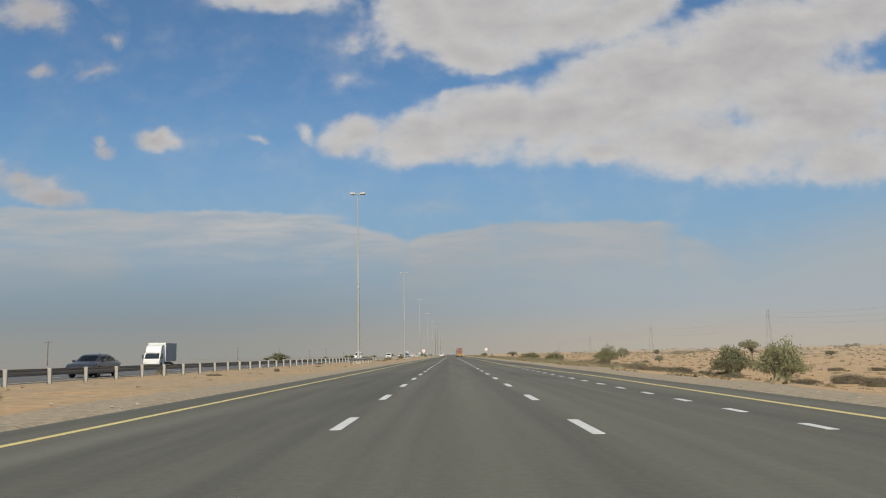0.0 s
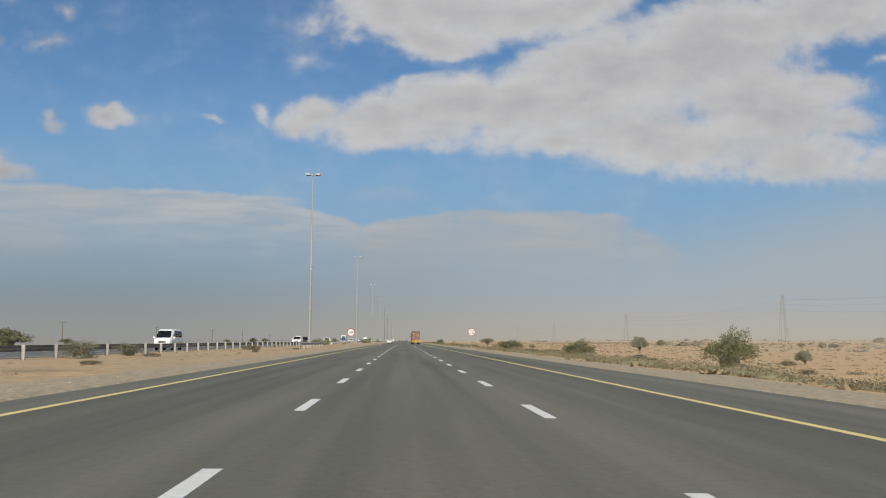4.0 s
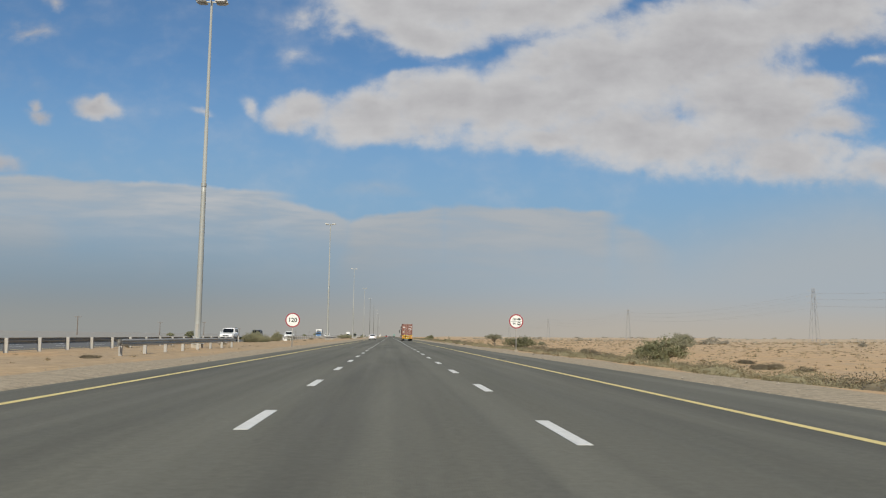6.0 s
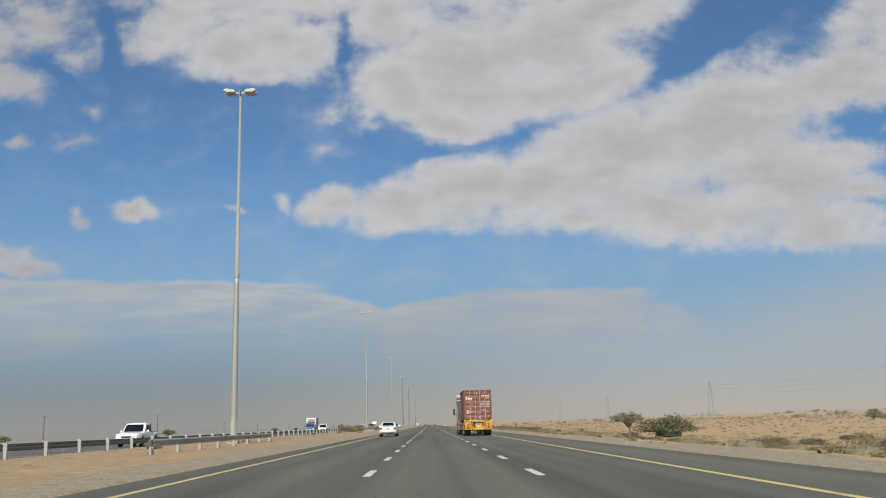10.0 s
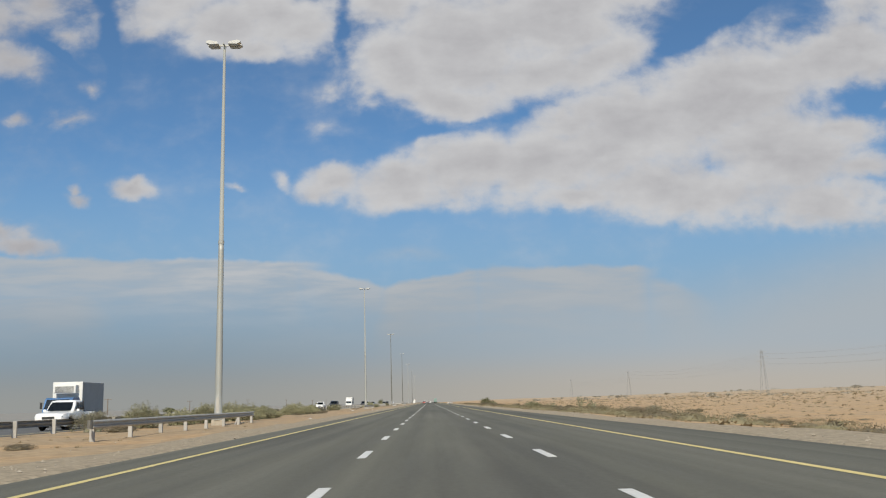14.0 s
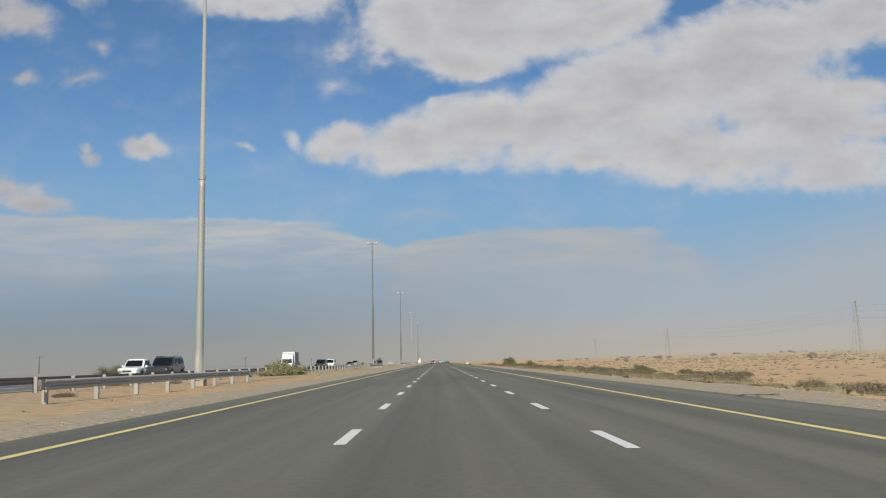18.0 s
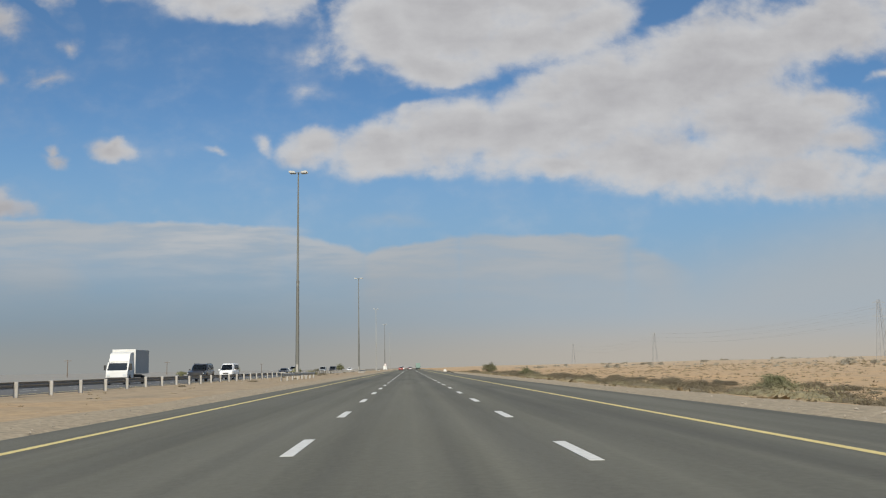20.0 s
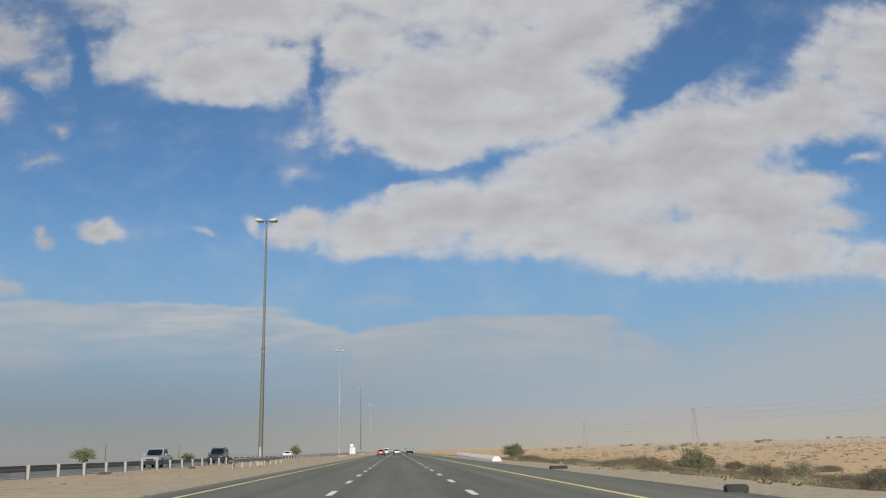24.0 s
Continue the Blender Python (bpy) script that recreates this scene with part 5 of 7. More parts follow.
tagged(new("low_scrub", leaf_mesh("low_scrub", scrub, 0.075, M["leaf_scrub"], 77, slim=0.6, cores=mounds)), "low brown scrub spread over the sand verge", "scrub", kind="stuff")
tagged(new("verge_scrub", leaf_mesh("verge_scrub", olive, 0.075, M["leaf_verge"], 78, slim=0.6, cores=olive_mounds)), "dusty olive scrub on the slope beside the shoulder", "scrub", kind="stuff")

# small tufts and stones, too many to count
verts, tris = [], []
for k in range(11000):
    x = 10.5 + (rng.random() ** 1.6) * 240
    y = 5 + rng.random() * 1250
    if k % 12 == 0:
        x = -10.5 - rng.random() * 8.5
    if x > 0 and noise.noise(Vector((x * 0.05, y * 0.03, 6))) < rng.uniform(-0.7, 0.25):
        continue
    z = hill(x, y) - 0.02
    s = rng.uniform(0.13, 0.44) * (1 + x / 110) * (0.5 if x < 0 else 1)
    for b in range(9):
        a, o = rng.uniform(0, 6.28), rng.uniform(0, 1)
        px, py = x + math.cos(a) * o * s, y + math.sin(a) * o * s
        k0 = len(verts)
        w = s * 0.32
        verts += [(px - w, py, z), (px + w, py + w * 0.5, z), (px + rng.gauss(0, w), py + rng.gauss(0, w), z + s * rng.uniform(0.25, 0.6) * (1.1 - 0.5 * o))]
        tris.append((k0, k0 + 1, k0 + 2))
me = bpy.data.meshes.new("tufts")
me.from_pydata(verts, [], tris)
me.materials.append(M["leaf_tuft"])
tagged(new("desert_tufts", me), "scattered dry tufts across the desert sand", "tufts", kind="stuff")
verts, tris = [], []
OCT = ((1, 0, 0), (0, 1, 0), (-1, 0, 0), (0, -1, 0), (0, 0, 0.8), (0, 0, -0.6))
for k in range(9000):
    left = rng.random() < 0.4
    x = -7.2 - abs(rng.gauss(0, 1.6)) if left else 7.9 + abs(rng.gauss(0, 1.1))
    y = rng.random() * 870
    s = rng.uniform(0.010, 0.030) * (2.0 if rng.random() < 0.06 else 1)
    z = hill(x, y) + s * 0.2
    k0 = len(verts)
    verts += [(x + a * s * rng.uniform(0.7, 1.3), y + b * s * rng.uniform(0.7, 1.3), z + c * s) for a, b, c in OCT]
    for i in range(4):
        tris += [(k0 + i, k0 + (i + 1) % 4, k0 + 4), (k0 + (i + 1) % 4, k0 + i, k0 + 5)]
me = bpy.data.meshes.new("pebbles")
me.from_pydata(verts, [], tris)
me.materials.append(M["stone"])
tagged(new("pebbles", me), "loose pale pebbles along both road edges", "pebbles", kind="stuff")


# ---- litter and small roadside things ----
def rubber_block(x, y, w, turn):
    t = thing("rubber_block", pose(x, y, 0, 0, 0, turn), "low black rubber block lying at the shoulder edge", "block", "black blocks by the shoulder")
    bm = bmesh.new()
    prism(bm, [(-w / 2, 0.0), (-w / 2, 0.12), (-w / 2 + 0.04, 0.16), (w / 2 - 0.04, 0.16), (w / 2, 0.12), (w / 2, 0.0)], "Y", -0.14, 0.14)
    part("block", fixed(bm), M["plastic_black"], t)
    bm = bmesh.new()
    for k in range(4):
        box(bm, -w / 2 + 0.08 + k * (w - 0.16) / 3 - 0.02, -w / 2 + 0.08 + k * (w - 0.16) / 3 + 0.02, -0.15, 0.15, 0.157, 0.170)
    part("ridges", bm, M["duct_grey"], t)


rubber_block(8.25, 848, 0.9, 6)
rubber_block(7.72, 822.5, 0.5, -4)
for k, (x, y, w) in enumerate(((8.0, 612, 0.7), (8.6, 606, 0.3), (-10.5, 596, 0.35), (-12.5, 588, 0.3), (-8.6, 118, 0.35), (-9.0, 288, 0.4), (-13.5, 585, 0.25), (9.2, 250, 0.25), (8.4, 604, 0.5))):
    t = thing("tyre_scrap", pose(x, y, hill(x, y) + 0.005, 0, 0, 37 * k), "torn strip of black tyre lying on the verge", "tyre scrap", "tyre scraps")
    bm = bmesh.new()
    ring = []
    for i in range(9):
        s = i / 8 - 0.5
        ring.append([bm.verts.new((s * w * 1.6, sy * 0.09 + 0.015 * math.sin(i), 0.015 + 0.025 * abs(math.sin(i * 1.1)) + 0.01 * (sy > 0))) for sy in (-1, 0, 1)])
    for a, b in zip(ring, ring[1:]):
        for i in range(2):
            bm.faces.new((a[i], a[i + 1], b[i + 1], b[i]))
    bmesh.ops.solidify(bm, geom=bm.faces[:], thickness=0.02)
    part("strip", fixed(bm), M["rubber"], t)
# crumpled white scraps blown into the median sand
scrap = random.Random(8)
for x, y, w in ((-15.2, 530.0, 0.22), (-9.8, 522.6, 0.30), (-15.0, 563.9, 0.25), (-9.4, 591.0, 0.34), (-12.0, 586.9, 0.32), (-14.5, 610.1, 0.3), (-10.3, 578.4, 0.2), (-8.0, 580.9, 0.2)):
    t = thing("paper_scrap", pose(x, y, hill(x, y), 0, 0, scrap.uniform(0, 360)), "crumpled white paper scrap lying in the median sand", "litter", "white litter in the median")
    bm = bmesh.new()
    grid = [[bm.verts.new(((i / 4 - 0.5) * w * scrap.uniform(0.9, 1.3), (j / 4 - 0.5) * w * 0.7 * scrap.uniform(0.8, 1.3), 0.012 + w * 0.28 * scrap.random() * (1 if 0 < i < 4 and 0 < j < 4 else 0.3))) for j in range(5)] for i in range(5)]
    for i in range(4):
        for j in range(4):
            bm.faces.new((grid[i][j], grid[i + 1][j], grid[i + 1][j + 1], grid[i][j + 1]))
    bmesh.ops.solidify(bm, geom=bm.faces[:], thickness=0.004)
    part("sheet", fixed(bm), M["box_white"], t)
# braced stake under the end of a mast's rail
t = thing("rail_brace", pose(-12.75, 510.2, hill(-12.75, 510.2)), "weathered steel stake with two slanting struts under a guard rail", "brace")
bm = bmesh.new()
box(bm, -0.04, 0.04, -0.05, 0.05, -0.2, 0.52, 0.008)
part("stake", bm, M["post_steel"], t)
for d in (-1, 1):
    bm = bmesh.new()
    beam(bm, (0, 0.9 * d, -0.03), (0, 0.08 * d, 0.46), 0.06, 0.05)
    part("strut", bm, M["post_steel"], t)
bm = bmesh.new()
box(bm, -0.06, 0.06, 0.1, 1.7, -0.02, 0.08, 0.01)
part("ground_beam", bm, M["stone"], t, "pale ground beam")
# low white pipe frame with a box in it, in the median
t = thing("pipe_frame", pose(-16.9, 334, 0), "low white painted pipe frame standing in the median sand", "pipe frame")
for k in range(4):
    bm = bmesh.new()
    rod(bm, (-0.8 + 0.533 * k, 0, -0.2), (-0.8 + 0.533 * k, 0, 0.5), 0.035, seg=10)
    part("post", bm, M["white_wall"], t)
bm = bmesh.new()
rod(bm, (-0.86, 0, 0.5), (0.86, 0, 0.5), 0.04, seg=10)
part("rail", bm, M["white_wall"], t)
t = thing("white_crate", pose(-16.8, 333.6, 0), "small white box standing before a pipe frame in the sand", "box")
bm = bmesh.new()
box(bm, -0.22, 0.22, -0.18, 0.18, 0, 0.34, 0.02)
part("body", bm, M["white_wall"], t)
bm = bmesh.new()
box(bm, -0.24, 0.24, -0.2, 0.2, 0.34, 0.38, 0.01)
part("lid", bm, M["white_wall"], t)
# long white kerb wall where the side road leaves
t = thing("white_barrier", pose(0, 0, 0), "long low white painted concrete barrier beside the road", "barrier")
for k in range(20):
    y = 884 + 6 * k
    x = 8.9 + 0.04 * 6 * k
    bm = bmesh.new()
    prism(bm, [(-0.45, -0.3), (-0.42, 0.10), (-0.30, 0.30), (-0.20, 0.42), (0.20, 0.42), (0.30, 0.30), (0.42, 0.10), (0.45, -0.3)], "Y", -2.985, 2.985)
    part("barrier_unit", fixed(bm), M["white_wall"], t).matrix_basis = pose(x, y, 0, 0, 0, -2.29)
# far signboard
t = thing("signboard", pose(-9.6, 996, 0), "white roadside board on two short legs", "sign")
bm = bmesh.new()
box(bm, -0.6, 0.6, -0.03, 0.03, 0.6, 2.0, 0.01)
part("board", bm, M["sign_white"], t)
for sx in (-0.4, 0.4):
    bm = bmesh.new()
    rod(bm, (sx, 0.06, -0.2), (sx, 0.06, 1.9), 0.05, seg=8)
    part("leg", bm, M["post_steel"], t)


# ---- cars ----
CARS = {
    # length, width, belt, roof, wheel radius, axle offsets, boot/bonnet heights, cabin: rear glass base, roof rear, roof front, windscreen base
    "sedan": dict(L=4.6, W=1.80, belt=0.95, roof=1.45, r=0.33, ax=(-1.40, 1.36), tail=1.0, nose=0.72, cab=(-1.88, -1.0, 0.25, 1.05)),
    "suv": dict(L=4.9, W=1.94, belt=1.18, roof=1.88, r=0.39, ax=(-1.45, 1.42), tail=1.18, nose=1.0, cab=(-2.38, -2.15, 0.35, 1.0)),
    "pickup": dict(L=5.2, W=1.82, belt=1.08, roof=1.76, r=0.37, ax=(-1.55, 1.5), tail=1.05, nose=0.95, cab=(-0.62, -0.5, 0.55, 1.15)),
    "van": dict(L=4.7, W=1.72, belt=1.12, roof=1.98, r=0.32, ax=(-1.35, 1.35), tail=1.12, nose=1.0, cab=(-2.3, -2.2, 1.15, 1.95)),
}


def wheel(parent, x, y, r, side, rim_material, spokes=5, width=0.22, tyre="rubber"):
    w = new("wheel")
    w.parent = parent
    w.matrix_basis = pose(x, y, r)
    bm = bmesh.new()
    h = width / 2
    lathe(bm, [(r * 0.66, -h), (r * 0.9, -h), (r * 0.985, -h * 0.7), (r, 0), (r * 0.985, h * 0.7), (r * 0.9, h), (r * 0.66, h)], "X", 28)
    part("tyre", fixed(bm), M[tyre], w, smooth=True)
    bm = bmesh.new()
    o = side * h
    dish = 0.66 if tyre == "tyre_dusty" else 0.3
    lathe(bm, [(r * 0.67, o * 0.9), (r * 0.66, o * 0.98), (r * 0.60, o * 0.9), (r * 0.58, o * dish), (0.001, o * dish)], "X", 28)
    rim = part("rim", fixed(bm), rim_material, w, smooth=False)
    bm = bmesh.new()
    for k in range(spokes):
        a = 2 * math.pi * k / spokes
        beam(bm, (o * 0.75, 0.03 * math.cos(a), 0.03 * math.sin(a)), (o * 0.85, r * 0.6 * math.cos(a), r * 0.6 * math.sin(a)), 0.04, r * 0.2)
    lathe(bm, [(r * 0.14, o * 0.4), (r * 0.14, o * 0.9), (0.001, o * 0.95)], "X", 12)
    part("hub_spider", fixed(bm), rim_material, rim)
    return w


def quad_panel(pts, off, thick=0.006):
    """A thin plate on four corners, stood off along its normal."""
    bm = bmesh.new()
    p = [Vector(q) for q in pts]
    n = (p[1] - p[0]).cross(p[3] - p[0]).normalized()
    lo, hi = [bm.verts.new(q + n * (off - thick)) for q in p], [bm.verts.new(q + n * off) for q in p]
    bm.faces.new(hi)
    bm.faces.new(list(reversed(lo)))
    for i in range(4):
        bm.faces.new((lo[i], lo[(i + 1) % 4], hi[(i + 1) % 4], hi[i]))
    return fixed(bm)


SALOON_TOP = ((-2.31, 0.86), (-2.27, 0.95), (-2.15, 1.005), (-1.80, 1.025), (-1.45, 1.20), (-1.05, 1.375), (-0.70, 1.425), (-0.20, 1.447), (0.25, 1.42), (0.55, 1.33), (0.95, 1.10), (1.18, 0.985), (1.60, 0.93), (2.00, 0.84), (2.20, 0.74), (2.29, 0.62))
SALOON_ROOF = ((-2.31, 0.70), (-1.95, 0.76), (-1.60, 0.735), (-1.05, 0.635), (-0.20, 0.62), (0.40, 0.61), (0.95, 0.69), (1.25, 0.74), (2.29, 0.62))


def along(table, y):
    """A value from a table of (y, value), eased between its rows."""
    if y <= table[0][0]:
        return table[0][1]
    for (a, p), (b, q) in zip(table, table[1:]):
        if y <= b:
            return p + (q - p) * (y - a) / (b - a)
    return table[-1][1]


def saloon_section(y, d):
    """Half outline of a saloon at y: floor, sill, flank, belt, window head, roof edge, roof."""
    end = min(max((abs(y) - 1.75) / 0.56, 0), 1)
    hw = d["W"] / 2 * (1 - 0.13 * end ** 2.2)
    top = sum(along(SALOON_TOP, y + k) for k in (-0.06, 0, 0.06)) / 3
    hr = sum(along(SALOON_ROOF, y + k) for k in (-0.08, 0, 0.08)) / 3
    belt = min(0.93 - 0.035 * max(y, 0) / 1.2, top - 0.035)
    zl = 0.21 + 0.10 * end ** 3
    arch = 0.0
    for a in d["ax"]:
        q = (y - a) / (d["r"] * 1.13)
        if abs(q) < 1:
            arch = max(arch, d["r"] + d["r"] * 1.13 * math.sqrt(1 - q * q))
    hb = hw * 0.955
    z2, z3 = max(zl + 0.06, arch), max(0.40, arch + 0.015)
    z4 = max(0.66, z3 + 0.02)
    return [(0.0, zl), (hw * 0.76, zl), (hw * 0.78, max(zl, arch - 0.01)), (hw * 0.965, z2), (hw * 0.99, z3), (hw, z4), (hw * 0.99, max(0.80, z4 + 0.01) if top > 0.9 else z4 + 0.01), (hb, max(belt, z4 + 0.02)), (hb + (hr - hb) * 0.45, belt + (top - 0.045 - belt) * 0.45 + 0.004), (hb + (hr - hb) * 0.88, belt + (top - 0.045 - belt) * 0.88 + 0.006), (hr, top - 0.030), (hr * 0.86, top - 0.012), (hr * 0.45, top - 0.002), (0.0, top)]


def saloon_shell(c, paint, d):
    """Smooth body of a four-door saloon with its windows as plates on the shell."""
    stations = sorted(set([round(-2.285 + 4.57 * i / 64, 3) for i in range(65)] + [-2.275, 2.275] + [round(a + d["r"] * 1.13 * math.cos(k * math.pi / 10), 3) for a in d["ax"] for k in range(11)]))
    bm = bmesh.new()
    rings = []
    for y in stations:
        half = saloon_section(y, d)
        rings.append([bm.verts.new((x, y, z)) for x, z in half + [(-x, z) for x, z in reversed(half[1:-1])]])
    n = len(rings[0])
    for a, b in zip(rings, rings[1:]):
        for i in range(n):
            bm.faces.new((a[i], a[(i + 1) % n], b[(i + 1) % n], b[i]))
    bm.faces.new(list(reversed(rings[0])))
    bm.faces.new(rings[-1])
    part("body", fixed(bm), paint, c, smooth=True)

    def plate(name, ys_in, at, material, thick=0.012):
        """A curved plate just off the shell; at gives its row of points for each y."""
        bm = bmesh.new()
        rows = [[Vector(p) for p in at(y)] for y in ys_in]
        mid = Vector((0, -0.2, 0.9))
        grid_ = [[bm.verts.new(p + (p - mid).normalized() * 0.012) for p in row] for row in rows]
        for a, b in zip(grid_, grid_[1:]):
            for i in range(len(a) - 1):
                bm.faces.new((a[i], a[i + 1], b[i + 1], b[i]))
        bmesh.ops.solidify(bm, geom=bm.faces[:], thickness=thick)
        return part(name, fixed(bm), material, c, smooth=False)

    def across(y, share_):
        half = saloon_section(y, d)
        hr, top = half[10][0], half[13][1]
        return [(hr * share_ * k / 4, y, top - 0.012 * (abs(k) / 4) ** 2 * 1.6 - (0.012 if abs(k) == 4 else 0)) for k in range(-4, 5)]

    def flank(y, side, lo, hi):
        half = saloon_section(y, d)
        (xa, za), (xb, zb) = half[7], half[9]
        return [(side * (xa + (xb - xa) * u + 0.004), y, za + (zb - za) * u) for u in (lo, (lo + hi) / 2, hi)]

    plate("rear_window", [-1.74 + 0.68 * i / 6 for i in range(7)], lambda y: across(y, 0.93), M["glass_dark"])
    plate("windscreen", [0.50 + 0.62 * i / 6 for i in range(7)], lambda y: across(y, 0.90), M["glass_dark"])
    for side in (-1, 1):
        for y0, y1 in ((-1.28, -0.36), (-0.28, 0.78)):
            plate("side_window", [y0 + (y1 - y0) * i / 6 for i in range(7)], lambda y: flank(y, side, 0.10, 0.94), M["glass_dark"])
        bm = bmesh.new()
        for i in range(12):
            y0, y1 = -1.30 + 2.15 * i / 12, -1.30 + 2.15 * (i + 1) / 12
            p, q = flank(y0, side, 0.02, 0.5)[0], flank(y1, side, 0.02, 0.5)[0]
            beam(bm, (p[0] + side * 0.008, p[1], p[2] + 0.01), (q[0] + side * 0.008, q[1], q[2] + 0.01), 0.012, 0.018)
        part("window_trim", bm, M["chrome"], c)


def car(kind, m, paint, label, group="cars on the highway", name="car", detail=False):
    d = CARS[kind]
    L, W, belt, roof, r, ax = d["L"], d["W"], d["belt"], d["roof"], d["r"], d["ax"]
    c0, c1, c2, c3 = d["cab"]
    c = thing(name, m, label, {"sedan": "car", "suv": "car", "pickup": "pickup", "van": "van"}[kind], group)
    if kind == "sedan":
        saloon_shell(c, paint, d)
    else:
        bm = bmesh.new()
        ys_ = sorted(set([round(-L / 2 + L * i / 44, 3) for i in range(45)] + [round(a + r * 1.18 * math.cos(k * math.pi / 8), 3) for a in ax for k in range(9)]))
        rings = []
        for y in ys_:
            e = min((y + L / 2), (L / 2 - y))
            hw = W / 2 * (1 - 0.16 * max(0, 1 - e / 0.5) ** 2)
            if y < c0:
                zt = d["tail"] - 0.10 * max(0, 1 - (y + L / 2) / 0.18) ** 2
            elif y > c3:
                u = (y - c3) / (L / 2 - c3)
                zt = belt + (d["nose"] - belt) * u ** 1.3 - 0.14 * max(0, 1 - (L / 2 - y) / 0.2) ** 2
            else:
                u = (y - c0) / (c3 - c0)
                zt = d["tail"] + (belt - d["tail"]) * min(u * 3, 1)
            zl = 0.22 + 0.10 * max(0, 1 - e / 0.3)
            arch = zl
            for a in ax:
                q = (y - a) / (r * 1.18)
                if abs(q) < 1:
                    arch = max(arch, r + r * 1.18 * math.sqrt(1 - q * q))
            arch = min(arch, zt - 0.12)
            sec = [(0.0, zl + 0.02), (hw * 0.72, zl + 0.02), (hw * 0.74, max(arch - 0.02, zl + 0.02)), (hw * 0.955, arch), (hw, arch + (zt - arch) * 0.35), (hw * 0.995, arch + (zt - arch) * 0.72), (hw * 0.955, zt - 0.03), (hw * 0.90, zt), (hw * 0.5, zt + 0.025), (0.0, zt + 0.035)]
            full = sec + [(-x, z) for x, z in reversed(sec[1:-1])]
            rings.append([bm.verts.new((x, y, z)) for x, z in full])
        n = len(rings[0])
        for a, b in zip(rings, rings[1:]):
            for i in range(n):
                bm.faces.new((a[i], a[(i + 1) % n], b[(i + 1) % n], b[i]))
        bm.faces.new(list(reversed(rings[0])))
        bm.faces.new(rings[-1])
        body = part("body", fixed(bm), paint, c, smooth=False)
        # cabin
        wb, wr = W / 2 * 0.90, W / 2 * 0.74 if kind == "sedan" else W / 2 * 0.78
        b0 = [(-wb, c0, belt), (wb, c0, belt), (wb, c3, belt), (-wb, c3, belt)]
        t0 = [(-wr, c1, roof - 0.05), (wr, c1, roof - 0.05), (wr, c2, roof - 0.05), (-wr, c2, roof - 0.05)]
        bm = bmesh.new()
        rings = []
        for u in (0, 0.5, 0.88, 1.0, 1.08):
            ring = []
            for p, q in zip(b0, t0):
                v = Vector(p).lerp(Vector(q), min(u, 1.0))
                bulge = 0.045 * math.sin(min(u, 1) * math.pi)
                v.x += math.copysign(bulge, v.x)
                if u > 1:
                    v.x *= 0.72
                    v.y = (v.y - (c1 + c2) / 2) * 0.8 + (c1 + c2) / 2
                    v.z = roof
                ring.append(v)
            # round the plan
            pts = []
            for i in range(4):
                a, b = ring[i], ring[(i + 1) % 4]
                pts += [a.lerp(b, 0.07), a.lerp(b, 0.5) + Vector((0, (-0.05 if i == 0 else 0.07 if i == 2 else 0), 0)), a.lerp(b, 0.93)]
            rings.append([bm.verts.new(p - Vector((0, 0, 0.02 if u == 0 else 0))) for p in pts])
        for a, b in zip(rings, rings[1:]):
            for i in range(12):
                bm.faces.new((a[i], a[(i + 1) % 12], b[(i + 1) % 12], b[i]))
        bm.faces.new(rings[-1])
        bm.faces.new(list(reversed(rings[0])))
        part("roof", fixed(bm), paint, c, smooth=False)

        def on(i, j, s, u):
            """A point of the cabin side from corner i to corner j, s along and u up."""
            a, b = Vector(b0[i]).lerp(Vector(t0[i]), u), Vector(b0[j]).lerp(Vector(t0[j]), u)
            for v in (a, b):
                v.x += math.copysign(0.045 * math.sin(u * math.pi), v.x)
            return a.lerp(b, s) + Vector((0, (-0.05 if i == 0 else 0.07 if i == 2 else 0) * math.sin(s * math.pi), 0))

        glass = M["glass_dark"]

        def pane(name_, i, j, s0, s1, u0, u1, n=6):
            bm = bmesh.new()
            cols = []
            mid = Vector((0, (c0 + c3) / 2, (belt + roof) / 2))
            for k in range(n + 1):
                s = s0 + (s1 - s0) * k / n
                col = []
                for l in range(4):
                    v = on(i, j, s, u0 + (u1 - u0) * l / 3)
                    o = (v - mid)
                    o = Vector((math.copysign(1, o.x), 0, 0.3)) if i in (1, 3) else Vector((0, math.copysign(1, o.y), 0.45))
                    col.append(bm.verts.new(v + o.normalized() * 0.022))
                cols.append(col)
            for a, b in zip(cols, cols[1:]):
                for l in range(3):
                    bm.faces.new((a[l], b[l], b[l + 1], a[l + 1]))
            bmesh.ops.solidify(bm, geom=bm.faces[:], thickness=0.008)
            return part(name_, fixed(bm), glass, c)

        pane("rear_window", 0, 1, 0.09, 0.91, 0.12, 0.86)
        pane("windscreen", 2, 3, 0.08, 0.92, 0.08, 0.88)
        for i, j in ((1, 2), (3, 0)):
            cuts = ((0.12, 0.46), (0.50, 0.82)) if kind != "pickup" else ((0.08, 0.42), (0.48, 0.84))
            for a, b in cuts:
                if i == 3:
                    a, b = 1 - b, 1 - a
                pane("side_window", i, j, a, b, 0.14, 0.84, 3)
    # wheels
    for y in ax:
        for s in (-1, 1):
            wheel(c, s * (W / 2 - 0.13), y, r, s, M["rim"])
    back, front = -L / 2, L / 2
    dark = M["plastic_black"]
    # lights
    for s in (-1, 1):
        bm = bmesh.new()
        z0 = d["tail"] - (0.30 if kind == "sedan" else 0.42)
        z1 = d["tail"] - (0.10 if kind == "sedan" else 0.05)
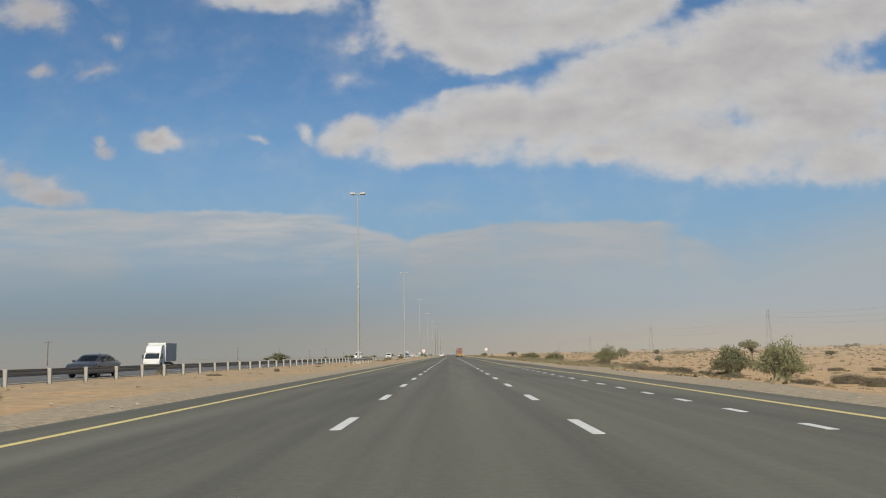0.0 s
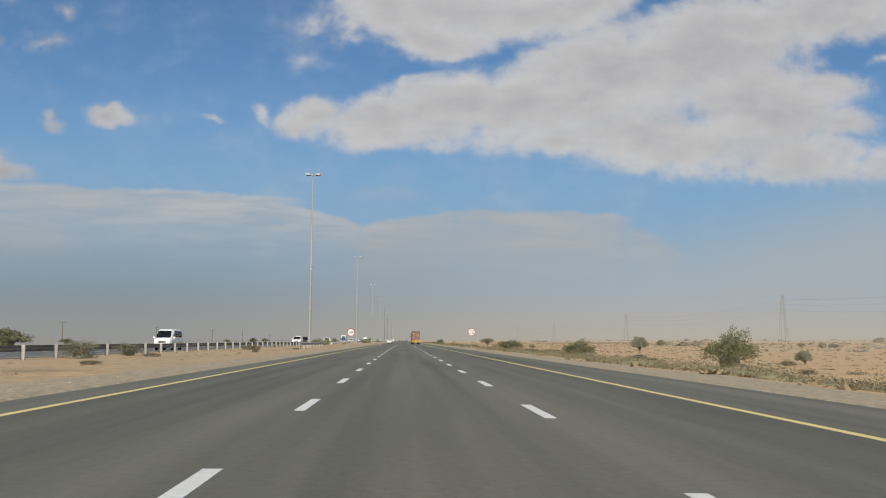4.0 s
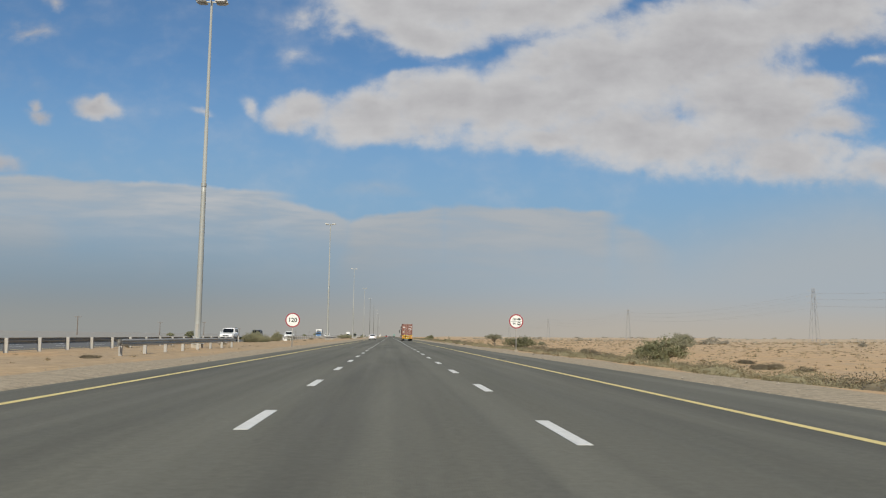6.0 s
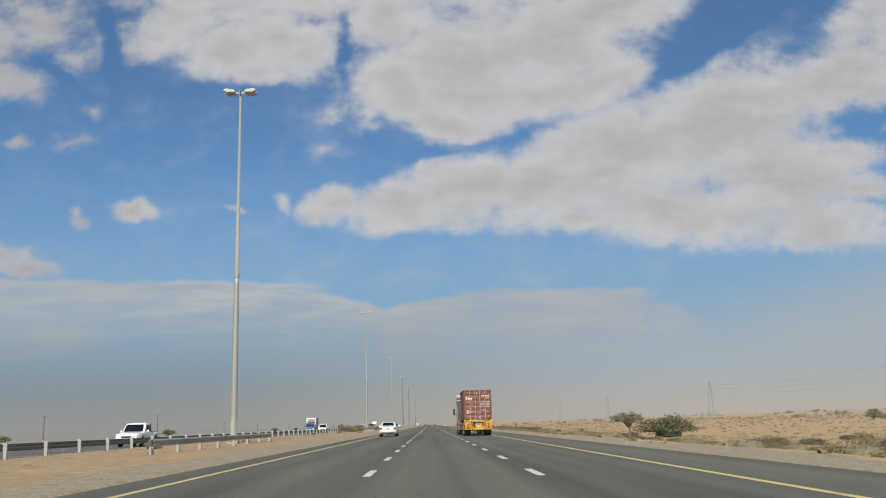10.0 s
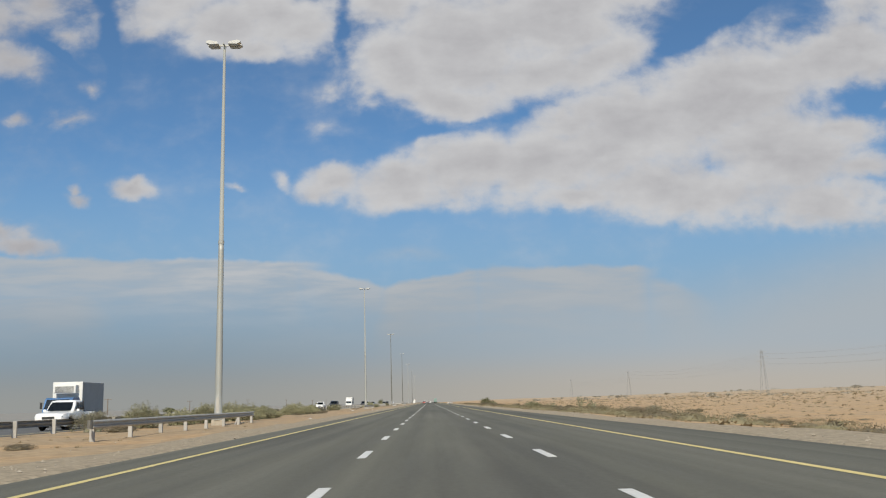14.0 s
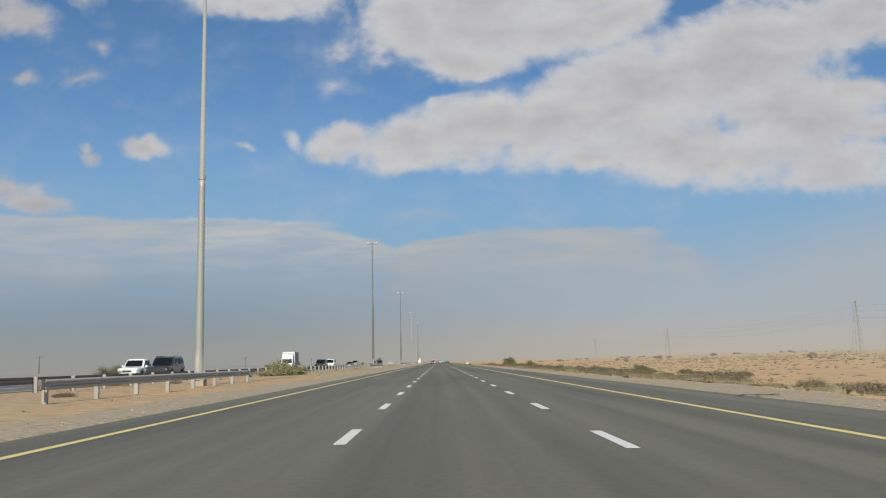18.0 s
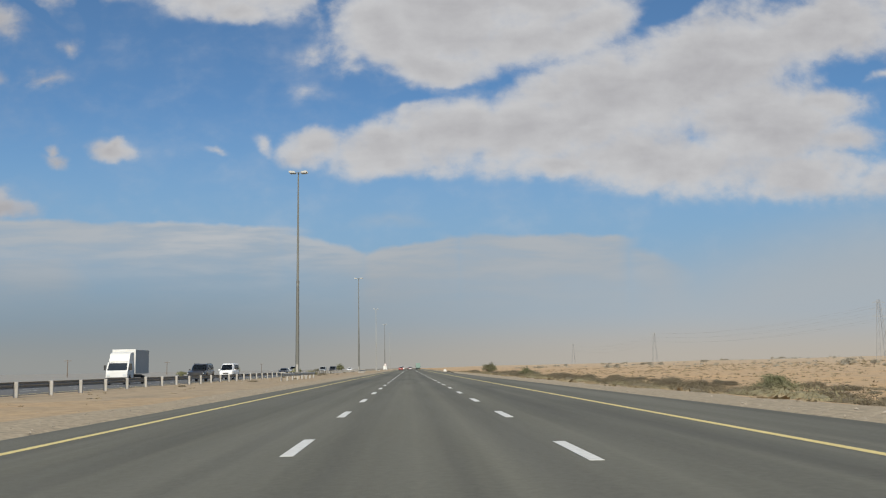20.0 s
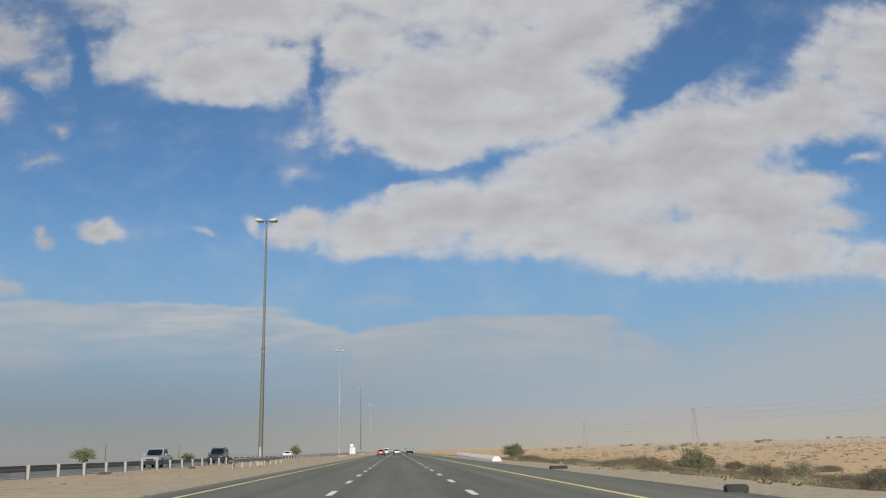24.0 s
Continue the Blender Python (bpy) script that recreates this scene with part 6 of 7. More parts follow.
        prism(bm, [(s * W * 0.285, z0 + 0.03), (s * W * 0.43, z0), (s * W * 0.455, z1 - 0.03), (s * W * 0.41, z1), (s * W * 0.33, z1 - 0.03)], "Y", back - 0.018, back + 0.22)
        part("tail_light", fixed(bm), M["tail_red"], c)
        bm = bmesh.new()
        z = d["nose"] - 0.17
        prism(bm, [(s * W * 0.24, z - 0.07), (s * W * 0.43, z - 0.05), (s * W * 0.44, z + 0.06), (s * W * 0.26, z + 0.05)], "Y", front - 0.2, front - 0.012)
        part("headlight", fixed(bm), M["headlamp"], c)
        bm = bmesh.new()
        box(bm, s * (W / 2 + 0.09) - 0.09, s * (W / 2 + 0.09) + 0.09, c3 - 0.42, c3 - 0.32, belt + 0.0, belt + 0.15, 0.03)
        part("mirror", bm, paint, c)
        for k in (-0.55, 0.35):
            bm = bmesh.new()
            box(bm, s * W / 2 - 0.012, s * W / 2 + 0.012, k, k + 0.18, belt - 0.17, belt - 0.14)
            part("door_handle", bm, M["chrome"], c)
    bm = bmesh.new()
    box(bm, -W * 0.2, W * 0.2, front - 0.06, front + 0.006, d["nose"] - 0.30, d["nose"] - 0.14, 0.01)
    part("grille", bm, dark, c)
    bm = bmesh.new()
    box(bm, -W * 0.42, W * 0.42, front - 0.09, front + 0.004, 0.30, 0.40, 0.015)
    part("front_bumper", bm, dark, c)
    bm = bmesh.new()
    wv = W * (0.92 if kind == "sedan" else 1.0)
    prism(bm, [(-wv * 0.44, 0.24), (-wv * 0.42, 0.36), (-wv * 0.32, 0.42), (wv * 0.32, 0.42), (wv * 0.42, 0.36), (wv * 0.44, 0.24)], "Y", back - 0.075, back + 0.25)
    part("rear_valance", fixed(bm), dark, c)
    bm = bmesh.new()
    prism(bm, [(back + 0.1, 0.34), (back - 0.06, 0.36), (back - 0.07, 0.56), (back - 0.02, 0.66), (back + 0.1, 0.68)], "X", -wv * 0.455, wv * 0.455)
    bmesh.ops.bevel(bm, geom=bm.edges[:], offset=0.03, segments=2, affect="EDGES")
    part("rear_bumper", fixed(bm), paint if kind != "pickup" else M["chrome"], c, smooth=True)
    for y, s in ((back - 0.008, 1), (front + 0.008, -1)):
        z = 0.77 if s > 0 else 0.42
        bm = bmesh.new()
        box(bm, -0.17, 0.17, y - 0.006, y + 0.012, z - 0.075, z + 0.075, 0.004)
        pl = part("number_plate", bm, M["sign_white"], c)
        bm = bmesh.new()
        for k in range(6):
            box(bm, -0.13 + 0.045 * k, -0.10 + 0.045 * k, y - s * 0.009 - 0.001, y - s * 0.009 + 0.001, z - 0.03, z + 0.03)
        part("plate_marking", bm, M["sign_black"], pl)
    if kind == "sedan":
        bm = bmesh.new()
        box(bm, -0.42, 0.42, back - 0.016, back + 0.02, 0.865, 0.885, 0.005)
        part("boot_trim", bm, M["chrome"], c)
        bm = bmesh.new()
        box(bm, -0.66, 0.66, back + 0.02, back + 0.14, d["tail"] + 0.005, d["tail"] + 0.045, 0.015)
        part("boot_lip", bm, paint, c)
        for s in (-0.52, 0.52):
            bm = bmesh.new()
            lathe(bm, [(0.035, -0.1), (0.055, -0.1), (0.055, 0.1), (0.035, 0.1)], "Y", 16, (s, back, 0.31))
            tip = part("exhaust_tip", fixed(bm), M["chrome"], c)
            # black disc over the tip stands for the shade in the pipe
            bm = bmesh.new()
            lathe(bm, [(0.042, -0.104), (0.042, -0.09)], "Y", 16, (s, back, 0.31))
            part("pipe_mouth", fixed(bm), M["sign_black"], tip)
        bm = bmesh.new()
        prism(bm, [(c1 + 0.05, roof), (c1 + 0.14, roof + 0.075), (c1 + 0.22, roof)], "X", -0.012, 0.012)
        part("roof_aerial", fixed(bm), paint, c)
    if kind == "pickup":
        bm = bmesh.new()
        box(bm, -W * 0.40, W * 0.40, back + 0.08, c0 - 0.1, d["tail"] + 0.02, d["tail"] + 0.045)
        part("bed_floor", bm, dark, c, "dark open load bed")
        bm = bmesh.new()
        for s in (-1, 1):
            rod(bm, (s * W * 0.40, c0 - 0.2, d["tail"]), (s * W * 0.36, c0 - 0.25, roof - 0.1), 0.03, seg=8)
        rod(bm, (-W * 0.36, c0 - 0.25, roof - 0.1), (W * 0.36, c0 - 0.25, roof - 0.1), 0.03, seg=8)
        part("roll_bar", bm, dark, c)
    if kind == "suv":
        for s in (-1, 1):
            bm = bmesh.new()
            rod(bm, (s * wr * 0.9, c1 + 0.2, roof + 0.03), (s * wr * 0.9, c2 - 0.1, roof + 0.03), 0.02, seg=6)
            part("roof_rail", bm, dark, c)
    return c


def oncoming(kind, x, y, paint, label):
    return car(kind, pose(x, y, 0, 0, 0, 180), paint, label, "oncoming vehicles")


# near lane of our carriageway, then the vehicles far ahead
car("sedan", pose(-4.56, 411.7, 0, 0, 0, 0), M["white_car"], "white four-door saloon car driving in the fast lane")
car("sedan", pose(-3.7, 1012, 0), M["red_car"], "red saloon car far ahead in the fast lane")
car("sedan", pose(0.1, 1034, 0), M["silver_car"], "silver saloon car far ahead in the middle lane")
car("sedan", pose(-0.2, 1075, 0), M["black_car"], "dark saloon car far ahead on the highway")
car("van", pose(-3.6, 1110, 0), M["white_car"], "white van far ahead on the highway", name="van")
oncoming("sedan", -22.6, 55.0, M["black_car"], "black saloon car in the oncoming lane behind the rail")
oncoming("van", -22.7, 214, M["white_car"], "white van in the oncoming lane")
oncoming("suv", -22.7, 317, M["white_car"], "white off-road car in the oncoming lane")
oncoming("pickup", -22.7, 390, M["white_car"], "white pickup in the oncoming lane")
oncoming("suv", -26.3, 366, M["black_car"], "dark off-road car in the outer oncoming lane")
oncoming("pickup", -22.6, 507.5, M["white_car"], "white pickup overtaking in the oncoming lane")
oncoming("pickup", -26.3, 664, M["white_car"], "white double-cab pickup in the oncoming lane")
oncoming("suv", -22.7, 660, M["black_car"], "black off-road car in the oncoming lane")
oncoming("suv", -22.7, 754, M["black_car"], "dark blue-black off-road car in the oncoming lane")
oncoming("van", -22.7, 769, M["white_car"], "white minibus in the oncoming lane")
oncoming("sedan", -26.3, 842, M["black_car"], "dark saloon in the outer oncoming lane")
oncoming("suv", -26.3, 858, M["silver_car"], "silver off-road car in the oncoming lane")
oncoming("pickup", -22.7, 888, M["silver_car"], "grey pickup in the oncoming lane")
oncoming("suv", -22.7, 917, M["black_car"], "black off-road car far along the oncoming lane")
oncoming("sedan", -22.7, 990, M["white_car"], "white saloon far along the oncoming lane")


def box_truck(x, y, cab, label, turn=180, boxmat="box_white", fridge=False, scale=1.0):
    t = thing("box_truck", pose(x, y, 0, 0, 0, turn) @ Matrix.Diagonal((scale, scale, scale, 1)), label, "truck", "trucks on the highway")
    side = M["box_grey"] if boxmat == "box_white" else M[boxmat]
    bm = bmesh.new()
    box(bm, -1.05, 1.05, -3.0, 1.15, 0.95, 3.15, 0.03)
    part("cargo_box", bm, side, t)
    bm = bmesh.new()
    box(bm, -1.06, 1.06, 1.10, 1.18, 0.93, 3.18, 0.02)
    part("box_front", bm, M[boxmat], t)
    bm = bmesh.new()
    prism(bm, [(1.3, 0.55), (1.3, 1.9), (1.45, 2.05), (2.35, 2.05), (2.62, 1.95), (2.95, 1.3), (3.05, 1.15), (3.08, 0.55), (2.75, 0.5), (2.65, 0.8), (2.4, 0.95), (2.1, 0.85), (1.95, 0.55)], "X", -0.95, 0.95)
    part("cab", fixed(bm), cab, t)
    part("windscreen", quad_panel([(0.86, 2.98, 1.28), (-0.86, 2.98, 1.28), (-0.80, 2.66, 1.92), (0.80, 2.66, 1.92)], 0.02), M["glass_dark"], t)
    for s in (-1, 1):
        pts = [(s * 0.95, 1.75, 1.28), (s * 0.95, 2.75, 1.28), (s * 0.95, 2.5, 1.88), (s * 0.95, 1.75, 1.88)]
        part("side_window", quad_panel(pts if s > 0 else pts[::-1], 0.008), M["glass_dark"], t)
        bm = bmesh.new()
        box(bm, s * 0.72 - 0.14, s * 0.72 + 0.14, 3.0, 3.1, 0.75, 0.95, 0.02)
        part("headlight", bm, M["headlamp"], t)
        bm = bmesh.new()
        box(bm, s * 1.15 - 0.08, s * 1.15 + 0.08, 2.75, 2.82, 1.3, 1.75, 0.03)
        rod(bm, (s * 0.95, 2.75, 1.7), (s * 1.15, 2.78, 1.7), 0.015, seg=6)
        part("mirror", bm, M["plastic_black"], t)
        for y_ in (-1.9, 2.4):
            wheel(t, s * 0.84, y_, 0.40, s, M["rim_dusty"], 6, 0.24)
    bm = bmesh.new()
    box(bm, -0.98, 0.98, 3.02, 3.16, 0.42, 0.66, 0.03)
    part("bumper", bm, M["plastic_black"] if not fridge else M["box_white"], t)
    bm = bmesh.new()
    box(bm, -0.4, -0.3, -3.0, 2.6, 0.6, 0.9)
    box(bm, 0.3, 0.4, -3.0, 2.6, 0.6, 0.9)
    part("chassis", bm, M["plastic_black"], t)
    bm = bmesh.new()
    if fridge:
        box(bm, -0.8, 0.8, 1.18, 1.75, 2.35, 2.95, 0.06)
    else:
        prism(bm, [(1.3, 2.03), (1.3, 2.95), (2.0, 2.82), (2.2, 2.7), (2.45, 2.12), (2.45, 2.03)], "X", -0.9, 0.9)
    ch = part("roof_fairing" if not fridge else "cooling_unit", fixed(bm), M["box_white"], t)
    if fridge:
        bm = bmesh.new()
        for k in range(6):
            box(bm, -0.66, 0.66, 1.74, 1.765, 2.42 + 0.075 * k, 2.455 + 0.075 * k)
        part("cooling_grille", bm, M["plastic_black"], ch)
    return t


box_truck(-30.6, 91.5, M["box_white"], "white box truck with a grey cargo body in the oncoming lane", scale=0.86)
box_truck(-26.4, 518, M["blue_paint"], "blue-cabbed refrigerated box truck in the oncoming lane", fridge=True)
box_truck(-26.4, 741, M["box_white"], "white box truck in the outer oncoming lane")
box_truck(3.7, 1062, M["green_truck"], "pale green high-sided truck far ahead in the slow lane", 0, "green_truck")


# ---- the container lorry in the slow lane ----
LX, LY, LTURN = 3.81, 399.2, 0.7
group = "container lorry"


def corrugated(length, height, depth=0.036, pitch=0.278):
    """Outline of a corrugated sheet along its length."""
    pts, y = [], 0.0
    while y < length - 0.02:
        for dy, d in ((0.0, 0), (0.072, 0), (0.14, depth), (0.21, depth)):
            if y + dy < length:
                pts.append((y + dy, d))
        y += pitch
    pts.append((length, 0))
    return pts


con = thing("shipping_container", pose(LX, LY, 1.355, 0, 0, LTURN), "weathered maroon steel shipping container riding on a trailer", "container", group)
CL, CW, CH = 6.058, 1.219, 2.591
for s in (-1, 1):
    bm = bmesh.new()
    pr = corrugated(CL - 0.30, CH)
    outer = [[bm.verts.new((s * (CW - 0.012 - d), 0.15 + y, z)) for y, d in pr] for z in (0.16, CH - 0.06)]
    inner = [[bm.verts.new((s * (CW - 0.075), 0.15 + y, z)) for y, d in pr] for z in (0.16, CH - 0.06)]
    for g in (outer, inner):
        for i in range(len(pr) - 1):
            bm.faces.new((g[0][i], g[0][i + 1], g[1][i + 1], g[1][i]))
    side = part("side_panel", fixed(bm), M["maroon"], con)
    bm = bmesh.new()
    box(bm, min(s * CW, s * (CW - 0.09)), max(s * CW, s * (CW - 0.09)), 0.16, CL - 0.16, 0.0, 0.16, 0.006)
    part("bottom_rail", bm, M["maroon_dark"], con)
    # black plates stand for the shade inside the fork pockets
    bm = bmesh.new()
    for k in (1.95, 3.85):
        box(bm, min(s * (CW + 0.003), s * (CW - 0.02)), max(s * (CW + 0.003), s * (CW - 0.02)), k, k + 0.36, 0.025, 0.135)
    part("fork_pocket", bm, M["sign_black"], con)
    bm = bmesh.new()
    box(bm, min(s * CW, s * (CW - 0.06)), max(s * CW, s * (CW - 0.06)), 0.16, CL - 0.16, CH - 0.065, CH - 0.005, 0.006)
    part("top_rail", bm, M["maroon_worn"], con)
    for y0 in (0.0, CL - 0.16):
        bm = bmesh.new()
        box(bm, min(s * CW, s * (CW - 0.11)), max(s * CW, s * (CW - 0.11)), y0 + 0.005, y0 + 0.155, 0.12, CH - 0.12, 0.008)
        part("corner_post", bm, M["maroon_worn"], con)
        for z0 in (0.0, CH - 0.118):
            bm = bmesh.new()
            box(bm, min(s * (CW + 0.004), s * (CW - 0.16)), max(s * (CW + 0.004), s * (CW - 0.16)), y0 - 0.004, y0 + 0.17, z0 - 0.004, z0 + 0.12, 0.012)
            cast = part("corner_casting", bm, M["casting"], con, "scuffed steel corner casting")
            # black discs on the solid casting stand for its shaded holes
            bm = bmesh.new()
            yy = y0 - 0.006 if y0 == 0 else y0 + 0.172
            lathe(bm, [(0.040, -0.004), (0.040, 0.004)], "Y", 14, (s * (CW - 0.075), yy, z0 + 0.06))
            lathe(bm, [(0.030, -0.004), (0.030, 0.004)], "X", 14, (s * (CW + 0.006), y0 + 0.08, z0 + 0.06))
            part("casting_hole", bm, M["sign_black"], cast)
    # vertical mark near the front end and serial bars on the side
    bm = bmesh.new()
    for k, z in enumerate((0.75, 1.05, 1.38)):
        box(bm, min(s * (CW - 0.006), s * (CW - 0.011)), max(s * (CW - 0.006), s * (CW - 0.011)), CL - 0.62, CL - 0.42, z, z + 0.26)
    part("side_mark", bm, M["stencil"], side, "white painted mark")
bm = bmesh.new()
box(bm, -CW + 0.03, CW - 0.03, 0.1, CL - 0.05, CH - 0.03, CH - 0.012)
part("roof_panel", bm, M["maroon"], con)
bm = bmesh.new()
box(bm, -CW + 0.08, CW - 0.08, CL - 0.09, CL - 0.03, 0.05, CH - 0.05)
part("front_wall", bm, M["maroon"], con)
bm = bmesh.new()
box(bm, -CW + 0.08, CW - 0.08, 0.1, CL - 0.1, 0.05, 0.16)
part("floor", bm, M["maroon_dark"], con)
bm = bmesh.new()
box(bm, -CW + 0.155, CW - 0.155, 0.02, 0.15, CH - 0.118, CH - 0.004, 0.01)
part("door_header", bm, M["maroon_worn"], con)
bm = bmesh.new()
box(bm, -CW + 0.155, CW - 0.155, 0.02, 0.15, 0.0, 0.13, 0.01)
part("door_sill", bm, M["maroon_worn"], con)
# sill pockets are not cut: black plates give their dark inside
for s in (-1, 1):
    bm = bmesh.new()
    box(bm, s * 0.93 - 0.11, s * 0.93 + 0.11, 0.012, 0.03, 0.03, 0.115)
    part("sill_pocket", bm, M["sign_black"], con)
for s in (-1, 1):
    x0, x1 = (-CW + 0.115, -0.012) if s < 0 else (0.012, CW - 0.115)
    bm = bmesh.new()
    zs = [(0.14, 0.0), (0.27, 0.0)]
    for k in range(5):
        z = 0.27 + 0.42 * k
        zs += [(z + 0.09, 0.048), (z + 0.21, 0.048), (z + 0.27, 0.0), (z + 0.42, 0.0)]
    zs = [q for q in zs if q[0] < CH - 0.14] + [(CH - 0.125, 0.0)]
    prof = [(0.045 + d, z) for z, d in zs]
    outline = prof + [(0.12, CH - 0.125), (0.12, 0.14)]
    prism(bm, outline, "X", x0 + 0.05, x1 - 0.05)
    door = part("door", fixed(bm), M["maroon"], con)
    for a, b in ((x0, x0 + 0.055), (x1 - 0.055, x1)):
        bm = bmesh.new()
        box(bm, a, b, 0.036, 0.125, 0.135, CH - 0.12, 0.006)
        part("door_frame", bm, M["maroon"], door)
    bm = bmesh.new()
    box(bm, s * 0.004 - (0.030 if s < 0 else 0), s * 0.004 + (0.030 if s > 0 else 0), 0.026, 0.05, 0.14, CH - 0.125)
    part("door_seal", bm, M["seal_brown"], door, "perished brown rubber seal")
    for k in range(5):
        bm = bmesh.new()
        z = 0.30 + 0.48 * k
        xx = s * (CW - 0.115)
        box(bm, xx - 0.055, xx + 0.055, 0.006, 0.04, z, z + 0.065, 0.008)
        rod(bm, (xx, 0.012, z - 0.02), (xx, 0.012, z + 0.085), 0.018, seg=8)
        part("hinge", bm, M["casting"], door)
    for xb in (s * 0.20, s * 0.665):
        bm = bmesh.new()
        rod(bm, (xb, 0.005, 0.07), (xb, 0.005, CH - 0.06), 0.016, seg=10)
        bar = part("locking_bar", bm, M["bar_steel"], door, "worn steel locking bar")
        for z in (0.05, 0.13, 1.12, 1.7, CH - 0.22, CH - 0.11):
            bm = bmesh.new()
            box(bm, xb - 0.032, xb + 0.032, -0.016, 0.045, z, z + 0.06, 0.008)
            part("bar_bracket", bm, M["bar_steel"], bar)
    bm = bmesh.new()
    for xb, z, xe in ((s * 0.20, 0.68 if s < 0 else 0.86, s * 0.56), (s * 0.665, 0.56 if s > 0 else 0.66, s * 0.64)):
        rod(bm, (xb, -0.02, z), (xe, -0.03, z - (0.02 if abs(xe - xb) > 0.1 else -0.30)), 0.014, seg=8)
        box(bm, xe - 0.05, xe + 0.05, -0.02, 0.045, z - 0.06, z + 0.03, 0.01)
    part("door_handle", bm, M["bar_steel"], door)
    bm = bmesh.new()
    for xb, z in ((s * 0.55, 0.93), (s * 0.50, 0.78)):
        box(bm, xb - 0.025, xb + 0.025, 0.005, 0.045, z - 0.05, z + 0.05, 0.008)
    part("handle_catch", bm, M["bar_steel"], door)
# marks on the doors
for shape in ([(-1.03, 1.73), (-0.93, 1.73), (-0.93, 2.04), (-1.03, 2.00)], [(-0.765 + 0.105 * math.cos(k * math.pi / 8), 1.835 + 0.105 * math.sin(k * math.pi / 8)) for k in range(16)], [(-0.63, 1.835), (-0.53, 1.73), (-0.43, 1.835), (-0.53, 1.94)]):
    bm = bmesh.new()
    prism(bm, shape, "Y", 0.038, 0.0435)
    part("owner_mark", fixed(bm), M["stencil"], con, "white painted mark in plain shapes")
bm = bmesh.new()
prism(bm, [(0.90, 0.90), (1.06, 0.90), (0.98, 0.78)], "Y", 0.034, 0.040)
part("sticker", fixed(bm), M["maroon_dark"], con)
bm = bmesh.new()
box(bm, -0.505, -0.415, 0.030, 0.034, 1.30, 1.365)
part("sticker", bm, M["blue_paint"], con)
for x0, n, z in ((0.36, 4, 2.02), (0.68, 6, 2.02)):
    for k in range(n):
        bm = bmesh.new()
        box(bm, x0 + 0.065 * k, x0 + 0.065 * k + 0.045, 0.038, 0.0435, z, z + 0.11)
        part("serial_bar", bm, M["stencil"], con)
lettering("type_code", "22G1", 0.15, pose(0.86, 0.036, 1.90, 90), M["stencil"], con, 0.9)
for k, w in enumerate(("MAX. WT.", "TARE WT.", "PAYLOAD", "CU. CAP.")):
    lettering("capacity_word", w, 0.098, pose(0.44, 0.034, 1.545 - 0.125 * k, 90), M["stencil"], con, 0.95)
    for j in range(2):
        for i in range(5):
            bm = bmesh.new()
            box(bm, 0.76 + 0.058 * i, 0.76 + 0.058 * i + 0.036, 0.030, 0.034, 1.545 - 0.125 * k + 0.005 - 0.05 * j, 1.545 - 0.125 * k + 0.036 - 0.05 * j)
            part("capacity_bar", bm, M["stencil"], con)
for x, z, w, h, mt in ((-0.46, 1.33, 0.13, 0.13, "pale_blue"), (-0.86, 0.72, 0.24, 0.34, "old_paper"), (0.99, 0.98, 0.14, 0.07, "guard_tan"), (0.08, 0.62, 0.06, 0.1, "old_paper"), (0.09, 0.24, 0.10, 0.10, "old_paper"), (-0.05, 2.32, 0.07, 0.22, "old_paper"), (1.0, 0.32, 0.13, 0.035, "stencil")):
    bm = bmesh.new()
    box(bm, x - w / 2, x + w / 2, 0.034, 0.040, z - h / 2, z + h / 2)
    part("sticker", bm, M[mt], con)

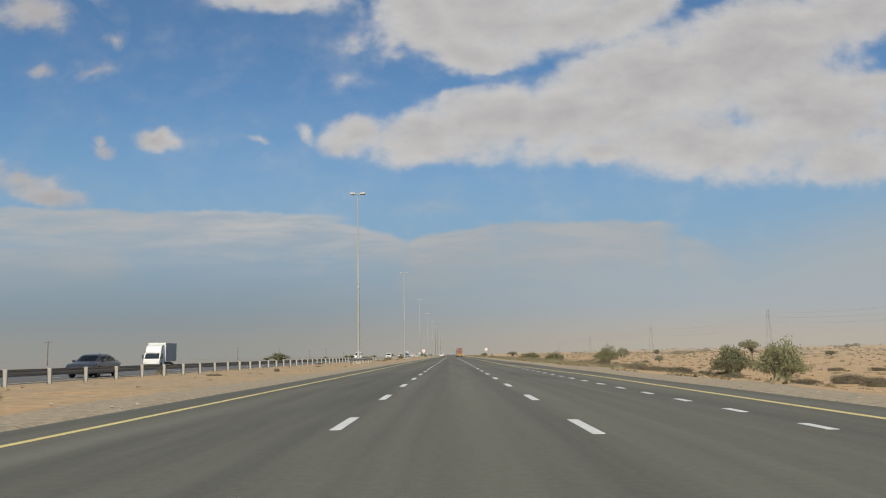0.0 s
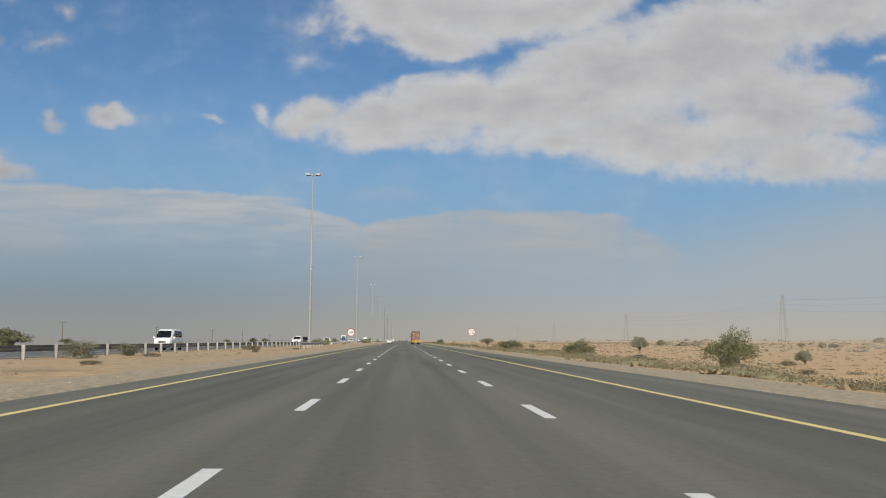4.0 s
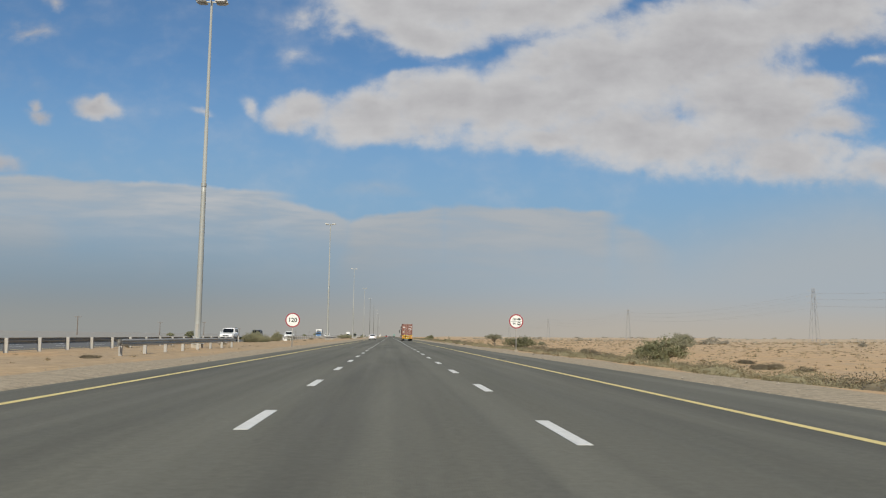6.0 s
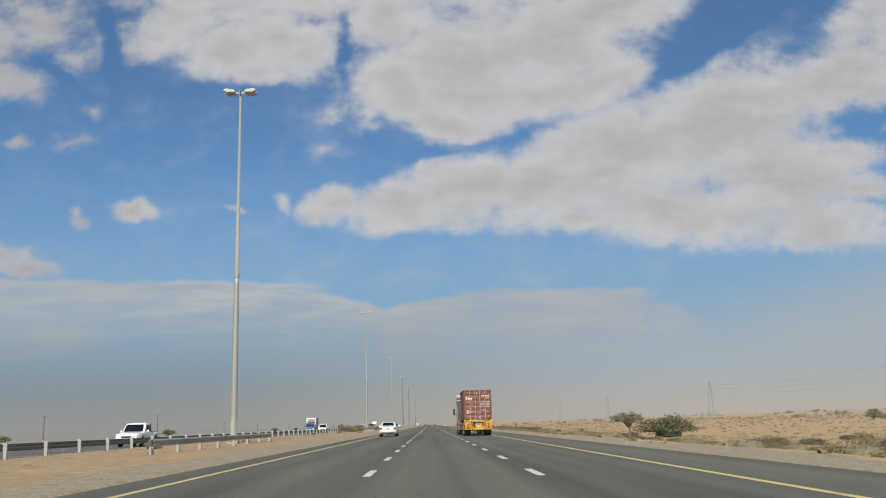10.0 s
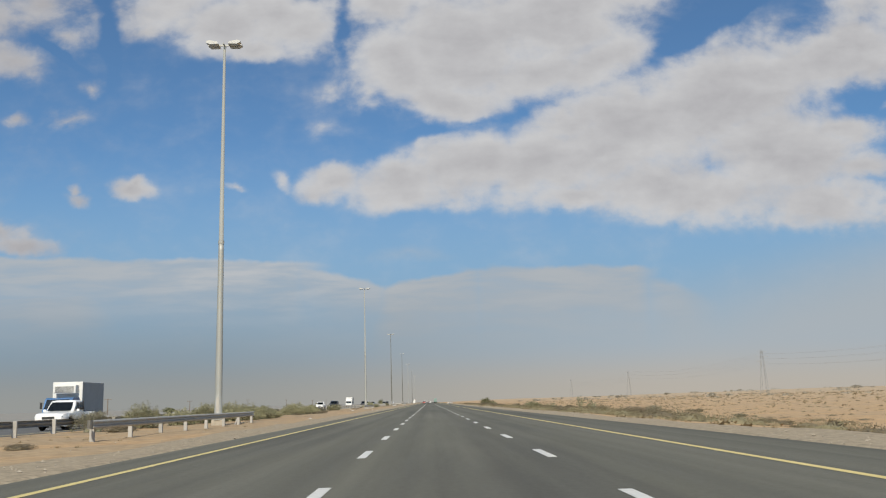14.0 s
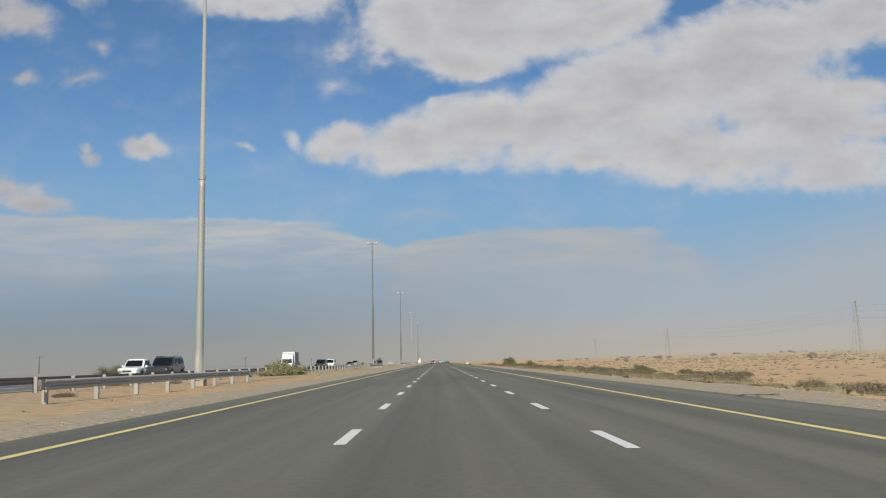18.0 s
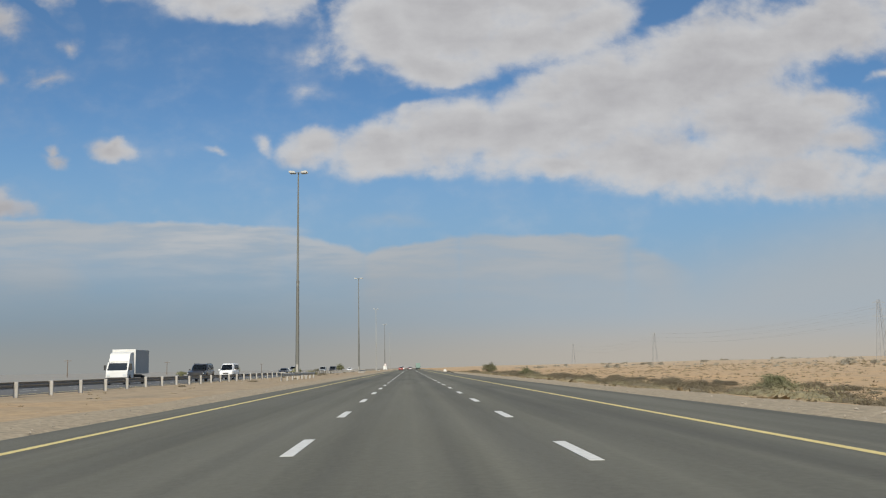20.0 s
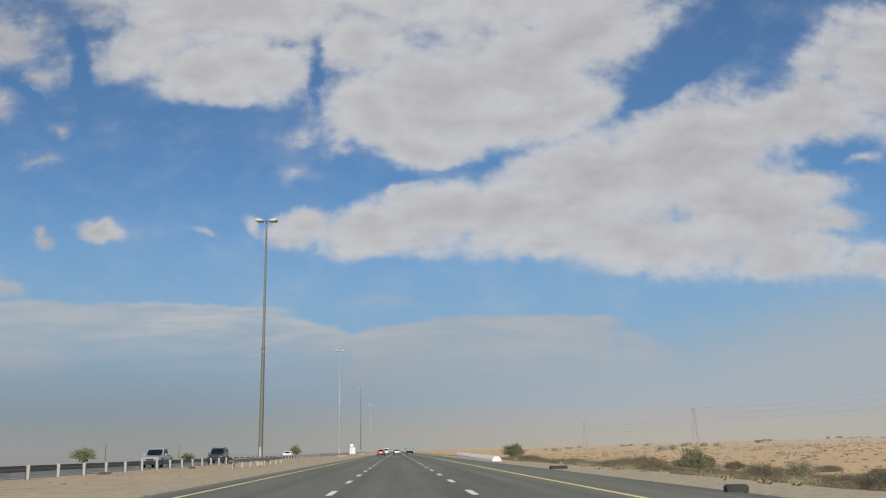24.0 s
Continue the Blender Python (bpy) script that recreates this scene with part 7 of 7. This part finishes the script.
# trailer
tr = thing("trailer", pose(LX, LY, 0, 0, 0, LTURN), "long skeletal trailer with rusty ochre chassis and yellow rear bumper", "trailer", group)
for s in (-1, 1):
    bm = bmesh.new()
    prism(bm, [(0.05, 0.95), (0.05, 1.345), (6.0, 1.345), (9.6, 1.30), (10.2, 1.28), (12.7, 1.28), (12.7, 1.14), (10.2, 1.12), (9.3, 0.92)], "X", s * 0.48 - 0.07, s * 0.48 + 0.07)
    part("main_rail", fixed(bm), M["rust_yellow"], tr)
    for k, y in enumerate((0.2, 5.75, 6.4, 9.0, 12.2)):
        bm = bmesh.new()
        box(bm, min(s * 0.4, s * 1.18), max(s * 0.4, s * 1.18), y, y + 0.22, 1.14, 1.35, 0.01)
        part("outrigger", bm, M["rust_yellow"], tr)
    # side guard
    bm = bmesh.new()
    xg = s * 1.18
    for z in (0.60, 0.98):
        box(bm, xg - 0.03, xg + 0.03, 4.6, 9.0, z - 0.055, z + 0.055, 0.008)
    for y in (4.65, 6.1, 7.5, 8.9):
        box(bm, xg - 0.035, xg + 0.035, y - 0.05, y + 0.05, 0.55, 1.05, 0.008)
    guard = part("side_guard", bm, M["guard_tan"], tr, "dusty tan side guard")
    bm = bmesh.new()
    for y in (5.2, 6.7, 8.2):
        beam(bm, (xg, y, 0.6), (s * 0.5, y + 0.4, 1.2), 0.05, 0.05)
        beam(bm, (xg, y + 0.6, 0.98), (s * 0.5, y - 0.2, 0.95), 0.05, 0.05)
    part("guard_strut", bm, M["guard_tan"], guard)
    for k in range(14):
        bm = bmesh.new()
        y = 4.85 + 0.3 * k
        prism(bm, [(y, 0.94), (y + 0.07, 0.98), (y, 1.02), (y + 0.06, 1.02), (y + 0.13, 0.98), (y + 0.06, 0.94)], "X", min(xg + s * 0.031, xg + s * 0.034), max(xg + s * 0.031, xg + s * 0.034))
        part("chevron", fixed(bm), M["sign_black"], guard)
    # landing leg
    bm = bmesh.new()
    box(bm, s * 0.75 - 0.07, s * 0.75 + 0.07, 9.3, 9.44, 0.35, 1.25, 0.01)
    box(bm, s * 0.75 - 0.14, s * 0.75 + 0.14, 9.22, 9.52, 0.30, 0.36, 0.01)
    part("landing_leg", bm, M["rust_yellow"], tr)
    # axles
    for y in (1.55, 2.85):
        for o in (0.0, 0.30):
            wheel(tr, s * (1.08 - o), y, 0.52, s, M["rim_dusty"], 8, 0.27, "tyre_dusty")
        bm = bmesh.new()
        ring = []
        for i in range(9):
            a = math.radians(15 + 150 * i / 8)
            ring.append([bm.verts.new((xx, y + 0.62 * math.cos(a), 0.52 + 0.62 * math.sin(a))) for xx in (s * 0.66, s * 1.24)])
        for a, b in zip(ring, ring[1:]):
            bm.faces.new((a[0], a[1], b[1], b[0]))
        bmesh.ops.solidify(bm, geom=bm.faces[:], thickness=0.025)
        part("mudguard", fixed(bm), M["fender_grey"], tr)
    bm = bmesh.new()
    box(bm, min(s * 0.62, s * 1.2), max(s * 0.62, s * 1.2), 0.80, 0.82, 0.22, 0.98)
    part("mud_flap", bm, M["plastic_black"], tr)
for k in range(9):
    bm = bmesh.new()
    box(bm, -0.45, 0.45, 0.9 + 1.15 * k, 1.0 + 1.15 * k, 1.0, 1.26)
    part("cross_member", bm, M["rust_yellow"], tr)
for k in range(5):
    bm = bmesh.new()
    y = 6.3 + 0.65 * k
    beam(bm, (-0.45, y, 1.12), (0.45, y + 0.6, 1.12), 0.06, 0.08)
    part("diagonal_brace", bm, M["guard_tan"], tr)
for y in (1.55, 2.85):
    bm = bmesh.new()
    rod(bm, (-1.0, y, 0.52), (1.0, y, 0.52), 0.08, seg=10)
    part("axle", bm, M["cab_grey"], tr)
# rear bumper
bm = bmesh.new()
box(bm, -1.26, 1.26, -0.10, 0.06, 1.205, 1.345, 0.012)
part("upper_bumper", bm, M["trailer_yellow"], tr)
bm = bmesh.new()
box(bm, -1.20, 1.20, -0.10, 0.05, 0.52, 0.68, 0.012)
part("lower_bumper", bm, M["trailer_yellow"], tr)
for s in (-1, 1):
    bm = bmesh.new()
    box(bm, min(s * 0.62, s * 1.20), max(s * 0.62, s * 1.20), -0.09, 0.02, 0.68, 1.20, 0.01)
    pan = part("lamp_panel", bm, M["trailer_yellow"], tr)
    for z in (0.98, 0.745):
        bm = bmesh.new()
        box(bm, min(s * 0.84, s * 1.16), max(s * 0.84, s * 1.16), -0.125, -0.088, z - 0.065, z + 0.065, 0.012)
        lamp = part("tail_lamp", bm, M["tail_red"], pan)
        bm = bmesh.new()
        box(bm, min(s * 0.99, s * 1.15), max(s * 0.99, s * 1.15), -0.13, -0.124, z - 0.055, z + 0.055)
        part("lamp_lens", bm, M["tail_pale"] if z > 0.9 else M["amber"], lamp)
    for k in range(4):
        bm = bmesh.new()
        z = 0.73 + 0.10 * k
        prism(bm, [(s * 0.66, z), (s * 0.72, z + 0.05), (s * 0.78, z), (s * 0.78, z + 0.035), (s * 0.72, z + 0.085), (s * 0.66, z + 0.035)], "Y", -0.095, -0.091)
        part("chevron", fixed(bm), M["chevron"], pan)
    bm = bmesh.new()
    box(bm, min(s * 0.42, s * 0.56), max(s * 0.42, s * 0.56), -0.12, 0.02, 0.88, 1.10, 0.015)
    part("rubber_buffer", bm, M["rust_yellow"], tr)
    bm = bmesh.new()
    box(bm, min(s * 0.40, s * 0.60), max(s * 0.40, s * 0.60), -0.088, 0.02, 0.68, 1.13, 0.01)
    part("buffer_plate", bm, M["trailer_yellow"], tr)
# arrows that point away from the middle of each row, with a diamond between them
for z, hh, x0, n_in, n_out in ((1.275, 0.10, -1.18, 4, 0), (1.275, 0.10, 0.46, 2, 3), (0.60, 0.085, -1.02, 4, 2), (0.60, 0.085, 0.44, 2, 3)):
    for k in range(n_in + n_out + (1 if n_out else 0)):
        x = x0 + 0.092 * k
        bm = bmesh.new()
        if k == n_in:
            prism(bm, [(x + 0.01, z), (x + 0.045, z - hh * 0.3), (x + 0.08, z), (x + 0.045, z + hh * 0.3)], "Y", -0.106, -0.102)
        else:
            tip, tail = (0.0, 0.045) if k < n_in else (0.085, 0.04)
            step = 0.04 if k < n_in else -0.04
            prism(bm, [(x + tip, z), (x + tail, z - hh / 2), (x + tail + step, z - hh / 2), (x + tip + step, z), (x + tail + step, z + hh / 2), (x + tail, z + hh / 2)], "Y", -0.106, -0.102)
        part("chevron", fixed(bm), M["chevron"], tr)
bm = bmesh.new()
box(bm, -0.56, 0.72, -0.125, 0.0, 1.168, 1.196, 0.006)
part("step_plate", bm, M["tank"], tr, "dull metal step plate")
for s in (-1, 1):
    for z in (0.71, 0.81):
        bm = bmesh.new()
        prism(bm, [(s * 0.45, z), (s * 0.50, z + 0.045), (s * 0.55, z), (s * 0.55, z + 0.035), (s * 0.50, z + 0.08), (s * 0.45, z + 0.035)], "Y", -0.094, -0.089)
        part("chevron", fixed(bm), M["chevron"], tr)
for x0, x1, z0, z1 in ((-0.76, -0.24, 1.265, 1.362), (1.06, 1.24, 1.225, 1.345)):
    bm = bmesh.new()
    box(bm, x0, x1, -0.114, -0.107, z0, z1)
    part("reflector", bm, M["reflector_yellow"], tr)
for words, x, z, w, ww in (("KEEP DISTANCE", 0.10, 1.275, 0.56, 0.074), ("LONG VEHICLE", 0.06, 0.60, 0.56, 0.066)):
    bm = bmesh.new()
    box(bm, x - w / 2, x + w / 2, -0.108, -0.102, z - 0.045, z + 0.045)
    part("word_plate", bm, M["reflector_yellow"] if z < 1 else M["cream_plate"], tr)
    lettering("bumper_word", words, ww, pose(x, -0.110, z, 90), M["sign_black"], tr, 0.86)
lettering("bumper_word", "LONG VEHICLE", 0.085, pose(-0.5, -0.115, 1.314, 90), M["trailer_yellow"], tr, 0.8)
lettering("bumper_word", "LONG V", 0.135, pose(-0.44, -0.1025, 1.265, 90), M["sign_black"], tr, 1.05)
bm = bmesh.new()
prism(bm, [(1.12, 0.53), (1.30, 0.53), (1.21, 0.66)], "Y", -0.112, -0.104)
part("warning_triangle", fixed(bm), M["dull_reflector"], tr)
bm = bmesh.new()
box(bm, -0.25, 0.36, 0.0, 0.03, 0.69, 1.06, 0.01)
part("plate_board", bm, M["trailer_yellow"], tr)
bm = bmesh.new()
box(bm, -0.12, 0.24, -0.012, 0.002, 0.76, 0.90, 0.004)
pl = part("number_plate", bm, M["sign_white"], tr)
bm = bmesh.new()
for k in range(6):
    box(bm, -0.09 + 0.052 * k, -0.055 + 0.052 * k, -0.016, -0.012, 0.81, 0.87)
part("plate_marking", bm, M["sign_black"], pl)
bm = bmesh.new()
box(bm, 0.0, 0.12, -0.05, 0.01, 0.93, 0.97, 0.01)
part("plate_lamp", bm, M["plastic_black"], tr)
bm = bmesh.new()
lathe(bm, [(0.05, -0.03), (0.05, 0.0)], "Y", 16, (0.42, -0.09, 0.75))
part("round_lamp", bm, M["headlamp"], tr)

# tractor unit
tu = thing("tractor_unit", pose(LX - 11.3 * math.sin(radians(LTURN)), LY + 11.3, 0, 0, 0, LTURN), "white heavy tractor unit with a tall sleeper cab", "truck", group)
for s in (-1, 1):
    bm = bmesh.new()
    box(bm, s * 0.42 - 0.05, s * 0.42 + 0.05, -0.6, 4.6, 0.78, 1.04, 0.006)
    part("chassis_rail", bm, M["cab_grey"], tu)
    for o in (0.0, 0.31):
        wheel(tu, s * (1.08 - o), 0.75, 0.52, s, M["rim_dusty"], 8, 0.28, "tyre_dusty")
    wheel(tu, s * 1.06, 4.2, 0.52, s, M["rim_dusty"], 8, 0.30, "tyre_dusty")
    bm = bmesh.new()
    ring = []
    for i in range(13):
        a = math.radians(-5 + 190 * i / 12)
        ring.append([bm.verts.new((xx, 0.75 + 0.64 * math.cos(a), 0.52 + 0.64 * math.sin(a))) for xx in (s * 0.62, s * 1.25)])
    for a, b in zip(ring, ring[1:]):
        bm.faces.new((a[0], a[1], b[1], b[0]))
    bmesh.ops.solidify(bm, geom=bm.faces[:], thickness=0.03)
    part("mudguard", fixed(bm), M["fender_grey"], tu)
    bm = bmesh.new()
    box(bm, min(s * 0.7, s * 1.15), max(s * 0.7, s * 1.15), 1.75, 2.85, 0.55, 1.05, 0.12)
    part("fuel_tank" if s < 0 else "battery_box", bm, M["tank"], tu)
    bm = bmesh.new()
    box(bm, min(s * 0.85, s * 1.2), max(s * 0.85, s * 1.2), -0.66, -0.56, 0.80, 0.98, 0.01)
    part("tail_lamp", bm, M["tail_red"], tu)
    for k in range(4):
        bm = bmesh.new()
        y0 = 2.95
        box(bm, min(s * 1.0, s * 1.24), max(s * 1.0, s * 1.24), y0, y0 + 0.5, 0.45 + 0.2 * k, 0.49 + 0.2 * k)
        part("cab_step", bm, M["cab_grey"], tu)
bm = bmesh.new()
prism(bm, [(2.55, 1.10), (2.55, 3.40), (2.7, 3.52), (4.1, 3.45), (4.55, 2.9), (4.85, 1.95), (4.9, 1.0), (4.9, 0.45), (4.78, 0.42), (4.74, 0.75), (4.5, 1.06), (4.2, 1.14), (3.9, 1.06), (3.66, 0.75), (3.6, 0.62), (3.4, 0.62), (3.4, 1.0)], "X", -1.22, 1.22)
cab = part("cab", fixed(bm), M["cab_white"], tu, "cream-white sleeper cab")
for z in (1.55, 1.68, 2.05, 2.2, 2.34, 2.98, 3.12, 3.25):
    bm = bmesh.new()
    box(bm, -0.86, 0.95, 2.53, 2.556, z, z + 0.035, 0.008)
    part("rear_rib", bm, M["cab_white"], cab)
bm = bmesh.new()
box(bm, -0.72, 0.62, 2.525, 2.556, 2.42, 2.86, 0.012)
part("rear_panel", bm, M["cab_white"], cab)
for k in range(8):
    bm = bmesh.new()
    box(bm, -0.34 + 0.08 * k, -0.28 + 0.08 * k, 2.515, 2.526, 3.03, 3.15)
    part("registration_bar", bm, M["sign_black"], cab)
bm = bmesh.new()
box(bm, -0.16, 0.20, 2.518, 2.526, 2.52, 2.63)
part("cab_sticker", bm, M["tail_pale"], cab)
for s in (-1, 1):
    pts = [(s * 1.22, 3.72, 1.95), (s * 1.22, 4.55, 1.95), (s * 1.22, 4.36, 2.78), (s * 1.22, 3.72, 2.78)]
    part("door_window", quad_panel(pts if s > 0 else pts[::-1], 0.01), M["glass_blue"], cab)
    bm = bmesh.new()
    box(bm, min(s * 1.224, s * 1.23), max(s * 1.224, s * 1.23), 3.62, 3.64, 1.05, 2.95)
    box(bm, min(s * 1.224, s * 1.25), max(s * 1.224, s * 1.25), 3.66, 3.84, 1.62, 1.68)
    part("door_edge", bm, M["plastic_black"], cab)
    bm = bmesh.new()
    box(bm, s * 1.44 - 0.10, s * 1.44 + 0.10, 4.62, 4.74, 1.95, 2.62, 0.05)
    rod(bm, (s * 1.2, 4.6, 2.55), (s * 1.44, 4.66, 2.5), 0.022, seg=8)
    rod(bm, (s * 1.2, 4.6, 2.0), (s * 1.44, 4.66, 2.05), 0.022, seg=8)
    part("mirror", bm, M["plastic_black"], tu)
    bm = bmesh.new()
    prism(bm, [(2.58, 1.0), (2.58, 3.5), (2.4, 3.78), (2.34, 3.74), (2.42, 3.4), (2.36, 1.3)], "X", min(s * 1.20, s * 1.245), max(s * 1.20, s * 1.245))
    part("side_fairing", fixed(bm), M["cab_white"], tu)
bm = bmesh.new()
prism(bm, [(2.25, 3.82), (2.3, 3.72), (2.9, 3.55), (4.0, 3.44), (4.0, 3.5), (3.1, 3.82), (2.5, 3.93)], "X", -1.24, 1.24)
part("roof_deflector", fixed(bm), M["cab_white"], tu)
bm = bmesh.new()
for s in (-0.6, 0.6):
    beam(bm, (s, 2.4, 3.80), (s, 2.75, 3.45), 0.05, 0.05)
part("deflector_strut", bm, M["cab_grey"], tu)
bm = bmesh.new()
n = 22
rings = []
for k in range(n * 2 + 1):
    z = 1.05 + 2.35 * k / (n * 2)
    w = 0.0 if k % 2 else 0.025
    bend_ = 0.06 * math.sin((z - 1.0) * 1.3)
    rings.append([bm.verts.new((-1.05 + bend_ + cx * (0.19 + w), 2.40 + cy * (0.14 + w), z)) for cx, cy in ((-1, -1), (-0.2, -1.15), (0.2, -1.0), (1, -1.1), (1, 1), (-1, 1))])
for a, b in zip(rings, rings[1:]):
    for i in range(6):
        bm.faces.new((a[i], a[(i + 1) % 6], b[(i + 1) % 6], b[i]))
bm.faces.new(rings[-1])
bm.faces.new(list(reversed(rings[0])))
part("air_intake", fixed(bm), M["duct_grey"], tu, "ribbed dark plastic air intake duct")
bm = bmesh.new()
rod(bm, (1.0, 2.42, 1.0), (1.0, 2.42, 3.55), 0.075, seg=12)
rod(bm, (1.0, 2.42, 3.55), (1.0, 2.30, 3.75), 0.075, seg=12)
part("exhaust_stack", bm, M["tank"], tu)
bm = bmesh.new()
beam(bm, (0.95, 2.35, 2.6), (0.2, 2.0, 1.6), 0.05, 0.05)
part("stay", bm, M["tank"], tu)
sp = new("spare_wheel")
sp.parent = tu
sp.matrix_basis = pose(-0.26, 2.25, 1.55)
bm = bmesh.new()
lathe(bm, [(0.33, -0.14), (0.46, -0.14), (0.515, -0.09), (0.52, 0), (0.515, 0.09), (0.46, 0.14), (0.33, 0.14)], "Y", 30)
part("tyre", fixed(bm), M["tyre_dusty"], sp, smooth=True)
bm = bmesh.new()
lathe(bm, [(0.335, -0.12), (0.30, -0.10), (0.27, 0.0), (0.12, 0.0), (0.10, -0.05), (0.001, -0.05)], "Y", 30)
part("rim", fixed(bm), M["plastic_black"], sp)
bm = bmesh.new()
lathe(bm, [(0.5, 1.06), (0.5, 1.12), (0.1, 1.14)], "Z", 24, (0, 0.75, 0))
part("coupling_plate", bm, M["cab_grey"], tu)
bm = bmesh.new()
box(bm, -1.2, 1.2, 1.45, 1.52, 1.1, 1.28, 0.01)
part("rear_beam", bm, M["trailer_yellow"], tu)
bm = bmesh.new()
box(bm, -1.15, 1.15, -0.62, -0.58, 0.56, 0.70)
part("marker_board", bm, M["reflector_yellow"], tu)
part("windscreen", quad_panel([(1.1, 4.87, 1.95), (-1.1, 4.87, 1.95), (-1.05, 4.57, 2.88), (1.05, 4.57, 2.88)], 0.012), M["glass_blue"], tu)
